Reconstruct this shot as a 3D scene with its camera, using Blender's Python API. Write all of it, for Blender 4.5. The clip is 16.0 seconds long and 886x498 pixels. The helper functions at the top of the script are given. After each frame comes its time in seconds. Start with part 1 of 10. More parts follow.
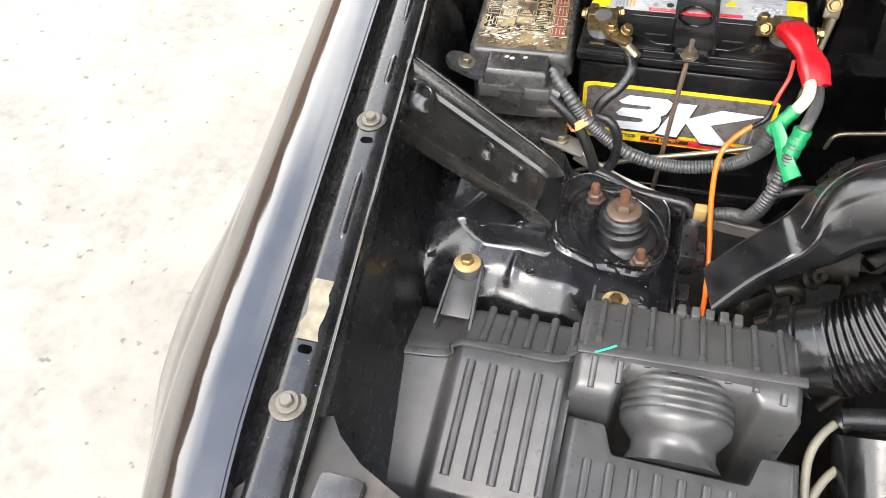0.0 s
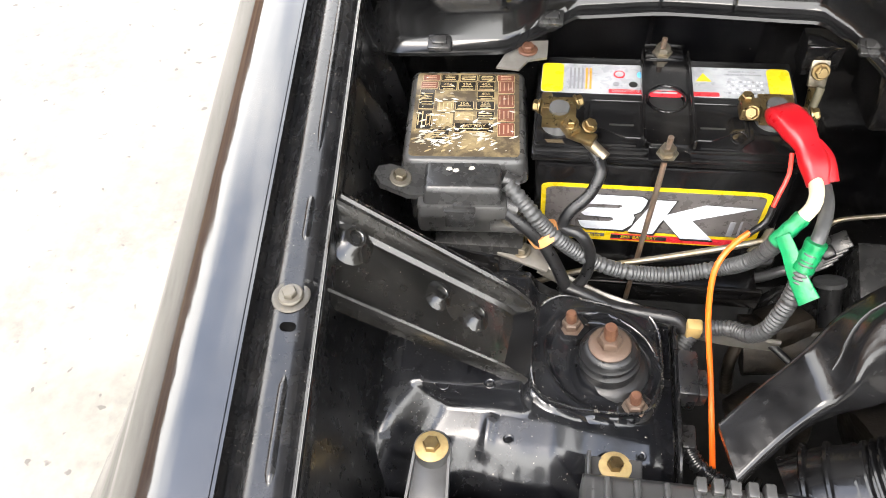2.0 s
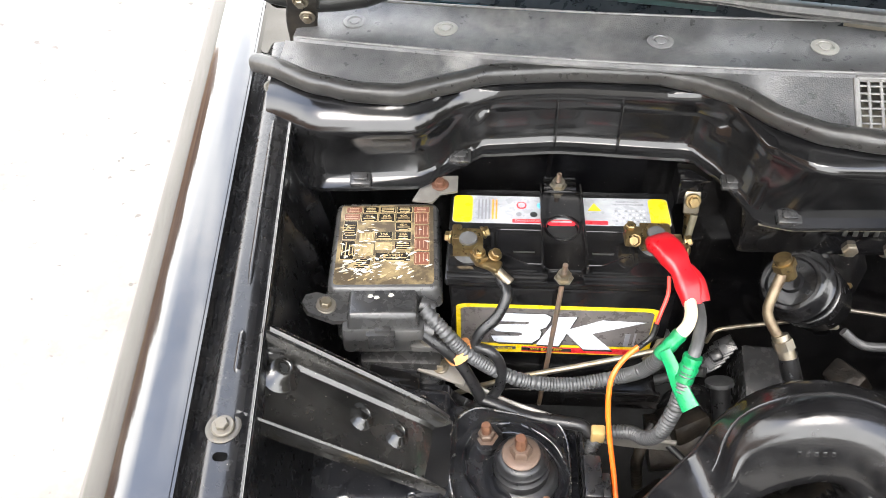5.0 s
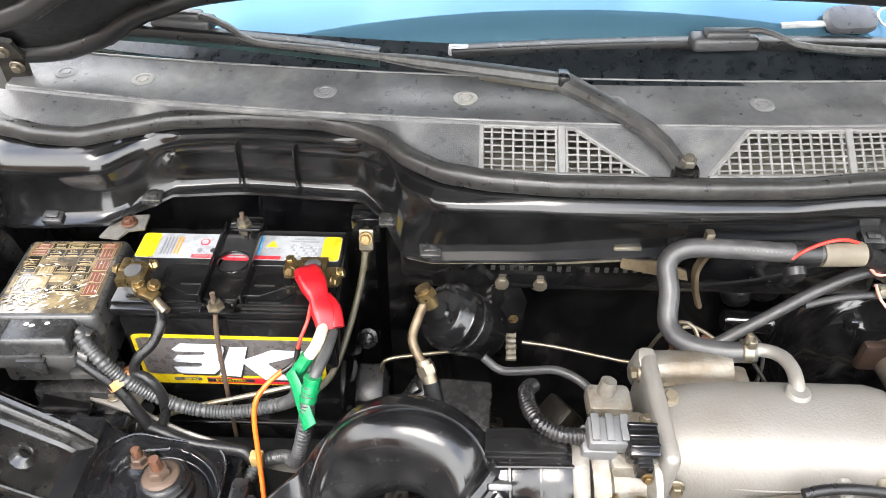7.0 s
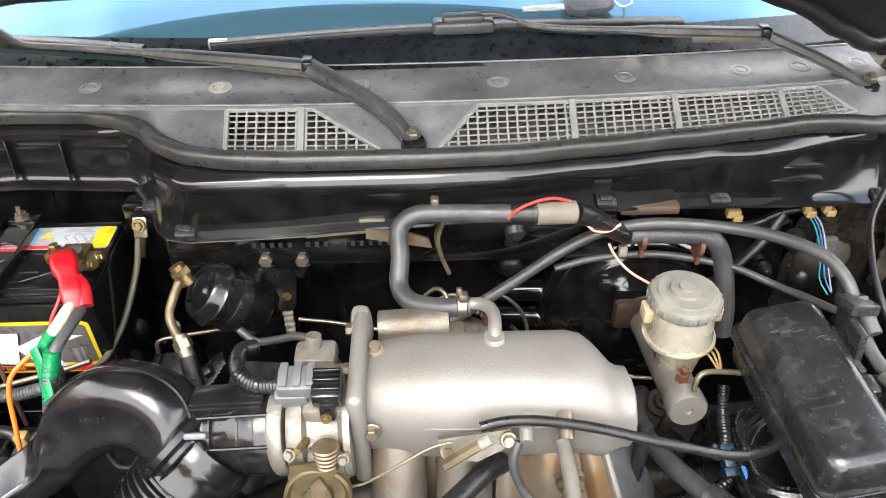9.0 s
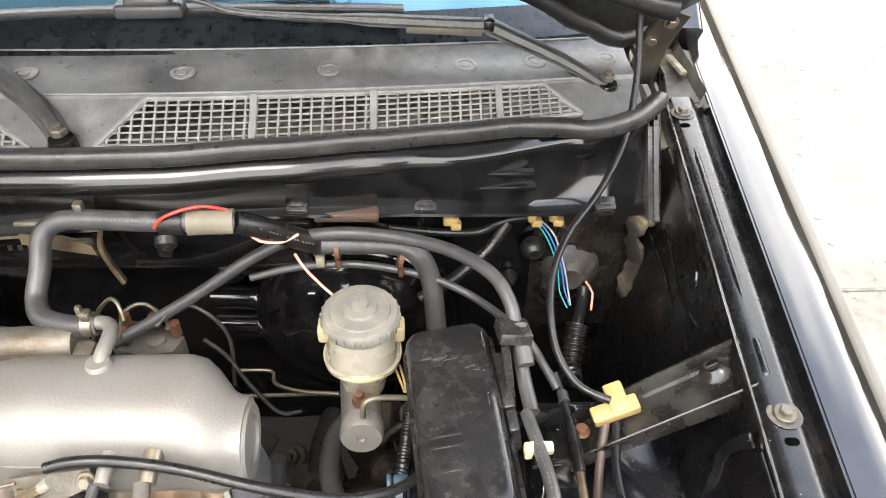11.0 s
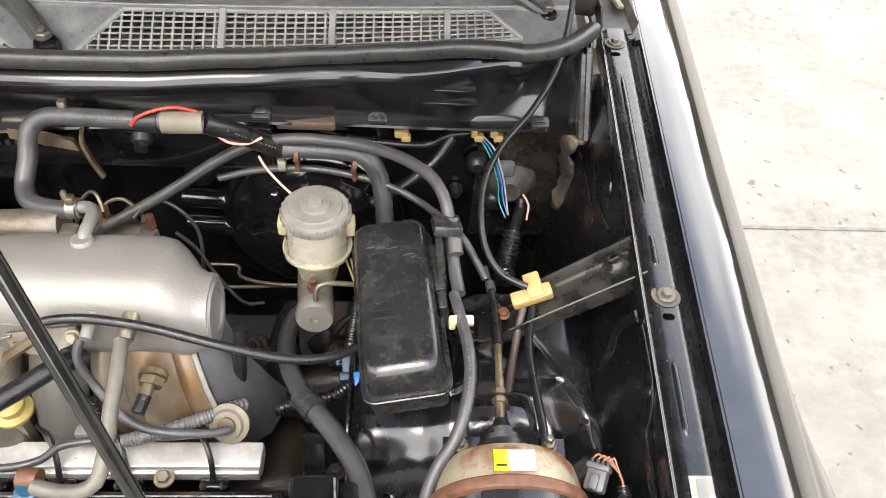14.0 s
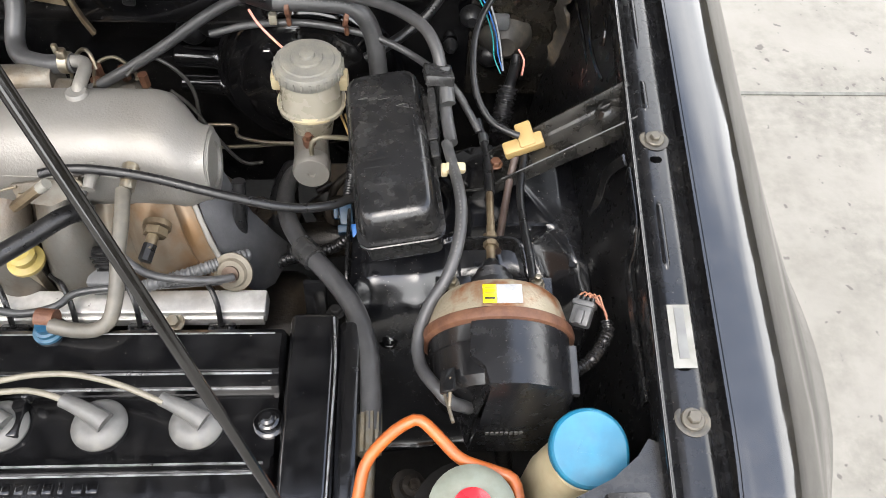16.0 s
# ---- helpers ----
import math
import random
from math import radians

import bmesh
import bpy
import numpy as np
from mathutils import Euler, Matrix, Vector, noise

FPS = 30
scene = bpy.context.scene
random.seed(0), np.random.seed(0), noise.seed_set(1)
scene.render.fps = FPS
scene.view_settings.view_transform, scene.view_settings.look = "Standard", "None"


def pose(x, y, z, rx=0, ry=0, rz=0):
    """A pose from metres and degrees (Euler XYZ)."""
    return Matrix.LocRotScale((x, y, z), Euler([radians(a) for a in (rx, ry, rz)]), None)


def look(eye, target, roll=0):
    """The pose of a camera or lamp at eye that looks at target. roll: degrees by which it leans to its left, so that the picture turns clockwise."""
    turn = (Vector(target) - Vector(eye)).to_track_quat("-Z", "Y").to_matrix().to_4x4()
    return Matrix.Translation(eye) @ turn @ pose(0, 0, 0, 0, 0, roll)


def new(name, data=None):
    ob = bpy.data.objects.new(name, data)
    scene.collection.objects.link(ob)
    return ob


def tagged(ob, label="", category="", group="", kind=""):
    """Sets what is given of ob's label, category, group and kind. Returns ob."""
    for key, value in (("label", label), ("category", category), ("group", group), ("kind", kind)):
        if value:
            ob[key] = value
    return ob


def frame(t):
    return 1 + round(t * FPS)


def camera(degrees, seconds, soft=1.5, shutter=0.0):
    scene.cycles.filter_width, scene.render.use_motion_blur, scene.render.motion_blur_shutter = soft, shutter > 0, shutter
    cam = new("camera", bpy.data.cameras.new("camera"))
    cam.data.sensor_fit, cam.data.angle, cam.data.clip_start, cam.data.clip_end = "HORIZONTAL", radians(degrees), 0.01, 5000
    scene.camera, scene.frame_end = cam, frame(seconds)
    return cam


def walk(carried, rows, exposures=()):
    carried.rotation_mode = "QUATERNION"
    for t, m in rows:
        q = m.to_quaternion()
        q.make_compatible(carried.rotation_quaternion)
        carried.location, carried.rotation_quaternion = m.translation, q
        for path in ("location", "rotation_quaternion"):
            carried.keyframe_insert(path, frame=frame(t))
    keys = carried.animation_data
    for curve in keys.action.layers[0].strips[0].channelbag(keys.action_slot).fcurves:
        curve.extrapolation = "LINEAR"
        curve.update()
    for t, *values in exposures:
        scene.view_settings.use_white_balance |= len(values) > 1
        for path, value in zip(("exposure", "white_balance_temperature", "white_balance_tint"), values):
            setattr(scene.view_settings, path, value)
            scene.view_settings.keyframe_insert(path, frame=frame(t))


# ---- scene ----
cam = camera(61.6, 16.0, soft=0.8)
PATH = [
    (0, (0.082, -0.688, 1.411), (-0.384, 0.466, -0.154), -7.7),
    (0.5, (0.036, -0.597, 1.399), (-0.375, 0.529, -0.201), -8.7),
    (1, (0.026, -0.551, 1.395), (-0.337, 0.583, -0.212), -8.6),
    (1.5, (0.019, -0.514, 1.391), (-0.3, 0.642, -0.21), -7.9),
    (2, (0.018, -0.489, 1.385), (-0.264, 0.69, -0.206), -7.0),
    (2.5, (0.019, -0.482, 1.379), (-0.23, 0.728, -0.194), -5.9),
    (3, (0.02, -0.476, 1.385), (-0.2, 0.773, -0.161), -4.7),
    (3.2, (0.015, -0.473, 1.388), (-0.186, 0.8, -0.141), -4.0),
    (5.3, (0.054, -0.504, 1.472), (-0.05, 0.869, 0.022), -2.1),
    (5.5, (0.066, -0.501, 1.48), (-0.019, 0.874, 0.03), -1.7),
    (6, (0.145, -0.525, 1.496), (0.095, 0.89, 0.082), -0.0),
    (6.5, (0.271, -0.551, 1.493), (0.238, 0.926, 0.145), 0.8),
    (7, (0.357, -0.554, 1.462), (0.335, 0.955, 0.15), 0.8),
    (7.5, (0.405, -0.585, 1.458), (0.402, 0.965, 0.194), 0.8),
    (8, (0.459, -0.639, 1.445), (0.467, 0.928, 0.201), 0.3),
    (8.5, (0.521, -0.651, 1.441), (0.539, 0.916, 0.199), -0.4),
    (9, (0.611, -0.628, 1.444), (0.643, 0.93, 0.192), -0.7),
    (9.5, (0.723, -0.61, 1.457), (0.758, 0.926, 0.177), -1.1),
    (10, (0.821, -0.576, 1.44), (0.856, 0.946, 0.143), -1.1),
    (10.2, (0.857, -0.556, 1.43), (0.892, 0.961, 0.127), -0.9),
    (12.3, (0.972, -0.561, 1.448), (1.113, 0.927, 0.119), 4.9),
    (12.5, (0.972, -0.575, 1.451), (1.115, 0.905, 0.114), 5.1),
    (13, (0.975, -0.607, 1.459), (1.113, 0.855, 0.101), 5.1),
    (13.5, (0.975, -0.636, 1.464), (1.107, 0.798, 0.077), 5.0),
    (14, (0.977, -0.66, 1.471), (1.106, 0.739, 0.047), 4.9),
    (14.5, (0.982, -0.668, 1.472), (1.111, 0.684, 0.003), 4.8),
    (15, (0.983, -0.676, 1.467), (1.109, 0.614, -0.056), 4.6),
    (15.5, (0.985, -0.685, 1.462), (1.108, 0.535, -0.118), 4.6),
    (16, (0.99, -0.698, 1.462), (1.105, 0.461, -0.164), 4.5),
]
walk(cam, [(t, look(eye, target, roll)) for t, eye, target, roll in PATH],
     exposures=[(0.0, 2.67, 6660, 9), (1.0, 2.69, 6700, 9), (2.0, 2.84, 6740, 9), (3.0, 2.97, 6740, 9), (5.5, 2.94, 6560, 9), (7.0, 2.92, 6560, 9), (8.5, 2.75, 6620, 9), (10.0, 2.78, 6680, 9), (12.5, 2.77, 6880, 9), (14.0, 2.59, 6760, 9), (15.0, 2.45, 6620, 9), (16.0, 2.31, 6540, 9)])

# ---- world and light ----
world = bpy.data.worlds.new("sky")
scene.world = world
world.use_nodes = True
wn, wl = world.node_tree.nodes, world.node_tree.links
bg = wn["Background"]
SUN_EL, SUN_AZ = 62.0, 200.0
sky = wn.new("ShaderNodeTexSky")
sky.sky_type, sky.sun_disc = "NISHITA", False
sky.sun_elevation, sky.sun_rotation = radians(SUN_EL), radians(SUN_AZ)
sky.dust_density = 2.0
wco = wn.new("ShaderNodeTexCoord")
cloud = wn.new("ShaderNodeTexNoise")
cloud.inputs["Scale"].default_value, cloud.inputs["Detail"].default_value = 2.4, 3.0
cramp = wn.new("ShaderNodeValToRGB")
cramp.color_ramp.elements[0].position, cramp.color_ramp.elements[1].position = 0.40, 0.70
cramp.color_ramp.elements[0].color = (0.16, 0.16, 0.16, 1)
cmix = wn.new("ShaderNodeMix")
cmix.data_type = "RGBA"
cmix.inputs[7].default_value = (9.0, 9.0, 9.1, 1)
wl.new(wco.outputs["Generated"], cloud.inputs["Vector"])
# cloud thickens towards the horizon
wsep, whaz, wadd = wn.new("ShaderNodeSeparateXYZ"), wn.new("ShaderNodeMapRange"), wn.new("ShaderNodeMath")
whaz.inputs["From Min"].default_value, whaz.inputs["From Max"].default_value = 0.84, 0.50
whaz.inputs["To Min"].default_value, whaz.inputs["To Max"].default_value = -0.14, 0.3
wadd.operation = "ADD"
wl.new(wco.outputs["Generated"], wsep.inputs[0])
wl.new(wsep.outputs["Z"], whaz.inputs["Value"])
wl.new(cloud.outputs["Fac"], wadd.inputs[0])
wl.new(whaz.outputs["Result"], wadd.inputs[1])
wl.new(wadd.outputs[0], cramp.inputs["Fac"])
wl.new(cramp.outputs["Color"], cmix.inputs[0])
wl.new(sky.outputs["Color"], cmix.inputs[6])
wl.new(cmix.outputs[2], bg.inputs["Color"])
bg.inputs["Strength"].default_value = 0.15
sun = new("sun", bpy.data.lights.new("sun", "SUN"))
sun.data.energy, sun.data.angle, sun.data.color = 0.6, radians(32), (1.0, 0.96, 0.9)
sdir = Vector((math.sin(radians(SUN_AZ)) * math.cos(radians(SUN_EL)), math.cos(radians(SUN_AZ)) * math.cos(radians(SUN_EL)), math.sin(radians(SUN_EL))))
sun.matrix_world = look(sdir * 20, (0, 0, 0))


# ---- materials ----
def mat(name, col, rough=0.5, metal=0.0, col2=None, scale=40.0, lo=0.4, hi=0.65, bump=0.0, bscale=400.0,
        coat=0.0, dust=0.0, dcol=(0.20, 0.17, 0.13), dscale=14.0, rvar=0.12, spec=0.5, trans=0.0, stretch=None, speck=0.0, scol=(0.22, 0.20, 0.17), sscale=430):
    m = bpy.data.materials.new(name)
    m.use_nodes = True
    n, l = m.node_tree.nodes, m.node_tree.links
    b = n["Principled BSDF"]
    b.inputs["Metallic"].default_value, b.inputs["Specular IOR Level"].default_value = metal, spec
    b.inputs["Coat Weight"].default_value, b.inputs["Coat Roughness"].default_value = coat, 0.06
    b.inputs["Transmission Weight"].default_value = trans
    co = n.new("ShaderNodeTexCoord")
    src = co.outputs["Object"]
    if stretch:
        mp = n.new("ShaderNodeMapping")
        mp.inputs["Scale"].default_value = stretch
        l.new(src, mp.inputs["Vector"])
        src = mp.outputs["Vector"]

    def field(sc, a, z, detail=6.0):
        t, r = n.new("ShaderNodeTexNoise"), n.new("ShaderNodeMapRange")
        t.inputs["Scale"].default_value, t.inputs["Detail"].default_value = sc, detail
        t.inputs["Roughness"].default_value = 0.6
        r.inputs["From Min"].default_value, r.inputs["From Max"].default_value = a, z
        l.new(src, t.inputs["Vector"])
        l.new(t.outputs["Fac"], r.inputs["Value"])
        return r.outputs["Result"]

    def blend(f, a, c2):
        x = n.new("ShaderNodeMix")
        x.data_type = "RGBA"
        l.new(f, x.inputs[0])
        if isinstance(a, tuple):
            x.inputs[6].default_value = (*a, 1)
        else:
            l.new(a, x.inputs[6])
        x.inputs[7].default_value = (*c2, 1)
        return x.outputs[2]

    if col2 is None:
        col2 = tuple(min(1.0, c * 1.35 + 0.004) for c in col)
    c = blend(field(scale, lo, hi), tuple(col), tuple(col2))
    rr = n.new("ShaderNodeMapRange")
    rr.inputs["To Min"].default_value, rr.inputs["To Max"].default_value = max(0.02, rough - rvar), min(1, rough + rvar)
    l.new(field(scale * 2.3, 0.3, 0.7), rr.inputs["Value"])
    rout = rr.outputs["Result"]
    if dust:
        fine, broad = field(dscale * 9, 0.35, 0.75), field(dscale, 0.42, 0.72)
        mu = n.new("ShaderNodeMath")
        mu.operation = "MULTIPLY"
        l.new(fine, mu.inputs[0])
        l.new(broad, mu.inputs[1])
        sc = n.new("ShaderNodeMath")
        sc.operation, sc.inputs[1].default_value, sc.use_clamp = "MULTIPLY", dust, True
        l.new(mu.outputs[0], sc.inputs[0])
        c = blend(sc.outputs[0], c, dcol)
        ad = n.new("ShaderNodeMath")
        ad.operation, ad.use_clamp = "ADD", True
        l.new(rout, ad.inputs[0])
        hf = n.new("ShaderNodeMath")
        hf.operation, hf.inputs[1].default_value = "MULTIPLY", 0.5
        l.new(sc.outputs[0], hf.inputs[0])
        l.new(hf.outputs[0], ad.inputs[1])
        rout = ad.outputs[0]
    if speck:
        # scattered pale grit
        c = blend(field(sscale, 0.735 - speck, 0.775 - speck, 2.0), c, scol)
    l.new(c, b.inputs["Base Color"])
    l.new(rout, b.inputs["Roughness"])
    if bump:
        bp = n.new("ShaderNodeBump")
        bp.inputs["Strength"].default_value, bp.inputs["Distance"].default_value = bump, 0.002
        t = n.new("ShaderNodeTexNoise")
        t.inputs["Scale"].default_value, t.inputs["Detail"].default_value = bscale, 3
        l.new(src, t.inputs["Vector"])
        l.new(t.outputs["Fac"], bp.inputs["Height"])
        l.new(bp.outputs["Normal"], b.inputs["Normal"])
    return m


PAINT = mat("black_paint", (0.005, 0.005, 0.0055), 0.11, coat=0.65, dust=0.12, rvar=0.03, dscale=9, spec=0.6)
BAYPAINT = mat("bay_paint", (0.0018, 0.0018, 0.0022), 0.13, coat=0.6, dust=0.05, dscale=10, rvar=0.07, speck=0.02)
TOWERPAINT = mat("tower_paint", (0.0022, 0.0024, 0.0034), 0.20, coat=0.25, dust=0.38, dcol=(0.062, 0.063, 0.065), dscale=8, rvar=0.06, speck=0.03)
INNERPAINT = mat("inner_fender_paint", (0.0022, 0.0022, 0.0026), 0.30, coat=0.12, dust=0.10, dcol=(0.06, 0.05, 0.038), dscale=9, rvar=0.08, bump=0.04, bscale=120, speck=0.008)
BRKT = mat("bracket_paint", (0.0035, 0.0035, 0.0038), 0.20, coat=0.4, dust=0.22, dcol=(0.10, 0.092, 0.078), dscale=7, rvar=0.06, speck=0.015)
BRKTDUST = mat("dusty_bracket_paint", (0.0042, 0.0041, 0.0039), 0.22, coat=0.4, dust=0.70, dcol=(0.085, 0.079, 0.069), dscale=4, rvar=0.06, speck=0.015)
RAILPAINT = mat("rail_paint", (0.0042, 0.0042, 0.0047), 0.25, coat=0.18, spec=0.4, dust=0.12, dcol=(0.12, 0.11, 0.095), dscale=7, rvar=0.06, speck=0.012)
SEATDUST = mat("dusty_seat", (0.03, 0.027, 0.022), 0.5, dust=1.2, dcol=(0.17, 0.145, 0.10), dscale=40)
VOIDBLACK = mat("open_hole", (0.0004, 0.0004, 0.0004), 0.9, spec=0.0)
DIRTPAINT = mat("dirty_paint", (0.008, 0.007, 0.006), 0.45, dust=1.1, dcol=(0.085, 0.064, 0.04), dscale=9)
COWL = mat("cowl_plastic", (0.004, 0.004, 0.0043), 0.15, spec=0.5, bump=0.006, bscale=900, dust=0.02, dcol=(0.08, 0.075, 0.068), dscale=9, coat=0.08, rvar=0.02)
DECK = mat("deck_plastic", (0.060, 0.061, 0.063), 0.34, bump=0.3, bscale=700, dust=0.8, dcol=(0.25, 0.243, 0.228), dscale=5)
GRILLEM = mat("grille_plastic", (0.14, 0.14, 0.137), 0.5, bump=0.2, bscale=700, dust=0.6, dcol=(0.26, 0.25, 0.23), dscale=7)
FUSEPL = mat("fuse_plastic", (0.026, 0.026, 0.026), 0.3, bump=0.1, bscale=900, dust=0.5, dcol=(0.13, 0.12, 0.105), dscale=8)
BOXPL = mat("box_plastic", (0.017, 0.017, 0.0172), 0.24, bump=0.15, bscale=900, dust=0.22, dcol=(0.10, 0.092, 0.08), dscale=8)
AIRBOX = mat("airbox_plastic", (0.032, 0.032, 0.032), 0.31, bump=0.02, bscale=700, dust=0.22, dcol=(0.10, 0.092, 0.08), dscale=8, rvar=0.05)
DUCTPL = mat("duct_plastic", (0.004, 0.004, 0.0045), 0.18, bump=0.04, bscale=600, dust=0.05, dscale=8)
SHIELDPL = mat("shield_plastic", (0.006, 0.006, 0.0066), 0.22, bump=0.04, bscale=700, dust=0.07, dcol=(0.09, 0.092, 0.095), dscale=12, speck=0.01)
BATTPL = mat("battery_case", (0.003, 0.003, 0.0034), 0.15, bump=0.03, bscale=500, dust=0.04, dscale=12)
RUBBER = mat("rubber", (0.006, 0.006, 0.0065), 0.34, bump=0.15, bscale=500, dust=0.12, dcol=(0.07, 0.062, 0.055), spec=0.4)
SEALRUB = mat("seal_rubber", (0.018, 0.0178, 0.0172), 0.34, bump=0.15, bscale=300, dust=0.3, dcol=(0.13, 0.12, 0.105), dscale=10)
HOSE = mat("hose_rubber", (0.030, 0.030, 0.031), 0.40, bump=0.08, bscale=700, dust=0.5, dcol=(0.12, 0.116, 0.11), dscale=12, speck=0.008)
CONDUIT = mat("conduit", (0.034, 0.035, 0.036), 0.40, bump=0.1, dust=0.35, dcol=(0.12, 0.112, 0.10), dscale=14)
CONNGREY = mat("plug_grey", (0.075, 0.076, 0.078), 0.4, dust=0.4, dcol=(0.13, 0.12, 0.105))
CONDBLK = mat("black_conduit", (0.006, 0.006, 0.007), 0.3, dust=0.1, dscale=14)
ALU = mat("cast_aluminium", (0.195, 0.188, 0.175), 0.52, metal=0.42, col2=(0.168, 0.158, 0.142), scale=9, bump=0.22, bscale=420, dust=0.35, dcol=(0.18, 0.158, 0.125), dscale=7, rvar=0.07)
ALUDULL = mat("weathered_aluminium", (0.19, 0.18, 0.16), 0.48, metal=0.6, col2=(0.11, 0.09, 0.065), scale=22, bump=0.3, bscale=300, dust=0.8, dcol=(0.13, 0.09, 0.05), dscale=12)
GUSSET = mat("tan_stained_casting", (0.20, 0.185, 0.155), 0.36, metal=0.55, col2=(0.15, 0.088, 0.042), scale=8, lo=0.40, hi=0.62, bump=0.10, bscale=260, dust=0.3, dcol=(0.13, 0.07, 0.03), dscale=10)
# darker than the plenum's aluminium: the flank's shade is in this grey
FLANK = mat("shaded_casting", (0.055, 0.056, 0.060), 0.42, metal=0.4, bump=0.12, bscale=260, dust=0.25, dcol=(0.09, 0.075, 0.055), dscale=9)
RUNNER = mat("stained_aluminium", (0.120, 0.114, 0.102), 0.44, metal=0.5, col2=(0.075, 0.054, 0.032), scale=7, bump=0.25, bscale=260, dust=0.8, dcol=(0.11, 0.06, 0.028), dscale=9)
RAILALU = mat("rail_aluminium", (0.52, 0.51, 0.49), 0.36, metal=0.6, bump=0.1, bscale=200, dust=0.3)
THROT = mat("grimy_casting", (0.205, 0.198, 0.182), 0.45, metal=0.5, col2=(0.12, 0.10, 0.072), scale=34, bump=0.35, bscale=260, dust=0.7, dcol=(0.10, 0.075, 0.045), dscale=16)
WHEELBRASS = mat("dull_brass", (0.10, 0.078, 0.038), 0.45, metal=0.6, col2=(0.055, 0.04, 0.02), scale=60, dust=0.4)
STEEL = mat("zinc_steel", (0.25, 0.23, 0.19), 0.42, metal=0.9, col2=(0.22, 0.18, 0.12), scale=90, dust=0.5, dcol=(0.12, 0.075, 0.04))
BRASS = mat("yellow_zinc", (0.25, 0.185, 0.085), 0.33, metal=0.9, col2=(0.17, 0.115, 0.055), scale=70, dust=0.4, dcol=(0.2, 0.14, 0.07))
RUST = mat("rusty_steel", (0.075, 0.030, 0.016), 0.6, metal=0.2, col2=(0.12, 0.055, 0.028), scale=70, bump=0.25, bscale=500)
RUSTPALE = mat("pale_rust", (0.085, 0.060, 0.045), 0.55, metal=0.35, col2=(0.085, 0.05, 0.033), scale=50, bump=0.25, bscale=500, dust=0.5, dcol=(0.13, 0.115, 0.095))
WASHER = mat("tan_washer", (0.40, 0.30, 0.13), 0.5, metal=0.3, col2=(0.28, 0.19, 0.08), scale=70, dust=0.4)
RAILBOLT = mat("dusty_bolt", (0.11, 0.10, 0.08), 0.5, metal=0.5, col2=(0.10, 0.09, 0.075), scale=80, dust=0.6, dcol=(0.16, 0.14, 0.11))
OLDLABEL = mat("aged_label", (0.20, 0.195, 0.175), 0.45, col2=(0.14, 0.135, 0.115), scale=50)
CREAMCAN = mat("rusty_can", (0.27, 0.235, 0.17), 0.45, metal=0.3, col2=(0.18, 0.07, 0.025), scale=22, lo=0.50, hi=0.62, bump=0.3, bscale=300)
MILK = mat("milky_plastic", (0.23, 0.213, 0.172), 0.26, col2=(0.18, 0.158, 0.115), scale=14, dust=0.35, dcol=(0.17, 0.13, 0.075))
MILKOLD = mat("aged_plastic", (0.40, 0.345, 0.225), 0.42, col2=(0.31, 0.245, 0.14), scale=12, dust=0.4, dcol=(0.2, 0.15, 0.08))
CAPGREY = mat("grey_cap", (0.125, 0.122, 0.11), 0.5, col2=(0.19, 0.18, 0.15), scale=30, bump=0.3, dust=0.6, dcol=(0.22, 0.19, 0.13))
RED = mat("red_rubber", (0.34, 0.005, 0.010), 0.35, col2=(0.33, 0.004, 0.008), scale=30)
REDWIRE = mat("red_wire", (0.62, 0.03, 0.02), 0.4)
PINKWIRE = mat("pink_wire", (0.70, 0.28, 0.22), 0.45)
GREEN = mat("green_tape", (0.003, 0.15, 0.048), 0.34, col2=(0.005, 0.21, 0.075), scale=60, bump=0.4, bscale=120)
ORANGE = mat("orange_wire", (0.60, 0.10, 0.005), 0.4)
ORANGETAPE = mat("orange_tape", (0.56, 0.26, 0.10), 0.55, col2=(0.44, 0.19, 0.06), scale=80)
WIREPINK = mat("faded_pink_wire", (0.30, 0.13, 0.08), 0.5)
ORANGEHOSE = mat("orange_hose", (0.38, 0.088, 0.012), 0.45, col2=(0.28, 0.07, 0.016), scale=40, dust=0.4)
WHITEWIRE = mat("white_cable", (0.48, 0.43, 0.31), 0.42, dust=0.4, dcol=(0.25, 0.2, 0.13))
IGNWIRE = mat("ignition_cable", (0.120, 0.110, 0.085), 0.5, dust=0.5, dcol=(0.10, 0.085, 0.06), dscale=20)
GREYBOOT = mat("grey_boot", (0.075, 0.074, 0.071), 0.5, dust=0.5, dcol=(0.22, 0.20, 0.17))
TANBOOT = mat("tan_rubber", (0.115, 0.10, 0.075), 0.6, dust=0.4, dcol=(0.16, 0.13, 0.09))
YELLOWPL = mat("yellow_plastic", (0.33, 0.225, 0.085), 0.5, dust=0.3, dcol=(0.2, 0.15, 0.09), col2=(0.28, 0.185, 0.07), scale=40)
DIPYEL = mat("dipstick_yellow", (0.34, 0.265, 0.075), 0.45, col2=(0.25, 0.19, 0.06), scale=40, dust=0.4)
BLUECAP = mat("blue_plastic", (0.004, 0.105, 0.185), 0.5, col2=(0.008, 0.15, 0.25), scale=25, dust=0.2, dcol=(0.06, 0.14, 0.18), dscale=14)
BLUEWIRE = mat("blue_wire", (0.03, 0.14, 0.42), 0.4)
TEALWIRE = mat("teal_wire", (0.02, 0.25, 0.24), 0.4)
LABEL_W = mat("label_white", (0.26, 0.268, 0.28), 0.3, coat=0.3)
LABEL_Y = mat("label_yellow", (0.50, 0.37, 0.008), 0.3, coat=0.3)
LABEL_R = mat("label_red", (0.50, 0.02, 0.03), 0.3, coat=0.3)
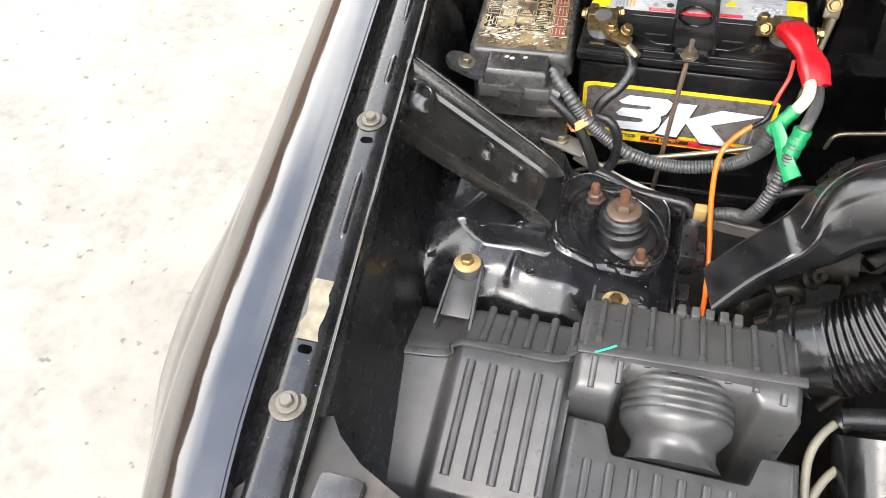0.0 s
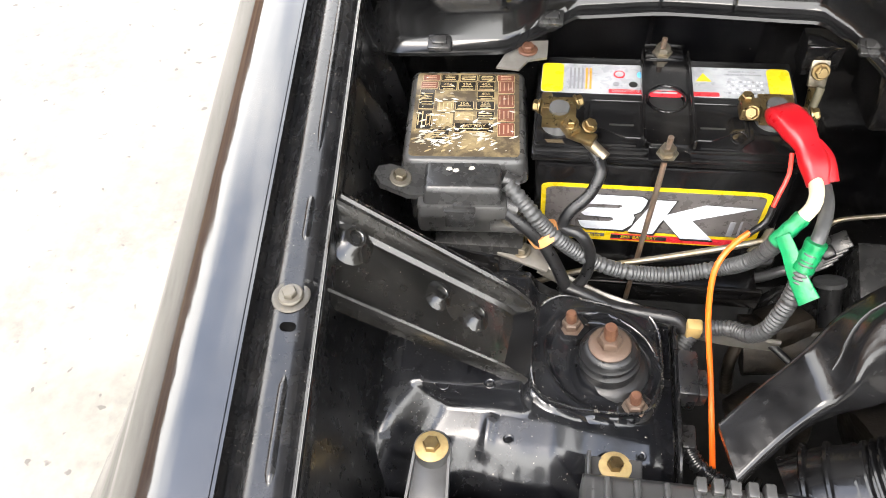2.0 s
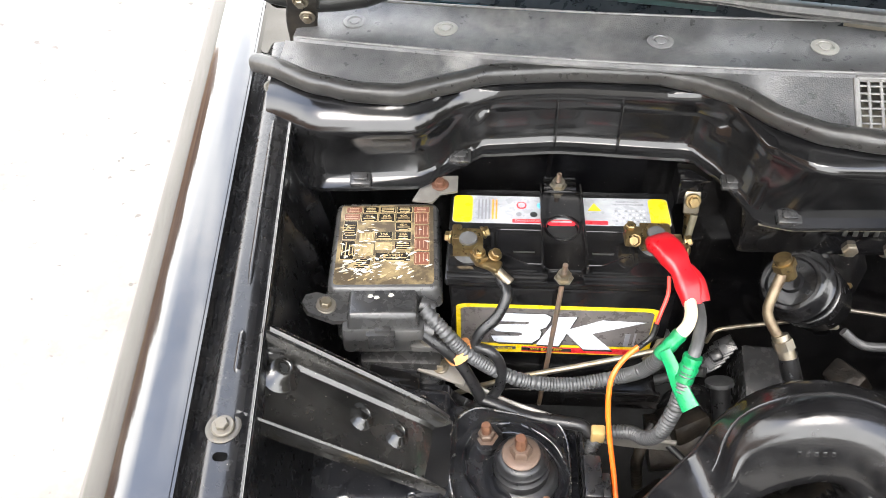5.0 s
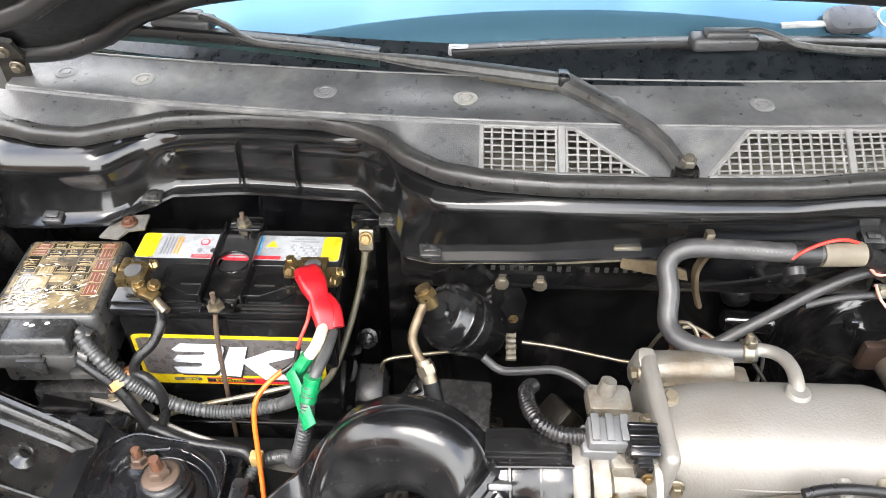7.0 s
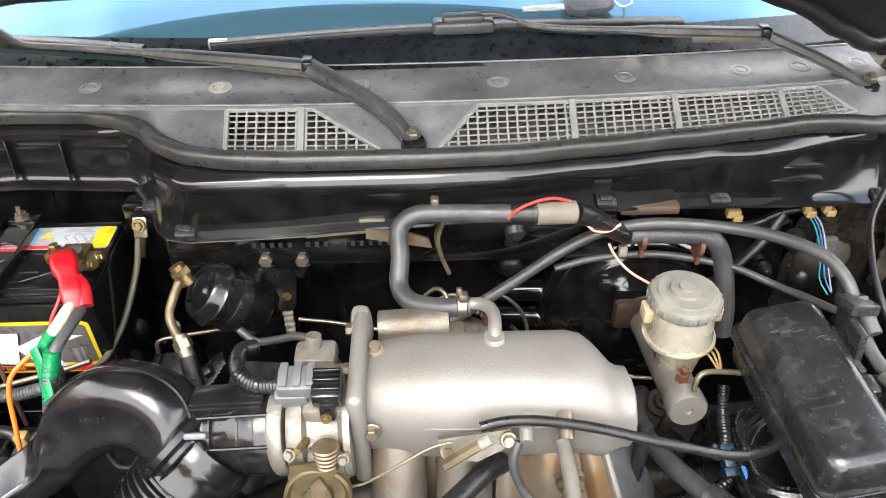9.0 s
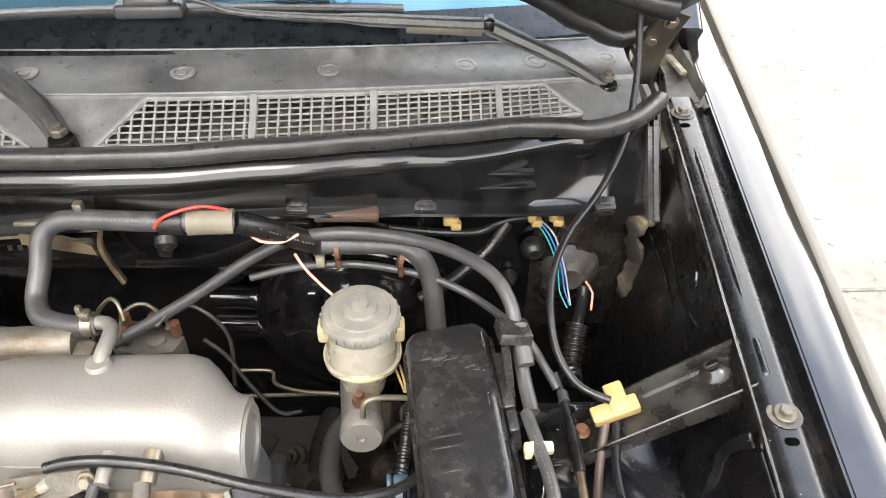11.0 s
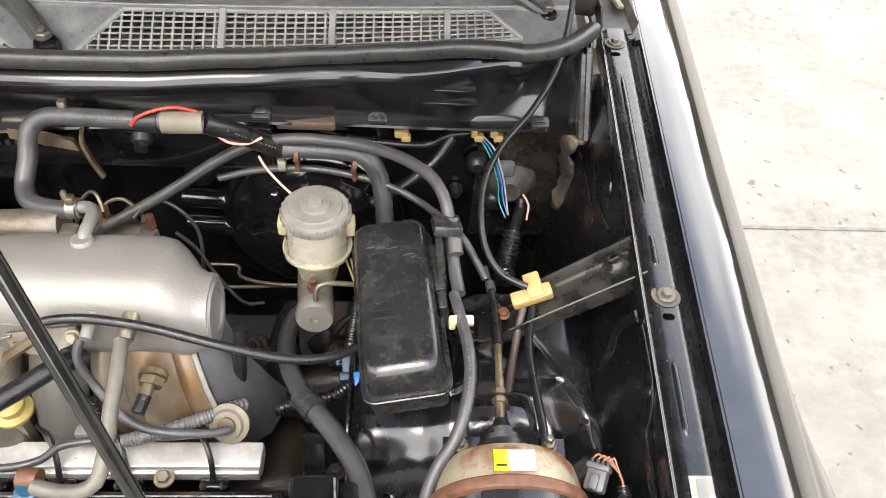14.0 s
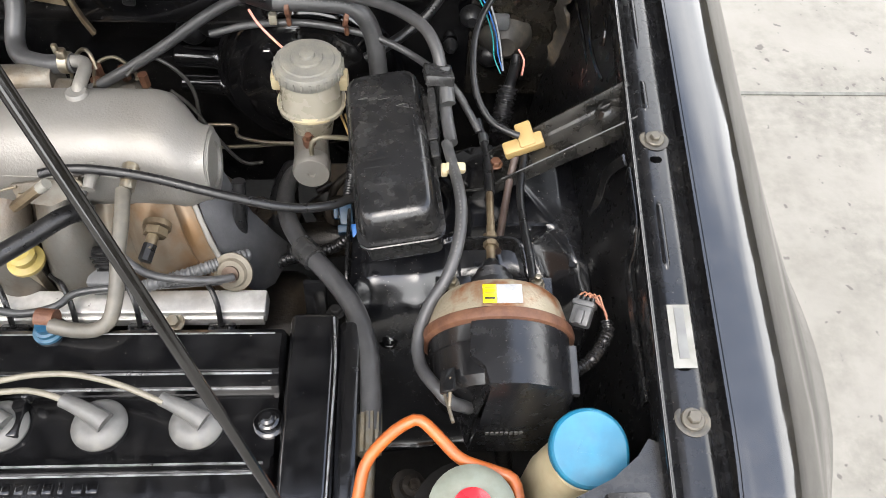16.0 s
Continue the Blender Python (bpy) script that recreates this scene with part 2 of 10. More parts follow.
LABEL_G = mat("label_grey", (0.075, 0.068, 0.066), 0.3, coat=0.3)
LABEL_K = mat("label_black", (0.012, 0.012, 0.012), 0.35)
LABEL_B = mat("label_blue", (0.12, 0.42, 0.75), 0.3)
LABEL_O = mat("label_orange", (0.75, 0.22, 0.02), 0.35)
SILVER = mat("label_silver", (0.48, 0.50, 0.54), 0.28, col2=(0.58, 0.59, 0.62), scale=20)
INK = mat("grey_ink", (0.16, 0.16, 0.175), 0.5)
TORN = mat("torn_paper", (0.10, 0.085, 0.055), 0.6, col2=(0.17, 0.15, 0.11), scale=90)
DIAGRAM = mat("diagram_paper", (0.060, 0.046, 0.030), 0.16, col2=(0.21, 0.16, 0.085), scale=30, lo=0.46, hi=0.62, coat=0.9, bump=0.35, bscale=70)
DIAG_T = mat("diagram_gold", (0.42, 0.33, 0.18), 0.18, coat=0.9, col2=(0.22, 0.16, 0.08), scale=60, bump=0.4, bscale=80)
DIAG_P = mat("diagram_pale_rose", (0.36, 0.22, 0.15), 0.2, coat=0.9, col2=(0.22, 0.13, 0.09), scale=60, bump=0.4, bscale=80)
DIAG_R = mat("diagram_rose", (0.15, 0.055, 0.036), 0.18, coat=0.9, col2=(0.10, 0.045, 0.03), scale=60, bump=0.4, bscale=80)
DIAG_G = mat("diagram_olive", (0.16, 0.115, 0.05), 0.18, coat=0.9, col2=(0.30, 0.24, 0.14), scale=46, bump=0.4, bscale=80)
# near-white: glare on the peeling film, put into the colour
DIAG_L = mat("film_glare", (0.50, 0.485, 0.44), 0.12, coat=1.0, col2=(0.30, 0.275, 0.22), scale=50, bump=0.5, bscale=120)
DIAG_F = mat("yellowed_film", (0.32, 0.255, 0.14), 0.14, coat=1.0, col2=(0.20, 0.15, 0.08), scale=50, bump=0.5, bscale=120)
HOODPAINT = mat("hood_underside", (0.005, 0.005, 0.0052), 0.35, dust=0.35, dcol=(0.058, 0.056, 0.054), dscale=6)
CONCRETE = mat("concrete", (0.178, 0.168, 0.146), 0.85, col2=(0.148, 0.139, 0.120), scale=2.6, lo=0.35, hi=0.7, bump=0.5, bscale=60, dust=1.3, dcol=(0.10, 0.095, 0.082), dscale=3, speck=0.06, scol=(0.085, 0.08, 0.07), sscale=24)
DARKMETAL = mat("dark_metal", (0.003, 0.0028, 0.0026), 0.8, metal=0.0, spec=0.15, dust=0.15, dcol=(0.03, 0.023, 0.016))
ENGINEDIRT = mat("oily_cast", (0.006, 0.0053, 0.0047), 0.42, metal=0.3, col2=(0.03, 0.023, 0.016), scale=25, bump=0.5, bscale=150, dust=0.35, dcol=(0.045, 0.03, 0.018))
SCUFF = mat("scuffed_paint", (0.05, 0.048, 0.044), 0.5)
STAMP = mat("stamped_metal", (0.018, 0.0175, 0.0165), 0.4)
BLUEGREEN = mat("connector_blue", (0.003, 0.02, 0.042), 0.5)
GREYCONN = mat("connector_grey", (0.075, 0.077, 0.08), 0.45, dust=0.5, dcol=(0.17, 0.15, 0.12))
VISCOVER = mat("crackle_black", (0.0022, 0.0022, 0.0026), 0.14, bump=0.05, bscale=900, coat=0.3, dust=0.03, dscale=20, speck=0.012)


BLUEOLD = mat("faded_blue", (0.008, 0.040, 0.078), 0.4, col2=(0.013, 0.06, 0.10), scale=40)
TARNISH = mat("tarnished_steel", (0.16, 0.125, 0.08), 0.45, metal=0.6, col2=(0.085, 0.06, 0.036), scale=50)


# ---- builders ----
def thing(name, loc, label, category, group="", kind=""):
    ob = new(name)
    ob.empty_display_size = 0.02
    ob.location = loc
    return tagged(ob, label, category, group, kind)


def origin(ob):
    o = Vector((0, 0, 0))
    while ob is not None:
        o += ob.location
        ob = ob.parent
    return o


def finish(bm, name, material, sharp=38):
    bmesh.ops.recalc_face_normals(bm, faces=bm.faces[:])
    me = bpy.data.meshes.new(name)
    bm.to_mesh(me)
    bm.free()
    me.materials.append(material)
    me.polygons.foreach_set("use_smooth", [True] * len(me.polygons))
    me.set_sharp_from_angle(angle=radians(sharp))
    return me


def part(name, bm, material, parent, label="", sharp=38):
    """One mesh object, drawn in world metres, under a thing or a part."""
    o = origin(parent)
    bmesh.ops.translate(bm, verts=bm.verts[:], vec=-o)
    ob = new(name, finish(bm, name, material, sharp))
    ob.parent = parent
    return tagged(ob, label)


def solo(name, bm, material, label, category, group="", kind="", sharp=38):
    """A thing of one mesh."""
    c = sum((v.co for v in bm.verts), Vector()) / len(bm.verts)
    c.z = min(v.co.z for v in bm.verts)
    bmesh.ops.translate(bm, verts=bm.verts[:], vec=-c)
    ob = new(name, finish(bm, name, material, sharp))
    ob.location = c
    return tagged(ob, label, category, group, kind)


def text(words, size, M, material, parent, name="lettering"):
    """Raised lettering in the built-in font, drawn in the frame M."""
    cu = bpy.data.curves.new(name, "FONT")
    cu.body, cu.size, cu.extrude, cu.align_x, cu.align_y, cu.resolution_u = words, size, 0.00012, "CENTER", "CENTER", 2
    tmp = bpy.data.objects.new(name, cu)
    me = bpy.data.meshes.new_from_object(tmp)
    bpy.data.objects.remove(tmp)
    b = BM()
    b.from_mesh(me)
    bpy.data.meshes.remove(me)
    bpy.data.curves.remove(cu)
    bmesh.ops.transform(b, matrix=M, verts=b.verts[:])
    return part(name, b, material, parent)


def BM():
    return bmesh.new()


def V(*a):
    return Vector(a)


def axes(d, up=(0, 0, 1)):
    """A turn whose z is d."""
    d = Vector(d).normalized()
    up = Vector(up)
    if abs(d.dot(up.normalized())) > 0.98:
        up = Vector((0, 1, 0))
    x = up.cross(d).normalized()
    y = d.cross(x)
    return Matrix((x, y, d)).transposed().to_4x4()


def rbox(bm, c, s, bevel=0.003, rot=(0, 0, 0), seg=2, M=None, taper=1.0):
    """A box with rounded edges; taper narrows its top."""
    t = bmesh.new()
    bmesh.ops.create_cube(t, size=1)
    for v in t.verts:
        k = taper if v.co.z > 0 else 1.0
        v.co = Vector((v.co.x * s[0] * k, v.co.y * s[1] * k, v.co.z * s[2]))
    if bevel:
        bmesh.ops.bevel(t, geom=t.edges[:], offset=min(bevel, min(s) * 0.45), segments=seg, affect="EDGES", profile=0.5)
    m = Matrix.Translation(c) @ (M if M is not None else Euler([radians(a) for a in rot]).to_matrix().to_4x4())
    merge(bm, t, m)


def merge(bm, t, m=None):
    if m is not None:
        t.transform(m)
    vs = [bm.verts.new(v.co) for v in t.verts]
    t.verts.index_update()
    for f in t.faces:
        try:
            bm.faces.new([vs[v.index] for v in f.verts])
        except ValueError:
            pass
    t.free()


def rings(bm, loops, close_ends=True, closed=True):
    """Skin a row of loops of equal length."""
    vv = [[bm.verts.new(p) for p in lp] for lp in loops]
    n = len(vv[0])
    for a, b in zip(vv, vv[1:]):
        for i in range(n if closed else n - 1):
            j = (i + 1) % n
            bm.faces.new((a[i], a[j], b[j], b[i]))
    if close_ends and closed:
        bm.faces.new(vv[0][::-1])
        bm.faces.new(vv[-1])
    return vv


def lathe(bm, base, axis, prof, seg=24):
    """Turn (radius, height) pairs about an axis from base."""
    m = Matrix.Translation(base) @ axes(axis)
    loops = []
    for r, h in prof:
        r = max(r, 1e-5)
        loops.append([m @ Vector((r * math.cos(2 * math.pi * i / seg), r * math.sin(2 * math.pi * i / seg), h)) for i in range(seg)])
    rings(bm, loops)


def rod(bm, a, b, r, r2=None, seg=12):
    a, b = Vector(a), Vector(b)
    lathe(bm, a, b - a, [(r, 0), (r if r2 is None else r2, (b - a).length)], seg)


def spline(pts, step=0.006):
    """Points along a smooth curve through pts, about step apart."""
    p = [Vector(q) for q in pts]
    p = [2 * p[0] - p[1]] + p + [2 * p[-1] - p[-2]]
    out = []
    for i in range(1, len(p) - 2):
        a, b, c, d = p[i - 1:i + 3]
        n = max(2, int((c - b).length / step))
        for k in range(n):
            t = k / n
            out.append(0.5 * (2 * b + (c - a) * t + (2 * a - 5 * b + 4 * c - d) * t * t + (3 * b - a - 3 * c + d) * t ** 3))
    out.append(p[-2])
    return out


def sweep(bm, path, shape, scales=None, up=(0, 0, 1)):
    """Sweep a list of (x, y) along path; scales: one factor per point."""
    t0 = (path[1] - path[0]).normalized()
    m = axes(t0, up).to_3x3()
    x, y = m.col[0].copy(), m.col[1].copy()
    loops = []
    for i, p in enumerate(path):
        t = (path[min(i + 1, len(path) - 1)] - path[max(i - 1, 0)]).normalized()
        x = (x - t * x.dot(t)).normalized()
        y = t.cross(x)
        k = scales[i] if scales else 1.0
        loops.append([p + x * (sx * k) + y * (sy * k) for sx, sy in shape])
    rings(bm, loops)


def circle(r, seg=10, ry=None):
    ry = r if ry is None else ry
    return [(r * math.cos(2 * math.pi * i / seg), ry * math.sin(2 * math.pi * i / seg)) for i in range(seg)]


def hose(bm, pts, r, seg=12, step=0.006):
    sweep(bm, spline(pts, step), circle(r, seg))


def corrugated(bm, pts, r, pitch=0.0045, depth=0.16, seg=14):
    path = spline(pts, pitch / 4)
    keep, acc, last = [path[0]], 0.0, path[0]
    for p in path[1:]:
        acc += (p - last).length
        last = p
        if acc >= pitch / 4:
            keep.append(p)
            acc = 0.0
    sc = [(1.0, 1.0, 1 - depth, 1 - depth)[i % 4] for i in range(len(keep))]
    sweep(bm, keep, circle(r, seg), sc)


def prism(bm, outline, m, h):
    """A flat outline drawn up by h in the frame m."""
    lo = [bm.verts.new(m @ Vector((x, y, 0))) for x, y in outline]
    hi = [bm.verts.new(m @ Vector((x, y, h))) for x, y in outline]
    n = len(outline)
    bm.faces.new(lo[::-1])
    bm.faces.new(hi)
    for i in range(n):
        bm.faces.new((lo[i], lo[(i + 1) % n], hi[(i + 1) % n], hi[i]))


def rrect(w, h, r, seg=3):
    out = []
    for cx, cy, a in ((w / 2 - r, h / 2 - r, 0), (-w / 2 + r, h / 2 - r, 90), (-w / 2 + r, -h / 2 + r, 180), (w / 2 - r, -h / 2 + r, 270)):
        for k in range(seg + 1):
            q = radians(a + 90 * k / seg)
            out.append((cx + r * math.cos(q), cy + r * math.sin(q)))
    return out


def sheet(bm, grid, thick, down=None):
    """A grid of points as a sheet of some thickness, set back along the mean normal or down."""
    rows, cols = len(grid), len(grid[0])
    g = [[Vector(p) for p in r] for r in grid]

    def nrm(i, j):
        a = g[min(i + 1, rows - 1)][j] - g[max(i - 1, 0)][j]
        b = g[i][min(j + 1, cols - 1)] - g[i][max(j - 1, 0)]
        n = a.cross(b)
        return n.normalized() if n.length > 1e-12 else Vector((0, 0, 1))
    top = [[bm.verts.new(p) for p in r] for r in g]
    bot = [[bm.verts.new(g[i][j] + (Vector(down) if down else nrm(i, j)) * thick) for j in range(cols)] for i in range(rows)]
    for i in range(rows - 1):
        for j in range(cols - 1):
            bm.faces.new((top[i][j], top[i][j + 1], top[i + 1][j + 1], top[i + 1][j]))
            bm.faces.new((bot[i][j], bot[i + 1][j], bot[i + 1][j + 1], bot[i][j + 1]))
    for i in range(rows - 1):
        for j in (0, cols - 1):
            bm.faces.new((top[i][j], top[i + 1][j], bot[i + 1][j], bot[i][j]))
    for j in range(cols - 1):
        for i in (0, rows - 1):
            bm.faces.new((top[i][j], top[i][j + 1], bot[i][j + 1], bot[i][j]))


def lerp(tab, x):
    """Read y from (x, y) pairs."""
    if x <= tab[0][0]:
        return tab[0][1]
    for (a, ya), (b, yb) in zip(tab, tab[1:]):
        if x <= b:
            t = (x - a) / (b - a)
            t = t * t * (3 - 2 * t) * 0.5 + t * 0.5
            return ya + (yb - ya) * t
    return tab[-1][1]


def hexbolt(parent, p, axis=(0, 0, 1), r=0.007, h=0.006, washer=0.011, material=STEEL, wmat=None, stud=0.0, name="bolt"):
    b = BM()
    if washer:
        lathe(b, p, axis, [(washer, 0), (washer, 0.0012), (washer * 0.9, 0.0022)], 20)
    ob = None
    if wmat and washer:
        ob = part("washer", b, wmat, parent)
        b = BM()
    lathe(b, Vector(p) + Vector(axis).normalized() * 0.002, axis, [(r, 0), (r, h * 0.8), (r * 0.85, h)], 6)
    if stud:
        lathe(b, Vector(p) + Vector(axis).normalized() * 0.002, axis, [(r * 0.55, h * 0.5), (r * 0.55, h + stud * 0.85), (r * 0.4, h + stud)], 10)
    return part(name, b, material, parent, sharp=25)


MIDX = 0.5345


def mx(x, side):
    """x on the near-side (-1) or, mirrored, on the far side (1) of the car."""
    return x if side < 0 else 2 * MIDX - x


def rail_x(y, side=-1):
    """Line of the rail; the far one lies slightly askew."""
    return -0.203 + (0.19 - y) * 0.1043 + (0.0052 + 0.033 * y if side > 0 else 0.0)


def rail_z(y):
    return 0.986 - (0.19 - y) * 0.0783


# ---- ground and surroundings ----
def ground():
    b = BM()
    R = 600
    vs = [b.verts.new(p) for p in ((-R, -R, 0), (R, -R, 0), (R, R, 0), (-R, R, 0))]
    b.faces.new(vs)
    solo("ground", b, CONCRETE, "pale weathered concrete yard with slab joints", "ground", kind="structure")
    for (x0, y0, x1, y1) in ((1.42, 0.897, 9.0, 0.925), (4.6, -9, 4.9, 9)):
        j = BM()
        d = Vector((x1 - x0, y1 - y0, 0))
        rbox(j, ((x0 + x1) / 2, (y0 + y1) / 2, 0.002), (d.length, 0.012, 0.004), 0, M=Matrix.Rotation(math.atan2(d.y, d.x), 4, "Z"))
        solo("slab_joint", j, JOINT, "narrow filled joint between concrete slabs", "joint", kind="structure")


JOINT = mat("joint_filler", (0.09, 0.09, 0.078), 0.9)
WALLM = mat("far_wall", (0.13, 0.065, 0.035), 0.9, col2=(0.24, 0.15, 0.09), scale=0.7)
HEDGE = mat("far_trees", (0.030, 0.027, 0.016), 0.9, col2=(0.065, 0.055, 0.032), scale=1.2)


def surroundings():
    """Distant wall on one side and trees on the other, as the paint mirrors them."""
    for name, a0, a1, h, m, label in (("backdrop", 135, 250, 10.0, WALLM, "distant brown boundary wall"), ("backdrop", -75, 75, 9.0, HEDGE, "distant dark brown-green tree line")):
        b = BM()
        g = []
        for k in range(181):
            a = radians(a0 + (a1 - a0) * k / 180)
            top = h * (0.75 + 0.30 * noise.noise((k * 0.12, a0, 0)) + random.uniform(-0.10, 0.12))
            g.append([Vector((MIDX + 17 * math.cos(a), 17 * math.sin(a), z)) for z in (0, top * 0.5, top)])
        sheet(b, g, 0.3)
        solo(name, b, m, label, "backdrop", kind="structure")


ground()
surroundings()


# ---- car body: fenders, side rails, inner panels, strut towers ----
car = thing("car", (MIDX, 0, 0), "black car with its engine bay open", "car")


def sstep(a, b, x):
    t = min(1.0, max(0.0, (x - a) / (b - a)))
    return t * t * (3 - 2 * t)


def fender(side):
    """Crowned top that turns down at a soft crease, with a flared wheel arch below."""
    turn = [(0, -8), (0.010, -2), (0.024, 4), (0.032, 11), (0.038, 20), (0.047, 32), (0.053, 41), (0.059, 45), (0.080, 48), (0.087, 56), (0.092, 72), (0.096, 85), (0.2, 88)]
    prof, o, z0 = [(-0.001, -0.010)], 0.0, 0.0
    for k in range(42):
        prof.append((o, z0))
        tilt = radians(lerp(turn, o))
        o, z0 = o + 0.004 * math.cos(tilt), z0 - 0.004 * math.sin(tilt)
    prof += [(o + 0.001, z0 - 0.02), (o + 0.001, z0 - 0.05), (o, z0 - 0.09), (o, z0 - 0.2), (o - 0.01, z0 - 0.5)]
    b = BM()
    grid = []
    ys = [-0.86, -0.80, -0.74] + [-0.70 + 0.03 * i for i in range(62)]
    for y in ys:
        e = rail_x(y, side) - 0.031
        z = rail_z(y) + 0.004
        front = max(0.0, -0.48 - y)
        e += 0.55 * front * front
        z -= 0.10 * front * front
        k = 1.0 - 0.7 * max(0.0, -0.46 - y)
        arch = math.exp(-((y + 0.40) / 0.17) ** 2)
        row = []
        for o, dz in prof:
            swell = 0.040 * arch * min(1.0, max(0.0, (-0.050 - dz) / 0.055)) + 0.004 * arch * math.exp(-((dz + 0.125) / 0.02) ** 2)
            row.append((mx(e - o * k - swell, side), y, z + dz))
        grid.append(row)
    sheet(b, grid, 0.003, down=(0.8 if side < 0 else -0.8, 0, -0.6))
    return part("fender", b, PAINT, car, "glossy black front fender mirroring sky and ground", sharp=60)


def side_rail(side):
    prof = [(0.016, -0.050), (0.0225, -0.030), (0.0235, -0.008), (0.0228, -0.002), (0.0212, 0.0), (0.0195, -0.0006), (0.0182, -0.0030), (0.0166, -0.0042), (0.0150, -0.0030), (0.0138, -0.0008), (0.0120, 0.0002),
            (0.0040, 0.0006), (-0.0060, 0.0005), (-0.0105, -0.0004), (-0.0135, -0.0026), (-0.0160, -0.0062), (-0.0185, -0.0110), (-0.0215, -0.0142), (-0.0250, -0.0148), (-0.0275, -0.0125), (-0.0288, -0.0080), (-0.0292, -0.002)]
    b = BM()
    grid = []
    for i in range(41):
        y = -0.60 + (0.87 if side < 0 else 0.828) * i / 40
        grid.append([(mx(rail_x(y, side) + o, side), y, rail_z(y) + dz) for o, dz in prof])
    sheet(b, grid, 0.0015, down=(0, 0, -1))
    r = part("side_rail", b, RAILPAINT, car, "black painted bonnet-edge rail with bolts and slots", sharp=30)
    ax = (0, 0, 1)
    for y in (0.19, -0.22, -0.495) if side < 0 else (0.195, -0.209, -0.482):
        ob = 0.006 if side > 0 and y > 0 else 0.0
        hexbolt(r, (mx(rail_x(y, side) + ob, side), y, rail_z(y) + 0.0012), ax, 0.0055, 0.0045, 0.0092, material=RAILBOLT)
        h = BM()
        yy = y - 0.024 if y > -0.4 else y + 0.043
        prism(h, rrect(0.0115, 0.0070, 0.0034, 5), Matrix.Translation((mx(rail_x(yy, side) + 0.001 + ob, side), yy, rail_z(yy) + 0.0003)), 0.0007)
        part("slot", h, VOIDBLACK, r)
        d = BM()
        lathe(d, (mx(rail_x(y, side) + ob, side), y, rail_z(y) + 0.0002), ax, [(0.0140, 0), (0.0140, 0.0003), (0.0130, 0.0008), (0.0115, 0.0009), (0.0100, 0.0006)], 28)
        part("pressed_seat", d, SEATDUST, r, "dusty ring round the bolt")
    for y0, y1 in ((0.145, -0.10), (-0.13, -0.175), (-0.275, -0.355)):
        d = BM()
        p = [V(mx(rail_x(y, side) + 0.004, side), y, rail_z(y) - 0.0016) for y in np.linspace(y0, y1, 8)]
        sweep(d, p, circle(0.0040, 14), [0.35] + [1.0] * 6 + [0.35])
        part("pressed_rib", d, RAILPAINT, r, sharp=80)
    # bead along the inner lip
    d = BM()
    sweep(d, [V(mx(rail_x(y, side) + 0.0222, side), y, rail_z(y) - 0.0012) for y in np.linspace(-0.60, 0.26 if side < 0 else 0.227, 24)], circle(0.0014, 8))
    part("lip_bead", d, BAYPAINT, r)
    return r


def inner_panel(side):
    """The dark wall of the bay below the rail, with pressed ribs."""
    ribs = [(0.020, 0.007, 0.012), (0.085, 0.007, 0.014)] if side < 0 else []
    b = BM()
    grid = []
    for i in range(161):
        y = -0.60 + 0.79 * i / 160
        row = []
        for j in range(15):
            t = j / 14
            z = rail_z(y) - 0.010 - 0.42 * t
            o = 0.020 + 0.012 * math.sin(t * 3.0) + 0.05 * t
            for yc, w, a in ribs:
                o += a * math.exp(-((y - yc) / w) ** 2) * (1 if 0.12 < t < 0.75 else 0.2)
            if side > 0:
                o -= 0.024 * sstep(-0.24, -0.31, y) * sstep(0.0, 0.1, t)
            row.append((mx(rail_x(y, side) + o, side), y, z))
        grid.append(row)
    sheet(b, grid if side < 0 else grid[::-1], 0.002)
    p = part("inner_fender", b, INNERPAINT, car, "black inner fender panel, dusty near the firewall")
    if side > 0:
        for pts in ([(1.212, 0.110, 0.889), (1.212, 0.018, 0.886), (1.212, -0.061, 0.875)], [(1.214, 0.060, 0.926), (1.213, 0.020, 0.914), (1.212, -0.012, 0.905), (1.212, -0.045, 0.905), (1.212, -0.080, 0.914)], [(1.218, -0.012, 0.948), (1.217, -0.030, 0.944), (1.216, -0.040, 0.930), (1.217, -0.028, 0.922)]):
            d = BM()
            sweep(d, spline(pts, 0.005), circle(0.0022, 8))
            part("seam_bead", d, BAYPAINT, p)
        d = BM()
        sweep(d, spline([(1.2035, -0.240, 0.945), (1.2020, -0.285, 0.940), (1.2010, -0.302, 0.936), (1.2000, -0.316, 0.922), (1.1985, -0.326, 0.904), (1.1975, -0.365, 0.897), (1.1955, -0.410, 0.892), (1.194, -0.45, 0.89)], 0.005), rrect(0.003, 0.014, 0.001, 1))
        part("panel_flange", d, RAILPAINT, p)
        d = BM()
        lathe(d, (1.2005, -0.303, 0.936), (-1, 0, 0.4), [(0.0055, -0.004), (0.0055, 0.001), (0.004, 0.0035), (0.001, 0.0045)], 14)
        part("flange_plug", d, RUBBER, p)
    return p


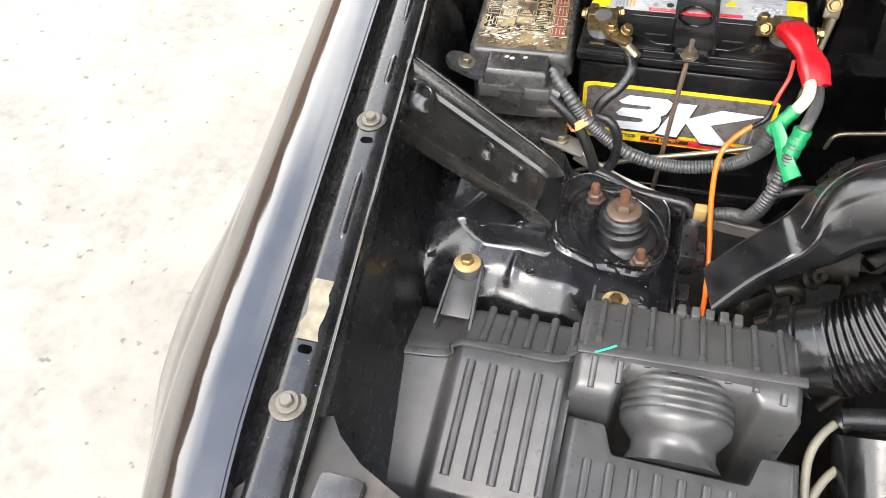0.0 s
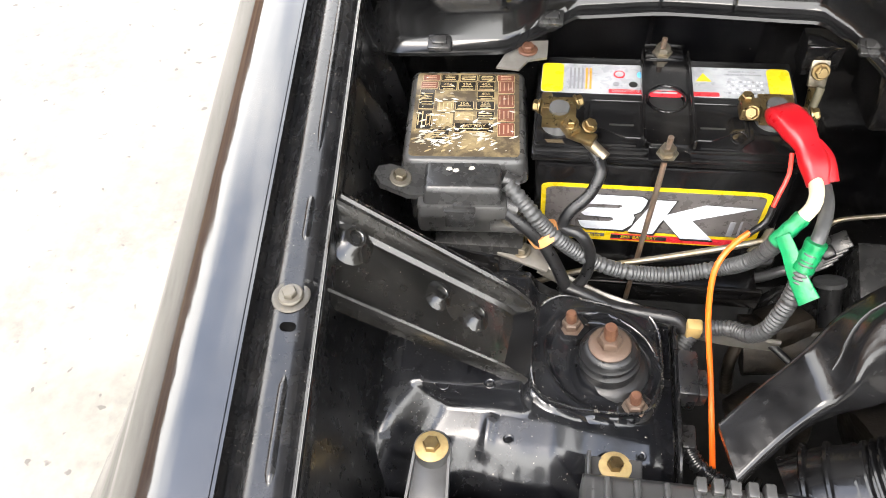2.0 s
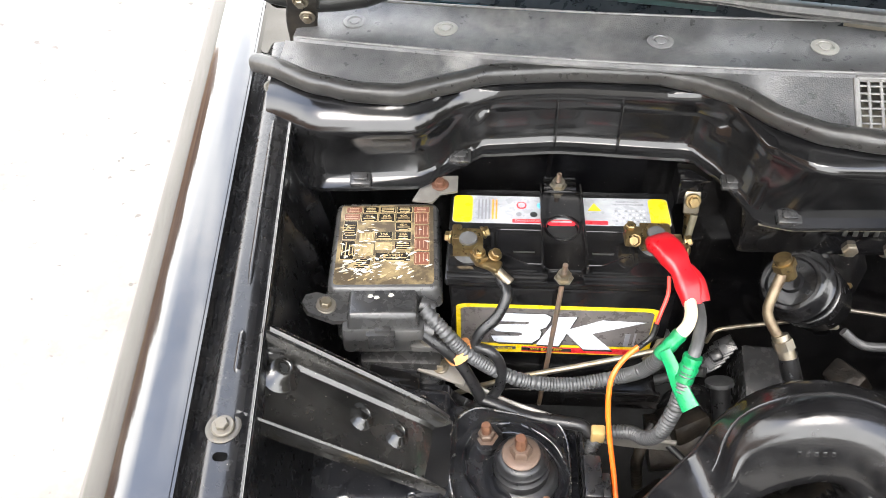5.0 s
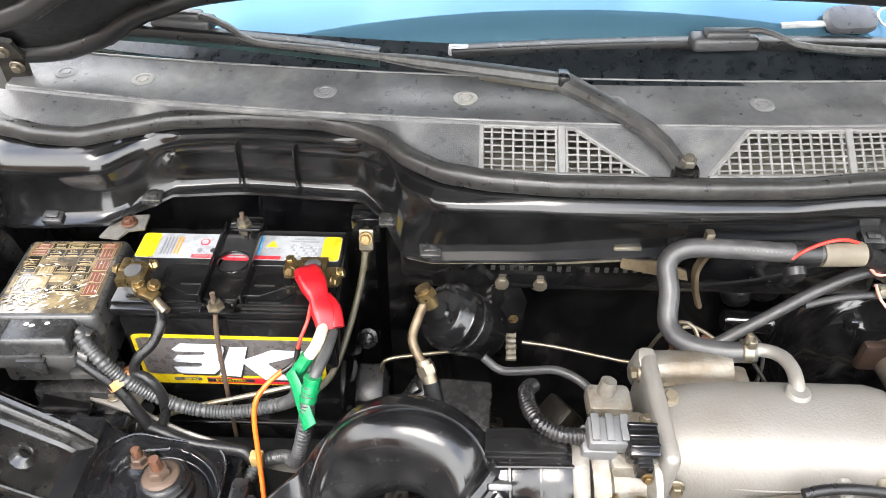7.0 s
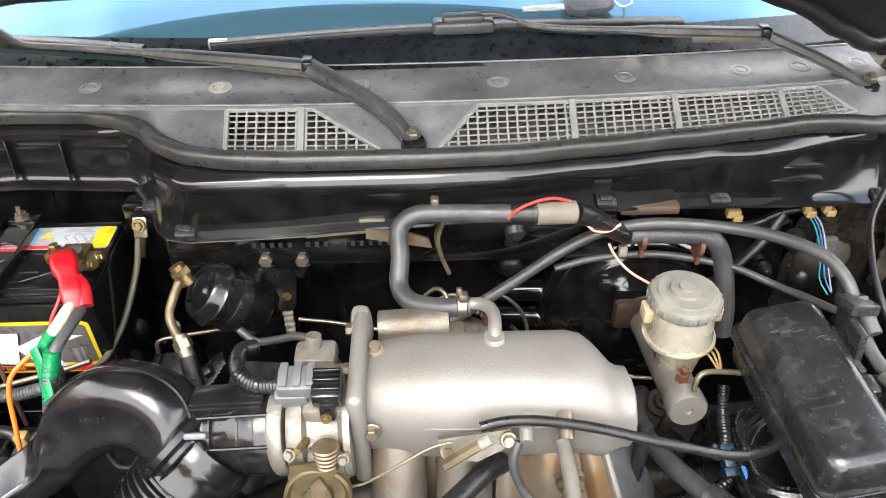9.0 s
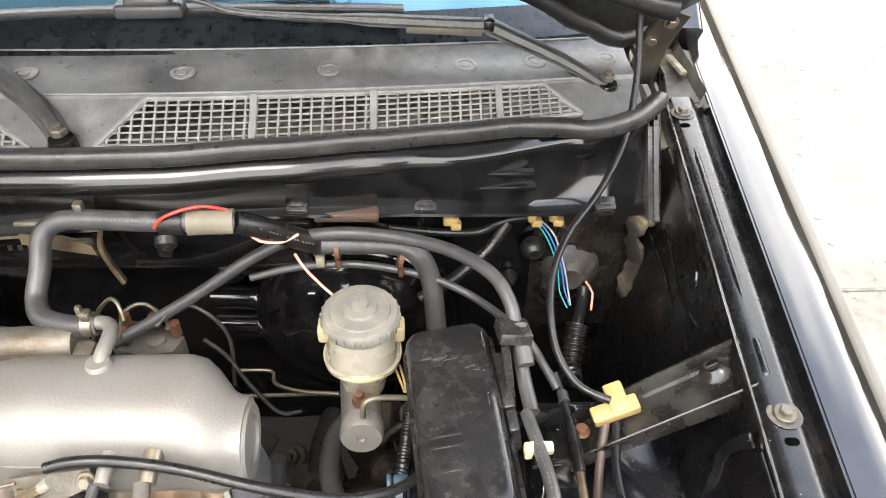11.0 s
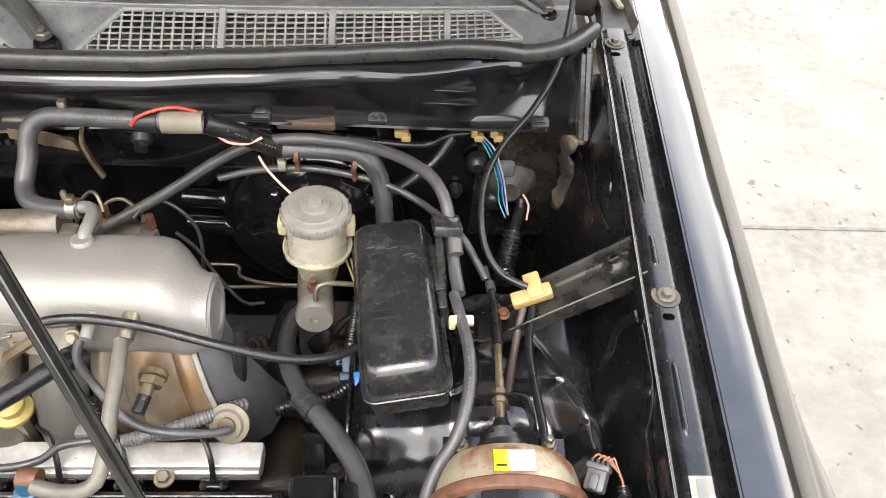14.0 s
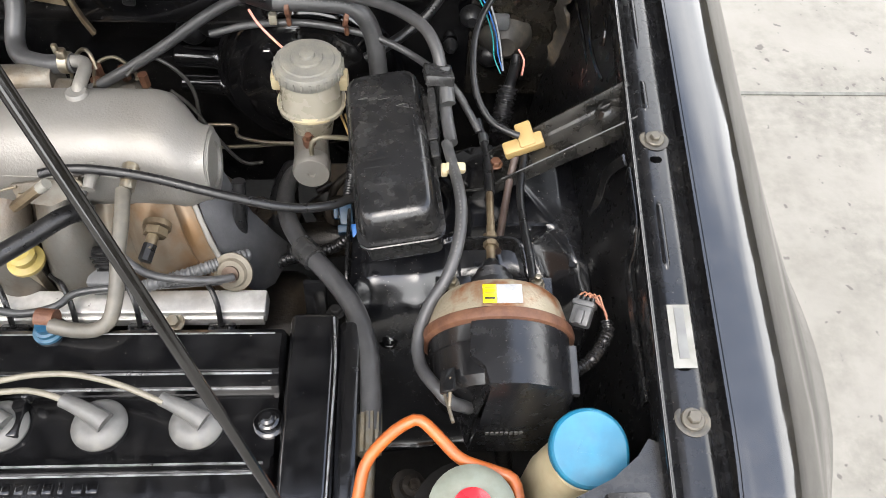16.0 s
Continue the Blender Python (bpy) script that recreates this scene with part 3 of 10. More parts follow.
def tower_z(x, y):
    """Height of the near-side strut tower."""
    z = lerp([(-0.17, 0.800), (-0.02, 0.803), (0.03, 0.797), (0.06, 0.784), (0.112, 0.771), (0.14, 0.757)], x)
    # raised panel behind the seam, and the folded shoulder beside the rail
    fold = -0.076 + 0.54 * (y + 0.206)
    back = sstep(-0.2235, -0.2135, y) * sstep(0.013, 0.001, x)
    z += 0.025 * max(back, sstep(fold + 0.030, fold - 0.014, x)) + 0.0012 * math.exp(-((x - fold + 0.004) / 0.006) ** 2) * sstep(-0.275, -0.25, y)
    z -= 0.30 * max(0.0, -0.224 - y) * sstep(fold, fold + 0.03, x)
    # rounded end towards the rail
    z -= 0.012 * sstep(-0.100, -0.128, x) + 0.16 * sstep(-0.121, -0.168, x)
    # drop to the front
    edge = lerp([(-0.17, -0.272), (-0.09, -0.280), (-0.039, -0.262), (0.006, -0.268), (0.14, -0.259)], x)
    z -= 0.012 * sstep(edge + 0.022, edge - 0.010, y) + 0.22 * sstep(edge - 0.004, edge - 0.080, y)
    # plate that carries the strut mount
    d = ((abs(x - 0.067) / 0.060) ** 3.6 + (abs(y + 0.154 - 0.10 * (x - 0.067)) / 0.059) ** 3.6) ** (1 / 3.6) - 1
    z += 0.0035 * sstep(0.05, -0.02, d) + 0.0018 * math.exp(-(d / 0.030) ** 2)
    # pressed groove
    z += 0.0028 * math.exp(-((x + 0.0225 - 0.12 * (y + 0.24)) / 0.0040) ** 2) * sstep(-0.262, -0.254, y) * sstep(-0.224, -0.232, y)
    z -= 0.05 * sstep(-0.10, -0.075, y)
    # seat pressed round the strut mount
    d = math.hypot((x - 0.072) / 1.05, (y + 0.158) / 1.0)
    z -= 0.008 * (sstep(0.050, 0.044, d))
    z += 0.0015 * math.exp(-((d - 0.051) / 0.003) ** 2)
    return z


SCRATCHED = mat("scratched_paint", (0.006, 0.006, 0.0065), 0.22, coat=0.4, col2=(0.10, 0.09, 0.075), scale=240, lo=0.56, hi=0.66)


def strut_tower(side):
    b = BM()
    grid = []
    for i in range(121):
        y = -0.345 + 0.285 * i / 120
        row = [(mx(-0.17 + 0.305 * j / 120, side), y, tower_z(-0.17 + 0.305 * j / 120, y)) for j in range(121)]
        row.append((mx(0.139, side), y, tower_z(0.135, y) - 0.03))
        row.append((mx(0.145, side), y, 0.48))
        grid.append(row)
    sheet(b, grid if side > 0 else grid[::-1], 0.002, down=(0, 0, -1))
    t = part("strut_tower", b, TOWERPAINT, car, "black pressed steel strut tower", sharp=50)
    # scratched bead round the mount's plate
    f = BM()
    loop = []
    for k in range(73):
        a = k * math.tau / 72
        ca, sa = math.cos(a), math.sin(a)
        px = 0.067 + 0.059 * math.copysign(abs(ca) ** 0.55, ca)
        py = -0.152 + 0.056 * math.copysign(abs(sa) ** 0.55, sa) + 0.10 * (px - 0.067)
        loop.append(V(mx(px, side), py, tower_z(px, py) + 0.0012))
    sweep(f, loop, circle(0.0014, 8))
    part("bead", f, SCRATCHED, t, "worn edge of the pressed bead")
    # seam flange on the engine side
    f = BM()
    pts = [V(mx(0.139, side), y, tower_z(0.135, y) + 0.004) for y in np.linspace(-0.30, -0.085, 20)]
    sweep(f, pts, rrect(0.004, 0.018, 0.001, 1))
    part("seam_flange", f, RAILPAINT, t)
    d = BM()
    m = Matrix.Translation((mx(-0.104, side), -0.259, tower_z(-0.104, -0.259) + 0.0004)) @ Matrix.Rotation(radians(14 if side < 0 else -14), 4, "Z")
    prism(d, rrect(0.009, 0.011, 0.001), m, 0.0005)
    part("square_dimple", d, TOWERPAINT, t)
    for px, py in ((-0.061, -0.2150), (-0.023, -0.2110), (-0.005, -0.244), (0.106, -0.236)):
        d = BM()
        lathe(d, (mx(px, side), py, tower_z(px, py) + 0.0005), (0, 0, 1), [(0.0048, 0), (0.0048, 0.0004), (0.0042, 0.0008), (0.0034, 0.0006), (0.0028, 0.0001), (0.0008, 0.0003)], 16)
        part("spot_weld", d, TOWERPAINT, t)
    return t


def rail_bracket(side):
    """The pressed plate that runs from the rail down to the tower."""
    A, B = V(-0.168, -0.162, 0.955), V(0.006, -0.160, 0.822)
    cy, ws = (-0.161, 1.0) if side < 0 else (-0.151, 0.62)
    u = (B - A)
    prof = [(-0.0500, -0.0030), (-0.0498, -0.0010), (-0.0492, 0.0030), (-0.0476, 0.0058), (-0.0455, 0.0062), (-0.0435, 0.0045), (-0.0415, 0.0005), (-0.0370, -0.0018), (-0.030, -0.0015), (0.0, 0.0), (0.018, 0.0), (0.022, 0.0015), (0.0245, 0.006), (0.0285, 0.009), (0.0325, 0.0085), (0.0355, 0.004), (0.0385, 0.003), (0.0425, 0.0045), (0.0455, 0.002), (0.0465, -0.007)]
    n = V(0.62, 0, 0.785)
    b = BM()
    grid = []
    for i in range(21):
        t = 0.05 + 0.95 * i / 20
        w = 1.0 - 0.12 * t
        c = A + u * t
        lift = 0.0 if t < 0.88 else -0.006 * (t - 0.88) / 0.12
        grid.append([(mx((c + n * (dz * (1.9 - 0.5 * t) + lift)).x, side), cy + dy * w * ws, (c + n * (dz * (1.9 - 0.5 * t) + lift)).z) for dy, dz in prof])
    sheet(b, grid, 0.0018, down=(0, 0, -1))
    k = part("rail_bracket", b, BRKTDUST, car, "black pressed bracket with punched bosses", sharp=30)
    nn = V(n.x if side < 0 else -n.x, 0, n.z)

    def at(p):
        """On the plate below a point."""
        s = (A.x - p[0]) / (A.x - B.x)
        q = A + u * s
        return V(mx(q.x, side), p[1], q.z)
    bosses = ((-0.135, -0.150, 0.0125, 0.009), (-0.068, -0.160, 0.0085, 0.0045), (-0.038, -0.163, 0.0085, 0.0045)) if side < 0 else ((-0.135, -0.138, 0.0115, 0.006),)
    for (px, py, r, rz) in bosses:
        p = at((px, py))
        d = BM()
        seg = 24
        lathe(d, p - nn * 0.001, nn, [(r * 1.9, -0.001), (r * 1.6, rz * 0.08), (r * 1.3, rz * 0.3), (r * 1.0, rz * 0.66), (r * 0.78, rz * 0.9), (r * 0.64, rz), (0.0062, rz - 0.0002), (0.0054, rz - 0.001), (0.0050, rz - 0.005), (0.0005, rz - 0.005)], seg)
        part("boss", d, BRKTDUST, k)
        d = BM()
        lathe(d, p + nn * (rz - 0.0058), nn, [(0.0048, 0), (0.0048, 0.0012)], 14)
        part("hole", d, LABEL_K, k)
    # rolled lip where the plate meets the rail
    d = BM()
    sweep(d, spline([(mx(px, side), py + (0 if side < 0 else 0.026), pz) for px, py, pz in ((-0.150, -0.209, 0.944), (-0.160, -0.212, 0.949), (-0.168, -0.219, 0.946), (-0.168, -0.229, 0.934), (-0.160, -0.238, 0.915), (-0.148, -0.250, 0.880), (-0.140, -0.262, 0.84))], 0.006), rrect(0.003, 0.010, 0.001, 1))
    part("rolled_lip", d, BRKT, k)
    # end plate on the tower, its rim rubbed bare
    for yy in (-0.2055, -0.1105) if side < 0 else ():
        d = BM()
        sweep(d, [V(mx(A.x + u.x * t, side), cy + (yy + 0.158) * (1 - 0.12 * t) * ws, A.z + u.z * t + 0.0060) for t in np.linspace(0.10, 0.97, 16)], circle(0.0008, 6))
        part("rubbed_edge", d, SCRATCHED, k)
    d = BM()
    m = Matrix.Translation((mx(-0.006, side), cy - 0.005, 0.8285)) @ Matrix.Rotation(radians(6 if side < 0 else -6), 4, "Y")
    prism(d, rrect(0.030, 0.070 * ws, 0.005), m, 0.002)
    part("end_plate", d, BRKT, k)
    if side > 0:
        # small stamped corner mark and the folded skirt edge below the plate
        for w, l, ox, oy in ((0.009, 0.0012, 0.0, 0.0), (0.0012, 0.006, 0.0045, 0.0026), (0.0012, 0.005, 0.012, 0.001)):
            d = BM()
            rbox(d, at((-0.089 - ox, -0.155 + oy)) + nn * 0.0012, (w, l, 0.0006), 0.0002, rot=(0, -37, 0))
            part("stamped_mark", d, STAMP, k)
        d = BM()
        sweep(d, spline([(1.203, -0.226, 0.945), (1.200, -0.212, 0.918), (1.198, -0.207, 0.898), (1.197, -0.212, 0.877), (1.193, -0.220, 0.835)], 0.006), rrect(0.0025, 0.012, 0.001, 1))
        part("skirt_edge", d, BRKT, k)
    return k


def strut_mount(side):
    c = V(mx(0.078, side), -0.156, 0.772)
    ax = V(-0.06 if side < 0 else 0.06, 0.06, 1).normalized()
    m = thing("strut_mount", c, "rubber strut mount with rusty centre nut and studs", "strut mount", "strut mounts")
    b = BM()
    lathe(b, c, ax, [(0.036, -0.010), (0.036, -0.001), (0.0335, 0.002), (0.0315, 0.0045), (0.0265, 0.006), (0.0255, 0.010), (0.0255, 0.013), (0.0275, 0.0150), (0.0275, 0.0185), (0.0255, 0.0205), (0.0245, 0.0225), (0.0262, 0.0245), (0.0262, 0.0285), (0.0245, 0.0305), (0.0235, 0.0335), (0.0215, 0.036), (0.018, 0.037)], 32)
    part("bushing", b, RUBBER, m)
    b = BM()
    lathe(b, c + ax * 0.036, ax, [(0.0175, -0.002), (0.0185, 0.0), (0.0185, 0.0022), (0.0165, 0.0040), (0.010, 0.0045)], 32)
    part("cup_washer", b, RUSTPALE, m, "pale rusted steel washer")
    b = BM()
    lathe(b, c + ax * 0.040, ax, [(0.0108, 0), (0.0108, 0.007), (0.009, 0.009)], 6)
    part("nut", b, RUSTPALE, m)
    b = BM()
    lathe(b, c + ax * 0.048, ax, [(0.0058, 0), (0.0058, 0.014), (0.005, 0.016)], 8)
    part("rod_end", b, RUST, m, "rusty threaded rod end")
    for px, py in ((0.043, -0.128), (0.101, -0.194)):
        p = V(mx(px, side), py, tower_z(px, py) + 0.002)
        b = BM()
        lathe(b, p, ax, [(0.017, -0.004), (0.016, 0.002), (0.013, 0.003)], 20)
        part("stud_seat", b, RAILPAINT, m)
        b = BM()
        lathe(b, p + ax * 0.002, ax, [(0.0115, 0), (0.0115, 0.002), (0.0085, 0.0025), (0.0085, 0.009), (0.007, 0.0105)], 6)
        part("stud_nut", b, RUSTPALE, m)
        b = BM()
        lathe(b, p + ax * 0.010, ax, [(0.005, 0), (0.005, 0.012), (0.004, 0.014)], 10)
        part("stud", b, RUST, m)


for S in (-1, 1):
    fender(S)
    side_rail(S)
    inner_panel(S)
    strut_tower(S)
    rail_bracket(S)
strut_mount(-1)


def firewall():
    b = BM()
    grid = []
    for i in range(81):
        x = -0.20 + 1.47 * i / 80
        row = []
        for j in range(13):
            z = 0.50 + 0.435 * j / 12
            y = 0.165 if x < 0.27 else 0.135
            y += 0.004 * math.sin(x * 23) * sstep(0.9, 0.7, z)
            row.append((x, y, z))
        grid.append(row)
    sheet(b, grid, 0.003, down=(0, 1, 0))
    part("firewall", b, BAYPAINT, car, "glossy black bulkhead")
    # upper ledge that carries the stamped number
    b = BM()
    rbox(b, (0.565, 0.095, 0.900), (0.53, 0.075, 0.060), 0.006, rot=(-6, 0, 0))
    led = part("bulkhead_ledge", b, BAYPAINT, car)
    for k in range(17):
        if k in (5, 9):
            continue
        d = BM()
        x = 0.404 + k * 0.0105
        rbox(d, (x, 0.0573, 0.905), (0.0048, 0.0012, 0.0065), 0.0004, rot=(-6, 0, 0))
        part("stamped_bar", d, STAMP, led)
    for x, z in ((0.415, 0.884), (0.458, 0.883)):
        hexbolt(led, (x, 0.0595, z), (0, -1, 0.1), 0.008, 0.008, 0.0125, material=STEEL)
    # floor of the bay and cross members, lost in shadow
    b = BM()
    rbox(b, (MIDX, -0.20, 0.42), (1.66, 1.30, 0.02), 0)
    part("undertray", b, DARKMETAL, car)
    b = BM()
    rbox(b, (MIDX, -0.60, 0.80), (1.32, 0.06, 0.10), 0.012)
    part("radiator_support", b, BAYPAINT, car)
    for side in (-1, 1):
        b = BM()
        pts = [(0.030, -0.490), (0.040, -0.503), (0.062, -0.520), (0.093, -0.534), (0.135, -0.550), (0.22, -0.575), (0.22, -0.66), (-0.02, -0.66), (-0.02, -0.56), (0.012, -0.52), (0.018, -0.495)]
        prism(b, [(mx(rail_x(-0.5, side) + px, side), py) for px, py in (pts if side < 0 else pts[::-1])], Matrix.Translation((0, 0, 0.905)), 0.012)
        c = part("corner_plate", b, DIRTPAINT if side < 0 else BOXPL, car, "dusty corner plate of the radiator support")
        d = BM()
        rbox(d, (mx(rail_x(-0.5, side) + 0.055, side), -0.545, 0.919), (0.034, 0.026, 0.012), 0.004)
        part("clip_housing", d, BOXPL, c)

    b = BM()
    sp = spline([(1.202, 0.106, 0.905), (1.196, 0.102, 0.88), (1.205, 0.100, 0.84), (1.199, 0.098, 0.80), (1.209, 0.098, 0.76), (1.204, 0.098, 0.71), (1.212, 0.100, 0.645)], 0.006)
    sweep(b, sp, rrect(0.030, 0.008, 0.003, 2), [0.7 + 0.5 * noise.noise((i * 0.35, 1, 0)) + 0.25 * (i % 3 == 0) for i in range(len(sp))])
    part("corner_seam", b, SEAMDUST, car, "corner seam caked with tan dust")
    # pillar flange, sealer bead and hinge channel of the far corner
    b = BM()
    grid = []
    for i in range(19):
        z = 0.905 + 0.100 * i / 18
        y = 0.100 + (z - 0.905) * 0.86
        grid.append([(1.2050, y + 0.012, z), (1.2055, y, z), (1.2075, y - 0.004, z), (1.2125, y - 0.003, z), (1.2140, y - 0.0055, z), (1.2195, y - 0.0055, z), (1.2225, y - 0.002, z), (1.2245, y + 0.012, z), (1.2275, y + 0.060, z)])
    sheet(b, grid, 0.002, down=(0, 1, 0))
    pf = part("pillar_flange", b, PILLARDUST, car, "grey steel pillar flange dusted tan at its foot", sharp=35)
    for x, y, z in ((1.2105, 0.170, 0.992), (1.2165, 0.176, 0.997)):
        d = BM()
        rbox(d, (x, y - 0.0035, z), (0.0026, 0.004, 0.010), 0.001, rot=(-40, 0, 0))
        part("slot", d, VOIDBLACK, pf)
    b = BM()
    sp = spline([(1.246, 0.128, 0.955), (1.241, 0.128, 0.938), (1.235, 0.126, 0.920), (1.229, 0.120, 0.905), (1.219, 0.108, 0.897), (1.204, 0.098, 0.902)], 0.004)
    sweep(b, sp, circle(0.0055, 10), [1.0 + 0.35 * math.sin(k * 1.7) * math.sin(k * 0.6) for k in range(len(sp))])
    part("sealer_bead", b, SEAMDUST, car, "lumpy sealer bead caked with dirt")
    b = BM()
    sheet(b, [[(1.228, y, 1.000 - 0.1 * max(0, 0.24 - y)), (1.234, y, 0.983), (1.262, y, 0.980), (1.286, y, 0.984), (1.290, y, 1.000)] for y in np.linspace(0.226, 0.40, 14)], 0.002, down=(0, 0, -1))
    hc = part("hinge_channel", b, SEATDUST, car, "hinge channel full of tan dust")
    b = BM()
    sweep(b, spline([(1.240, 0.222, 0.988), (1.241, 0.245, 1.000), (1.240, 0.268, 1.004), (1.243, 0.300, 1.010)], 0.006), rrect(0.003, 0.024, 0.001, 1))
    part("channel_lip", b, PILLARDUST, hc)
    b = BM()
    rbox(b, (1.276, 0.305, 0.992), (0.010, 0.050, 0.006), 0.002, rot=(0, 12, 8))
    part("sealer_strip", b, TORN, hc, "torn cream sealer strip")
    # pressed panel in the far corner, powdered with dirt
    b = BM()
    grid = []
    for i in range(25):
        x = 1.085 + 0.125 * i / 24
        row = []
        for j in range(25):
            z = 0.70 + 0.215 * j / 24
            o = 0.004 + 0.006 * sstep(1.10, 1.115, x) * sstep(0.72, 0.745, z) + 0.010 * sstep(0.865, 0.885, z) - 0.005 * sstep(0.032, 0.024, math.hypot(x - 1.165, z - 0.80))
            row.append((x, 0.134 - o, z))
        grid.append(row)
    sheet(b, grid, 0.002, down=(0, 1, 0))
    part("corner_panel", b, CORNERDUST, car, "black pressed panel powdered with tan dirt", sharp=40)


PILLARDUST = mat("dusty_pillar_paint", (0.018, 0.0175, 0.017), 0.3, dust=0.55, dcol=(0.15, 0.13, 0.10), dscale=18, bump=0.06, bscale=300)
CORNERDUST = mat("dirty_corner_paint", (0.006, 0.0055, 0.005), 0.2, coat=0.3, dust=0.38, dcol=(0.10, 0.077, 0.048), dscale=11, bump=0.1, bscale=200)
SEAMDUST = mat("dusty_seam", (0.016, 0.013, 0.010), 0.6, dust=2.6, dcol=(0.19, 0.145, 0.092), dscale=16, bump=0.4, bscale=200)
firewall()

# ---- cowl ----
SEAL = [(-0.215, 0.200), (-0.18, 0.172), (-0.147, 0.155), (-0.100, 0.138), (-0.055, 0.133), (-0.01, 0.150), (0.038, 0.168), (0.12, 0.172), (0.204, 0.166), (0.25, 0.150), (0.282, 0.128), (0.315, 0.090),
        (0.345, 0.068), (0.40, 0.054), (0.468, 0.048), (0.60, 0.048), (0.692, 0.052), (0.801, 0.068), (0.90, 0.085), (0.975, 0.099), (1.056, 0.116), (1.10, 0.117), (1.13, 0.112), (1.17, 0.128), (1.21, 0.165), (1.24, 0.215), (1.285, 0.24)]
FLY = [(-0.215, 0.14), (-0.147, 0.110), (-0.102, 0.108), (-0.04, 0.108), (0.006, 0.137), (0.03, 0.148), (0.111, 0.152), (0.252, 0.140), (0.275, 0.115), (0.305, 0.056), (0.34, 0.046), (0.43, 0.044), (0.558, 0.050), (0.816, 0.078),
       (0.953, 0.086), (1.153, 0.097), (1.20, 0.115), (1.285, 0.15)]
FLZ = [(-0.215, 0.905), (-0.147, 0.915), (-0.04, 0.922), (0.006, 0.928), (0.03, 0.936), (0.111, 0.939), (0.252, 0.941), (0.29, 0.938), (0.31, 0.932), (0.43, 0.938), (0.558, 0.942), (0.816, 0.939), (1.153, 0.925), (1.20, 0.91), (1.285, 0.90)]


def q2(x):
    return ((x - MIDX) / 0.66) ** 2


def deck_y(x):
    return 0.168 + 0.10 * q2(x)


def deck_z(x):
    return 1.050 - 0.030 * q2(x)


def seal_z(x):
    return 1.022 - 0.012 * q2(x)


cowl = thing("cowl_panel", (MIDX, 0.15, 0.94), "black plastic cowl panel under the windscreen, grey with dust", "cowl panel")


def cowl_front():
    b = BM()
    grid = []
    for i in range(151):
        x = -0.205 + 1.41 * i / 150
        yf, zf, ys, zs = lerp(FLY, x), lerp(FLZ, x), lerp(SEAL, x), seal_z(x)
        hol = sstep(0.0, 0.04, x) * sstep(0.29, 0.24, x)
        low = sstep(0.05, -0.03, x)
        ym = yf + 0.006 - 0.004 * hol
        # bulge under the seal on the long stretch
        rt = sstep(0.96, 1.15, x)
        bul = sstep(0.27, 0.36, x) * (1 - rt)
        yc = min(ys + 0.004, yf + 0.02) * (1 - hol) + (yf + 0.004 + 0.12 * (ys - yf - 0.006)) * hol
        yb = min(yf - 0.007, ys - 0.013)
        yc += (ys + 0.002 - yc) * rt
        lean = 0.013 * rt

        def at(free, bulged):
            """The free wall, or the rolled one below the long seal."""
            return free * (1 - bul) + bulged * bul
        row = [(x, yf - 0.012, zf - 0.003), (x, yf - 0.011, zf), (x, yf, zf + 0.003), (x, at(yf + 0.004 + 0.2 * lean, yf - 0.001), zf + 0.010),
               (x, at(ym + 0.002 + 0.8 * lean, yf + 0.45 * (yb - yf)), zf + 0.028), (x, at(ym + 0.006 - 0.004 * hol + 1.2 * lean, yf + 0.8 * (yb - yf)), zf + 0.045 - 0.006 * low),
               (x, at(yc + 0.002 - 0.016 * low, yb + 0.0005), zs - 0.032 - 0.008 * low), (x, at(yc + 0.001 - 0.015 * low, yb - 0.001), zs - 0.025 - 0.008 * low),
               (x, at(yc + 0.001 - 0.012 * low, yb + 0.0002), zs - 0.019 - 0.005 * low), (x, at(yc + 0.002 - 0.003 * low, yb + 0.003), zs - 0.0145), (x, at(yc + 0.003 + 0.004 * low, ys - 0.004), zs - 0.0105), (x, ys + 0.002, zs - 0.006), (x, ys + 0.012, zs - 0.004)]
        grid.append(row)
    sheet(b, grid, 0.0025, down=(0, 0.8, -0.6))
    f = part("front_face", b, COWL, cowl, "moulded black front wall of the cowl", sharp=50)
    for x in (0.109, 0.176):
        r = BM()
        rbox(r, (x, lerp(FLY, x) + 0.001, 0.972), (0.0022, 0.012, 0.050), 0.0008, rot=(-6, 0, 0))
        part("stiffener", r, COWL, f)
    for x in (-0.102, 0.006, 0.288, 0.335, 0.60, 0.816, 0.953, 1.153):
        r = BM()
        c = V(x, lerp(FLY, x) - 0.001, lerp(FLZ, x) + 0.005)
        rbox(r, c, (0.024, 0.018, 0.007), 0.0025, rot=(18, 0, 0))
        rbox(r, c + V(0, -0.001, 0.004), (0.015, 0.009, 0.004), 0.0015, rot=(18, 0, 0))
        part("push_clip", r, BOXPL, f)
    for x, z, w in ((1.045, 0.975, 0.05), (1.04, 0.957, 0.065)):
        r = BM()
        rbox(r, (x, lerp(FLY, x) + 0.003, z), (w, 0.012, 0.0045), 0.0015)
        part("moulded_line", r, COWL, f)
    # pale sealant line under the flange
    r = BM()
    for x0, x1 in ((0.31, 0.47), (0.47, 0.56)):
        sweep(r, [V(x, lerp(FLY, x) - 0.006, lerp(FLZ, x) - 0.006 - 0.002 * (x0 > 0.4)) for x in np.linspace(x0, x1, 12)], rrect(0.003, 0.006, 0.001, 1))
    part("sealant", r, TORN, f, "strip of old cream sealant")
    return f


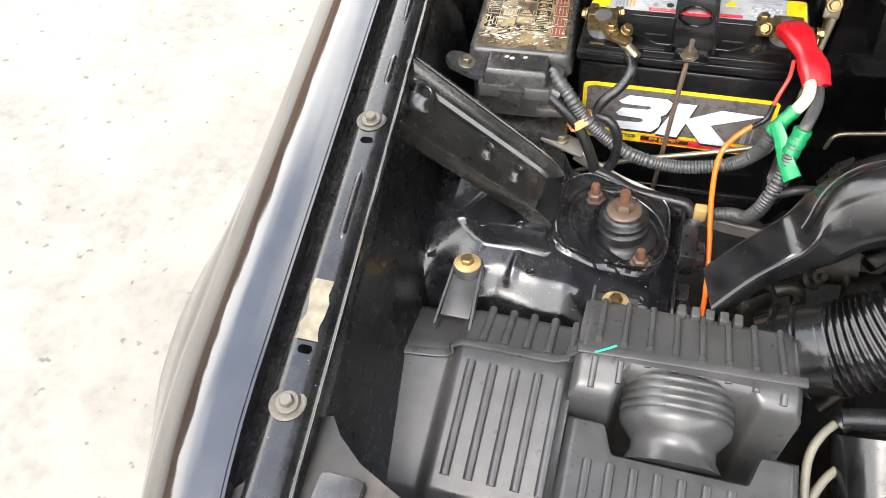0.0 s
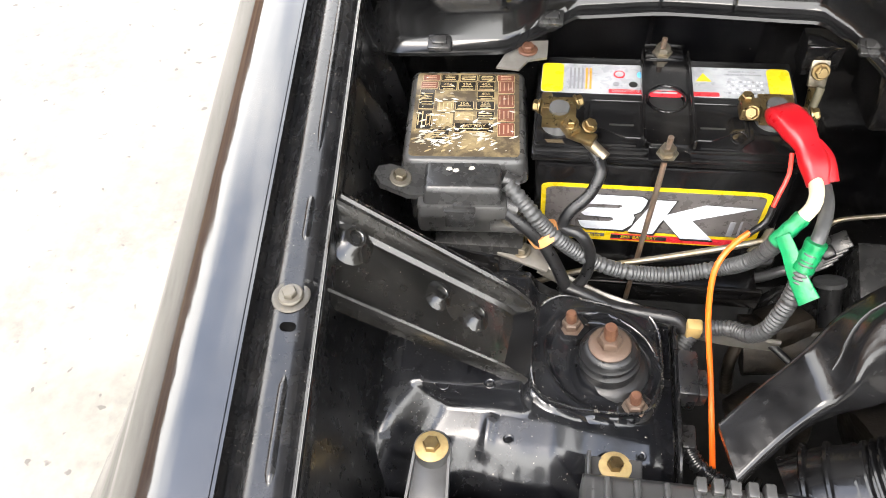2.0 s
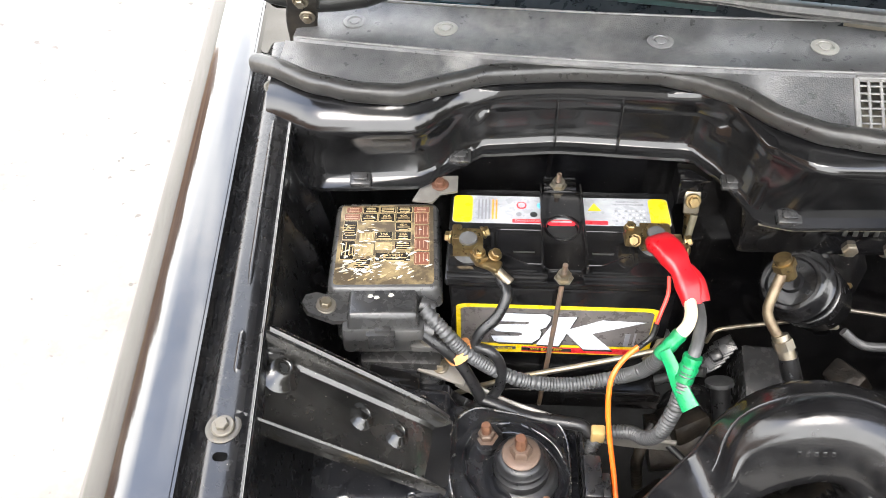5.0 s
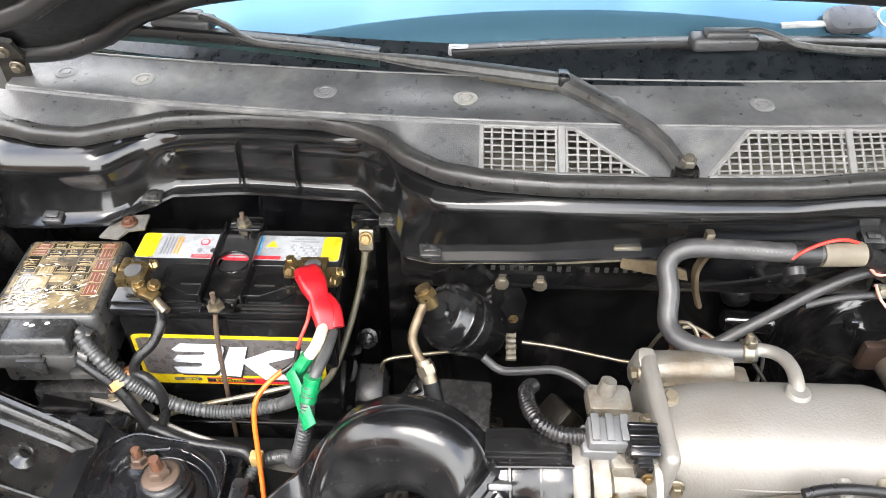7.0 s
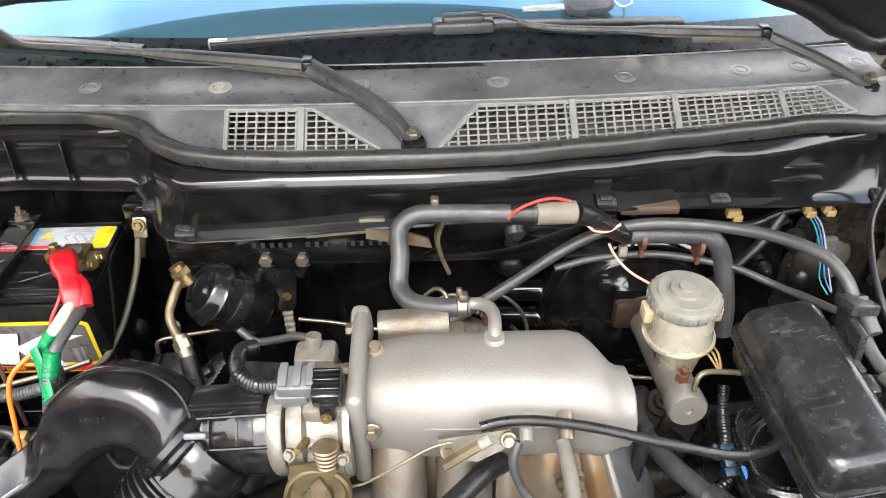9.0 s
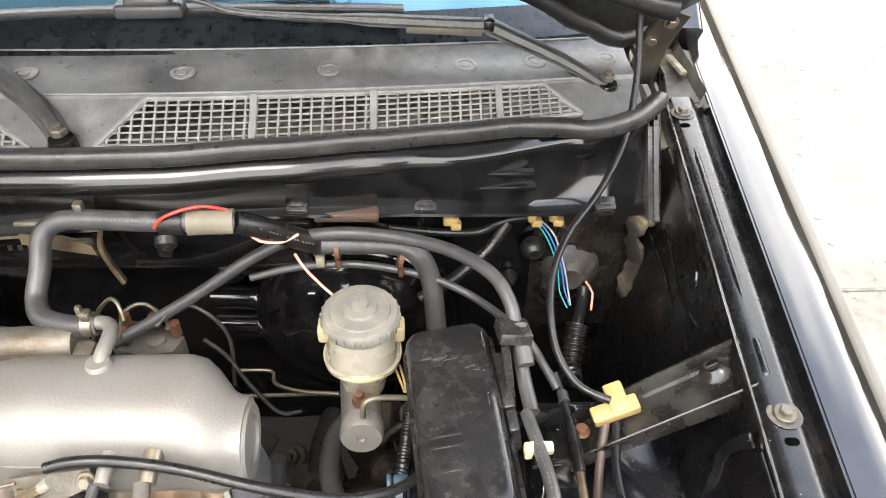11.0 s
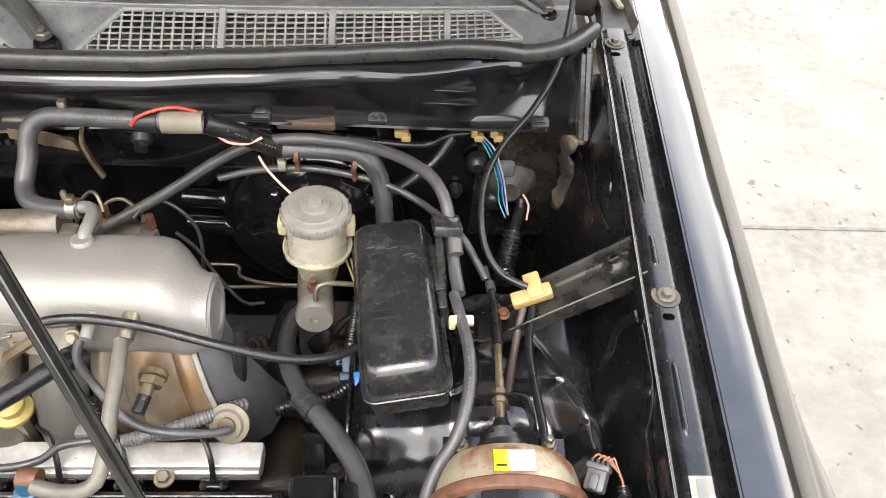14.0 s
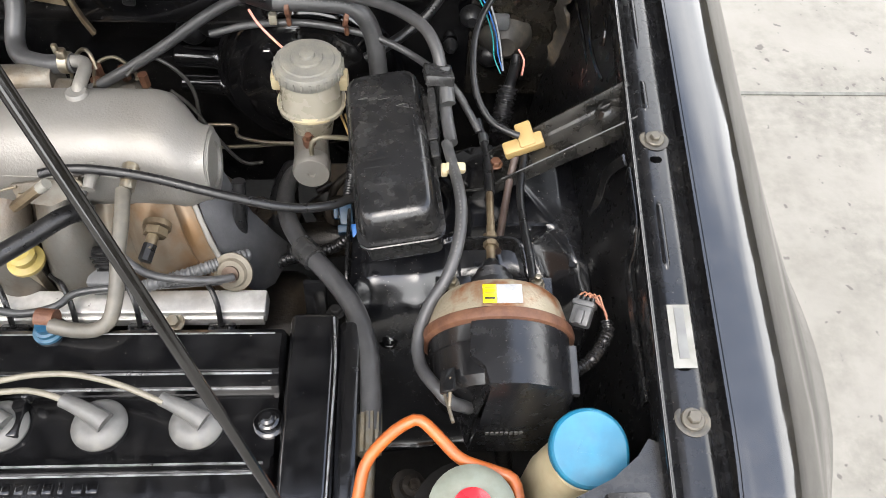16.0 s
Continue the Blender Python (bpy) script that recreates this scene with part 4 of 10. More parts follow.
def cowl_seal():
    b = BM()
    pts = [V(x, lerp(SEAL, x), seal_z(x) + 0.003) for x in [-0.225, -0.20] + list(np.linspace(-0.17, 1.205, 70)) + [1.221]]
    path = spline(pts, 0.012)
    sweep(b, path, rrect(0.018, 0.020, 0.007, 3))
    s = part("rubber_seal", b, SEALRUB, cowl, "grey-black rubber bonnet seal, worn along its edge", sharp=60)
    b = BM()
    sweep(b, [p + V(0, 0.014, -0.003) for p in path], rrect(0.012, 0.009, 0.003, 2))
    part("seal_lip", b, SEALRUB, s, sharp=60)


GT, GB = -0.045, -0.088  # grille's upper and lower edge from the clip line


def cowl_deck():
    b = BM()
    grid = []
    for i in range(121):
        x = -0.19 + 1.39 * i / 120
        y, z = deck_y(x), deck_z(x)
        grid.append([(x, y + GT, z - 0.004), (x, y + GT + 0.004, z), (x, y, z), (x, y + 0.022, z + 0.002), (x, y + 0.034, z + 0.010), (x, y + 0.037, z + 0.008)])
    sheet(b, grid, 0.0025, down=(0, 0, -1))
    d = part("deck", b, DECK, cowl, "grained grey-black deck with round push clips", sharp=40)
    for x in (-0.121, -0.014, 0.211, 0.369, 0.532, 0.695, 0.849, 1.0, 1.083, 1.172):
        r = BM()
        p = V(x, deck_y(x) + 0.001, deck_z(x) + 0.0005)
        worn = x in (-0.014, 0.369)
        lathe(r, p, (0, -0.05, 1), [(0.0135, 0), (0.0135, 0.0012), (0.012, 0.002), (0.0085, 0.002), (0.008, 0.0008), (0.0055, 0.0008), (0.005, 0.0018), (0.002, 0.002)], 24)
        part("round_clip", r, CLIPWORN if worn else CLIPM, d)
    # pale beads paint the highlight on the deck's front and rear edges
    for dy, dz, m_ in ((GT + 0.003, 0.0004, EDGEPL), (0.0350, 0.0112, EDGEPL)):
        r = BM()
        sweep(r, [V(x, deck_y(x) + dy, deck_z(x) + dz) for x in np.linspace(-0.185, 1.125 if dy < 0 else 1.198, 60)], circle(0.0013, 8))
        part("worn_glint_edge", r, m_, d, "pale bead painted as the edge highlight")
    # lower panel: solid beside the grilles
    def lower(x):
        y, z = deck_y(x), deck_z(x)
        ys = lerp(SEAL, x) + 0.014
        t, u = V(x, y + GT, z - 0.004), V(x, max(y + GB, ys), max(z - 0.046, seal_z(x) - 0.006))
        if x < 0.37:
            u = V(x, ys, seal_z(x) - 0.002)
        return t, u
    for x0, x1 in ((-0.20, 0.386), (1.128, 1.202)):
        b = BM()
        sheet(b, [[tuple(lower(x)[0]), tuple(lower(x)[0].lerp(lower(x)[1], 0.5)), tuple(lower(x)[1]), tuple(lower(x)[1] + V(0, -0.012, -0.006))] for x in np.linspace(x0, x1, 40)], 0.002, down=(0, 0, -1))
        part("lower_panel", b, DECK, cowl, sharp=50)
    # slanted end beside the far grille
    b = BM()
    g = []
    for t in (0.0, 0.5, 1.0):
        g.append([tuple(lower(x)[0].lerp(lower(x)[1], t) + V(0, 0, 0.001)) for x in np.linspace(1.089 + 0.040 * t, 1.131, 5)])
    sheet(b, g, 0.002, down=(0, 0, -1))
    part("lower_panel", b, DECK, cowl, sharp=50)
    # middle bay between the grilles, with slanted ends
    b = BM()
    g = []
    for t in (0.0, 0.5, 1.0):
        xa, xb = 0.484 + (0.560 - 0.484) * t, 0.668 + (0.622 - 0.668) * t
        g.append([tuple(lower(x)[0].lerp(lower(x)[1], t) + V(0, 0, 0.001)) for x in np.linspace(xa, xb, 12)])
    sheet(b, g, 0.002, down=(0, 0, -1))
    part("lower_panel", b, DECK, cowl, "dusty middle panel round the wiper spindle", sharp=50)

    def grille(xa0, xa1, xb0, xb1, ribs):
        gr = part("grille_frame", frame_strip(xa0, xa1, xb0, xb1, lower), GRILLEM, cowl, "grey plastic air-inlet grille with square holes")
        bars = BM()
        rows, pitch = 7, 0.0112
        n = int((max(xa1, xb1) - min(xa0, xb0)) / pitch)
        for k in range(rows + 1):
            t = k / rows
            l, r = xa0 + (xb0 - xa0) * t, xa1 + (xb1 - xa1) * t
            pts = [lower(x)[0].lerp(lower(x)[1], t) for x in np.linspace(l, r, 20)]
            sweep(bars, pts, rrect(0.0018, 0.0020, 0.0003, 1))
        for k in range(n + 1):
            x = min(xa0, xb0) + k * pitch
            t0, t1 = 0.0, 1.0
            if x < xa0:
                t0 = (x - xa0) / (xb0 - xa0)
            if x < xb0 and xb0 > xa0:
                t1 = (x - xa0) / (xb0 - xa0)
            if x > xa1:
                t0 = (x - xa1) / (xb1 - xa1)
            if t1 - t0 < 0.08:
                continue
            a, c = lower(x)
            sweep(bars, [a.lerp(c, t0), a.lerp(c, (t0 + t1) / 2), a.lerp(c, t1)], rrect(0.0028, 0.0022, 0.0004, 1), up=(0, 1, 0))
        part("grille_mesh", bars, GRILLEM, gr, sharp=30)["kind"] = "stuff"
        for x in ribs:
            r = BM()
            a, c = lower(x)
            sweep(r, [a + V(0, 0, 0.0015), c + V(0, 0, 0.0015)], rrect(0.008, 0.005, 0.001, 1), up=(0, 1, 0))
            part("grille_rib", r, GRILLEM, gr)

    def frame_strip(xa0, xa1, xb0, xb1, low):
        f = BM()
        for p, q in (((xa0, 0), (xa1, 0)), ((xb0, 1), (xb1, 1)), ((xa0, 0), (xb0, 1)), ((xa1, 0), (xb1, 1))):
            pts = []
            for k in range(13):
                x, t = p[0] + (q[0] - p[0]) * k / 12, p[1] + (q[1] - p[1]) * k / 12
                a, c = low(x)
                pts.append(a.lerp(c, t))
            sweep(f, pts, rrect(0.0055, 0.005, 0.001, 1))
        return f

    grille(0.386, 0.484, 0.386, 0.560, (0.470,))
    grille(0.668, 1.088, 0.622, 1.128, (0.776, 0.899, 1.035))
    # plenum below the grille
    b = BM()
    sheet(b, [[(x, lerp(FLY, x) + 0.035, 0.960), (x, deck_y(x) + 0.10, 0.960), (x, deck_y(x) + 0.11, 0.965), (x, deck_y(x) + 0.115, 1.075)] for x in np.linspace(-0.17, 1.24, 40)], 0.006, down=(0, 0.5, -0.8))
    part("plenum_floor", b, PLENUM, cowl, "dusty tan plenum floor with dry leaves")
    b = BM()
    rbox(b, (0.90, 0.115, 0.985), (0.50, 0.012, 0.028), 0.004, rot=(0, 0, 5))
    part("plenum_drain", b, PLENUM, cowl)
    for k in range(26):
        r = BM()
        x = random.choice((random.uniform(0.5, 0.57), random.uniform(0.64, 1.1)))
        rbox(r, (x, 0.10 + random.uniform(-0.01, 0.04), 0.968 + random.uniform(0, 0.012)), (random.uniform(0.01, 0.03), random.uniform(0.006, 0.012), 0.001), 0.0004, rot=(random.uniform(-25, 25), random.uniform(-25, 25), random.uniform(0, 180)))
        part("dry_leaf", r, LEAF, cowl)


CLIPM = mat("clip_plastic", (0.12, 0.12, 0.122), 0.45, dust=0.7, dcol=(0.26, 0.25, 0.24), dscale=30)
# light grey that carries the deck's edge highlight
EDGEPL = mat("edge_highlight_plastic", (0.17, 0.168, 0.165), 0.35, col2=(0.08, 0.08, 0.08), scale=25)
CLIPWORN = mat("worn_clip", (0.19, 0.186, 0.172), 0.5, dust=0.6, dcol=(0.24, 0.23, 0.2), dscale=30)
PLENUM = mat("plenum_dust", (0.17, 0.155, 0.12), 0.9, col2=(0.28, 0.255, 0.20), scale=30, bump=0.5, bscale=120)
LEAF = mat("dry_leaf", (0.35, 0.17, 0.05), 0.8, col2=(0.24, 0.13, 0.05), scale=50)
cowl_front()
cowl_seal()
cowl_deck()

# ---- windscreen ----
GLASSM = bpy.data.materials.new("tinted_glass")
GLASSM.use_nodes = True
gb = GLASSM.node_tree.nodes["Principled BSDF"]
gb.inputs["Base Color"].default_value, gb.inputs["Metallic"].default_value, gb.inputs["Roughness"].default_value = (0.085, 0.185, 0.25, 1), 0.5, 0.03
FRIT = mat("frit_band", (0.005, 0.007, 0.009), 0.3, spec=0.35, dust=0.3, dcol=(0.06, 0.07, 0.08), dscale=10)


def glass_pt(x, s):
    """A point of the screen, s metres up its slope."""
    y, z = deck_y(x) + 0.030 + s * 0.84 + 0.03 * q2(x), deck_z(x) + 0.006 + s * 0.54
    return V(x, y, z)


def windscreen():
    w = thing("windscreen", (MIDX, 0.21, 1.04), "blue-tinted windscreen mirroring sky and cloud", "windscreen")
    b = BM()
    sheet(b, [[tuple(glass_pt(x, s)) for s in np.linspace(0, 0.9, 10)] for x in np.linspace(-0.19, 1.26, 40)], 0.005, down=(0, 0.54, -0.84))
    part("pane", b, GLASSM, w, sharp=60)
    b = BM()
    sheet(b, [[tuple(glass_pt(x, s) + V(0, -0.0011, 0.0017)) for s in np.linspace(0, 0.046, 4)] for x in np.linspace(-0.19, 1.26, 40)], 0.001, down=(0, 0.54, -0.84))
    part("dark_band", b, FRIT, w, "dusty dark band along the lower edge", sharp=60)
    for x0 in (-0.215, 1.285):
        b = BM()
        sweep(b, [glass_pt(x0, s) for s in np.linspace(-0.02, 0.9, 8)], rrect(0.06, 0.05, 0.01))
        part("pillar_trim", b, PAINT, w)
    b = BM()
    rbox(b, (MIDX, 1.25, 1.50), (1.4, 0.6, 0.06), 0.02)
    part("roof_edge", b, PAINT, w)


windscreen()


def wiper(name, pivot, elbow, knee, bends, holder, blade_a, blade_b, label):
    w = thing(name, pivot, label, "wiper", "windscreen wipers")
    b = BM()
    lathe(b, V(*pivot) + V(0, 0, -0.012), (0, -0.1, 1), [(0.014, 0), (0.014, 0.012), (0.012, 0.016)], 20)
    part("spindle_cap", b, DUCTPL, w)
    hexbolt(w, V(*pivot) + V(0, 0, 0.006), (0, -0.1, 1), 0.0085, 0.007, 0.0, material=RAILBOLT, stud=0.004, name="spindle_nut")
    b = BM()
    p = spline([pivot, elbow, knee], 0.015)
    hat = [(-0.017, -0.006), (0.017, -0.006), (0.017, -0.003), (0.012, -0.002), (0.0095, 0.005), (0.0065, 0.0065), (-0.0065, 0.0065), (-0.0095, 0.005), (-0.012, -0.002), (-0.017, -0.003)]
    sweep(b, p, hat, [0.62 + 0.35 * i / len(p) for i in range(len(p))])
    part("arm_root", b, WIPERARM, w)
    b = BM()
    p = spline([knee] + [V(*q) for q in bends], 0.012)
    sweep(b, p, [(u_ * 0.72, v_ * 0.85) for u_, v_ in hat], [lerp([(0, 1.0), (0.35, 0.9), (0.45, 0.5), (0.8, 0.42), (1, 0.5)], i / len(p)) for i in range(len(p))])
    part("arm", b, WIPERARM, w)
    b = BM()
    rbox(b, V(*knee) + V(0, -0.001, 0.001), (0.012, 0.022, 0.014), 0.002)
    part("hinge", b, RAILPAINT, w)
    b = BM()
    u = (V(*holder) - V(*knee)).normalized()
    rbox(b, V(*knee) + u * 0.050 + V(0, -0.011, -0.006), (0.004, 0.008, 0.085), 0.001, M=axes(u))
    part("worn_glint_edge", b, RAILBOLT, w, "worn bare-metal edge")
    b = BM()
    d = V(*blade_b) - V(*blade_a)
    M = axes(d)
    h = V(*holder)
    rbox(b, h, (0.026, 0.016, 0.074), 0.005, M=M, seg=3)
    rbox(b, h + V(0, -0.002, 0.010), (0.018, 0.010, 0.050), 0.004, M=M, seg=3)
    part("holder", b, GREYHOLD, w, "grey plastic blade holder")
    b = BM()
    p = [V(*blade_a).lerp(V(*blade_b), k / 10) + V(0, 0, 0.002 - 0.008 * (2 * k / 10 - 1) ** 2) for k in range(11)]
    sweep(b, p, rrect(0.018, 0.013, 0.003, 2))
    bl = part("blade", b, RUBBER, w)
    b = BM()
    sweep(b, [q + V(0, -0.004, -0.008) for q in p], rrect(0.004, 0.010, 0.001, 1))
    part("squeegee", b, TEALR, bl)
    b = BM()
    rbox(b, V(*blade_a) + V(0.008, 0, -0.003), (0.024, 0.012, 0.012), 0.003)
    part("end_cap", b, LABEL_W, bl, "pale end cap")


GREYHOLD = mat("grey_holder", (0.035, 0.035, 0.037), 0.35, dust=0.3, dcol=(0.12, 0.12, 0.115))
WIPERARM = mat("wiper_paint", (0.034, 0.034, 0.0335), 0.36, dust=0.9, dcol=(0.17, 0.165, 0.152), dscale=20, speck=0.015)
TEALR = mat("squeegee_rubber", (0.004, 0.018, 0.018), 0.4)
wiper("wiper", (0.595, 0.078, 1.027), (0.560, 0.112, 1.054), (0.474, 0.178, 1.074), ((0.363, 0.192, 1.080), (0.201, 0.222, 1.082), (0.126, 0.242, 1.080), (0.093, 0.258, 1.090), (0.062, 0.268, 1.098), (0.04, 0.273, 1.092)), (0.036, 0.275, 1.087), (-0.25, 0.30, 1.075), (0.27, 0.232, 1.077), "black windscreen wiper with scuffed pressed-steel arm")
wiper("wiper", (1.164, 0.212, 1.014), (1.11, 0.224, 1.042), (1.026, 0.239, 1.076), ((0.921, 0.236, 1.082), (0.759, 0.233, 1.091), (0.720, 0.232, 1.102), (0.692, 0.232, 1.110), (0.655, 0.232, 1.106)), (0.656, 0.234, 1.095), (0.352, 0.236, 1.080), (0.93, 0.262, 1.086), "black windscreen wiper with pale end cap")


# ---- bonnet and its prop ----
def bonnet():
    h = thing("bonnet", (MIDX, 0.27, 1.10), "open bonnet, dusty black underside", "bonnet")
    prof = [(0, 1.143), (0.21, 1.139), (0.40, 1.130), (0.47, 1.121), (0.543, 1.098), (0.597, 1.066), (0.64, 1.050), (0.686, 1.043), (0.735, 1.050), (0.77, 1.068)]
    xs = np.linspace(-0.77, 0.77, 61)
    b = BM()
    grid = []
    for c in xs:
        z0 = lerp(prof, abs(c))
        row = []
        for s in np.linspace(0, 1.0, 14):
            crown = 0.05 * (1 - (c / 0.77) ** 2) * s
            k = 1 - 0.10 * s
            cw = 0.62 + (c - 0.62) * (0.45 + 0.55 * sstep(0.0, 0.13, s)) if c > 0.62 else c
            row.append((MIDX + cw * k, 0.272 - 0.69 * s + crown * 0.7, z0 * (1 - s) + s * (1.80 - 0.05 * (c / 0.77) ** 2) + crown))
        grid.append(row)
    sheet(b, grid, 0.012, down=(0, 0.75, 0.66))
    p = part("panel", b, HOODPAINT, h, "black bonnet skin seen from below", sharp=50)
    # rolled rear edge and inner frame
    b = BM()
    sweep(b, [V(*r[0]) + V(0, -0.006, 0.004) for r in grid], circle(0.013, 10))
    part("rolled_edge", b, HOODPAINT, p)
    b = BM()
    for s in (0.18, 0.55):
        j = int(s * 13)
        sweep(b, [V(*r[j]) + V(0, -0.015, -0.012) for r in grid[4:-4]], rrect(0.09, 0.022, 0.008))
    part("inner_frame", b, HOODPAINT, p)
    for side in (-1, 1):
        b = BM()
        x = mx(-0.183, side)
        arm = [(x, 0.27, 0.985), (x, 0.268, 1.02), (-0.175, 0.255, 1.05), (-0.165, 0.225, 1.085)] if side < 0 else [(1.220, 0.262, 0.990), (1.221, 0.260, 1.015), (1.224, 0.256, 1.040), (1.230, 0.248, 1.066), (1.238, 0.238, 1.092)]
        bolts = ((-0.172, 0.256, 1.034), (-0.172, 0.239, 1.062)) if side < 0 else ((1.219, 0.252, 1.052), (1.234, 0.241, 1.078))
        sweep(b, spline(arm, 0.01), rrect(0.036, 0.006, 0.002, 1))
        hg = part("hinge", b, DIRTPAINT, h, "dusty steel bonnet hinge")
        for bp in bolts:
            hexbolt(hg, bp, (0, -1, -0.3), 0.006, 0.005, 0.009, material=STEEL)


bonnet()


def prop_rod():
    p = thing("prop_rod", (1.03, -0.69, 0.76), "slim black steel bonnet prop rod with plastic sleeve", "prop rod")
    a, d = V(1.0024, -0.6578, 0.8001), V(-0.3466, 0.3808, 0.9996)
    b = BM()
    rod(b, a, a + d * 0.98, 0.0029, seg=14)
    part("rod", b, SLEEVE, p)
    b = BM()
    rod(b, a + d * 0.30, a + d * 0.62, 0.0033, seg=14)
    part("sleeve", b, SLEEVE, p)
    b = BM()
    rbox(b, a, (0.03, 0.03, 0.04), 0.006)
    part("pivot", b, BOXPL, p)


SLEEVE = mat("prop_sleeve", (0.0045, 0.0042, 0.004), 0.13, coat=0.4, rvar=0.04)
prop_rod()


# ---- battery ----
def plate_with_hole(bm, w, l, r, m, h, n=24):
    """A rectangular plate with a round hole."""
    out, inn = [], []
    for k in range(n):
        a = 2 * math.pi * k / n
        c, s = math.cos(a), math.sin(a)
        f = min(w / 2 / max(abs(c), 1e-6), l / 2 / max(abs(s), 1e-6))
        out.append((c * f, s * f))
        inn.append((c * r, s * r))
    loops = [[m @ Vector((x, y, z)) for x, y in lp] for lp, z in ((inn, 0), (out, 0), (out, h), (inn, h), (inn, 0))]
    rings(bm, loops, close_ends=False)


def battery():
    bt = thing("battery", (0.116, 0.053, 0.70), "black car battery with yellow-edged grey label and silver emblem", "battery")
    b = BM()
    rbox(b, (0.116, 0.053, 0.790), (0.232, 0.124, 0.182), 0.005)
    part("case", b, BATTPL, bt)
    b = BM()
    rbox(b, (0.116, 0.053, 0.8905), (0.240, 0.130, 0.011), 0.003)
    rbox(b, (0.116, 0.055, 0.8985), (0.236, 0.124, 0.008), 0.0025)
    lid = part("lid", b, BATTPL, bt, "moulded black battery lid")
    for side in (-1, 1):
        d = BM()
        m = Matrix.Translation((0.116 + side * 0.048, 0.026, 0.9023))
        o = [(-0.026, -0.016), (-0.012, -0.030), (0.020, -0.030), (0.020, -0.027), (-0.010, -0.027), (-0.023, -0.014), (-0.023, 0.022), (-0.026, 0.022)]
        prism(d, [(side * -x, y) if side < 0 else (-x, y) for x, y in o] if side > 0 else o, m, 0.0015)
        part("moulded_line", d, BATTPL, lid)
    d = BM()
    oct_ = [V(0.116 + sx * 0.068 * a_, 0.030 + sy * 0.024 * b_, 0.9030) for sx, sy, a_, b_ in ((-1, -1, 0.55, 1), (1, -1, 0.55, 1), (1, -1, 1, 0.35), (1, 1, 1, 1), (-1, 1, 1, 1), (-1, -1, 1, 0.35), (-1, -1, 0.55, 1))]
    for p0, p1 in zip(oct_, oct_[1:]):
        rod(d, p0, p1, 0.0009, seg=6)
    part("moulded_border", d, BATTPL, lid)
    for k in range(3):
        d = BM()
        rbox(d, (0.116 + (k - 1) * 0.040, 0.026 - 0.004 * (k != 1), 0.9028), (0.022, 0.0022, 0.0004), 0.0001)
        part("text_bar", d, STAMP, lid)
    d = BM()
    lathe(d, (0.178, 0.012, 0.9022), (0, 0, 1), [(0.008, 0), (0.008, 0.0012), (0.007, 0.0015), (0.0065, 0.0006)], 24)
    part("indicator", d, BATTPL, lid)

    def flat(name, x0, x1, y0, y1, z, material, parent, label="", rad=0.001):
        d = BM()
        prism(d, rrect(abs(x1 - x0), abs(y1 - y0), min(rad, abs(x1 - x0) * 0.4, abs(y1 - y0) * 0.4)), Matrix.Translation(((x0 + x1) / 2, (y0 + y1) / 2, z)), 0.0004)
        return part(name, d, material, parent, label)
    tl = flat("top_label", 0.0, 0.231, 0.063, 0.1055, 0.9027, LABEL_W, bt, "white warning label with yellow ends", 0.004)
    flat("yellow_end", 0.0005, 0.021, 0.0635, 0.105, 0.9032, LABEL_Y, tl, rad=0.005)
    flat("yellow_end", 0.210, 0.2305, 0.0635, 0.105, 0.9032, LABEL_Y, tl, rad=0.005)
    flat("red_band", 0.064, 0.165, 0.064, 0.0695, 0.9032, LABEL_R, tl)
    text("DANGEROUS!", 0.0042, Matrix.Translation((0.080, 0.0667, 0.9039)), LABEL_W, tl)
    text("PLEASE PUNCH", 0.0036, Matrix.Translation((0.188, 0.0995, 0.9034)), INK, tl)
    text("THE DATE OF PURCHASE", 0.0030, Matrix.Translation((0.188, 0.0955, 0.9034)), INK, tl)
    flat("blue_band", 0.125, 0.140, 0.072, 0.104, 0.9032, LABEL_B, tl)
    for k in range(6):
        flat("text_bar", 0.027 + k * 0.0038, 0.0288 + k * 0.0038, 0.069, 0.099, 0.9032, LABEL_O if k > 3 else INK, tl, rad=0.0004)
    for x, y, r, m_ in ((0.074, 0.091, 0.0055, LABEL_R), (0.074, 0.091, 0.0040, LABEL_W), (0.096, 0.091, 0.0055, LABEL_B), (0.087, 0.077, 0.004, LABEL_K), (0.071, 0.077, 0.003, INK)):
        d = BM()
        lathe(d, (x, y, 0.9032 + (0.0003 if m_ == LABEL_W else 0)), (0, 0, 1), [(r, 0), (r, 0.0004)], 18)
        part("pictogram", d, m_, tl)
    d = BM()
    prism(d, [(-0.007, -0.005), (0.007, -0.005), (0, 0.0065)], Matrix.Translation((0.152, 0.090, 0.9032)), 0.0004)
    part("warning_triangle", d, LABEL_Y, tl)
    for i in range(9):
        for j in range(4):
            d = BM()
            lathe(d, (0.1745 + i * 0.0037, 0.070 + j * 0.0052, 0.9032), (0, 0, 1), [(0.0013, 0), (0.0013, 0.0003)], 8)
            part("date_dot", d, SILVER if (i + j) % 3 else INK, tl)

    # front label
    def fl(u, v):
        return (0.007 + 0.211 * u, 0.8555 - 0.083 * v)
    M = Matrix(((1, 0, 0, 0), (0, 0, -1, -0.0092), (0, 1, 0, 0), (0, 0, 0, 1)))

    def patch(name, uv, material, parent, lift, label=""):
        d = BM()
        prism(d, [fl(u, v) for u, v in uv], M @ Matrix.Translation((0, 0, lift)), 0.0004)
        return part(name, d, material, parent, label)

    def rr(u0, v0, u1, v1, r=0.06):
        cu, cv = (u0 + u1) / 2, (v0 + v1) / 2
        return [(cu + x, cv + y) for x, y in rrect(u1 - u0, v1 - v0, r)]
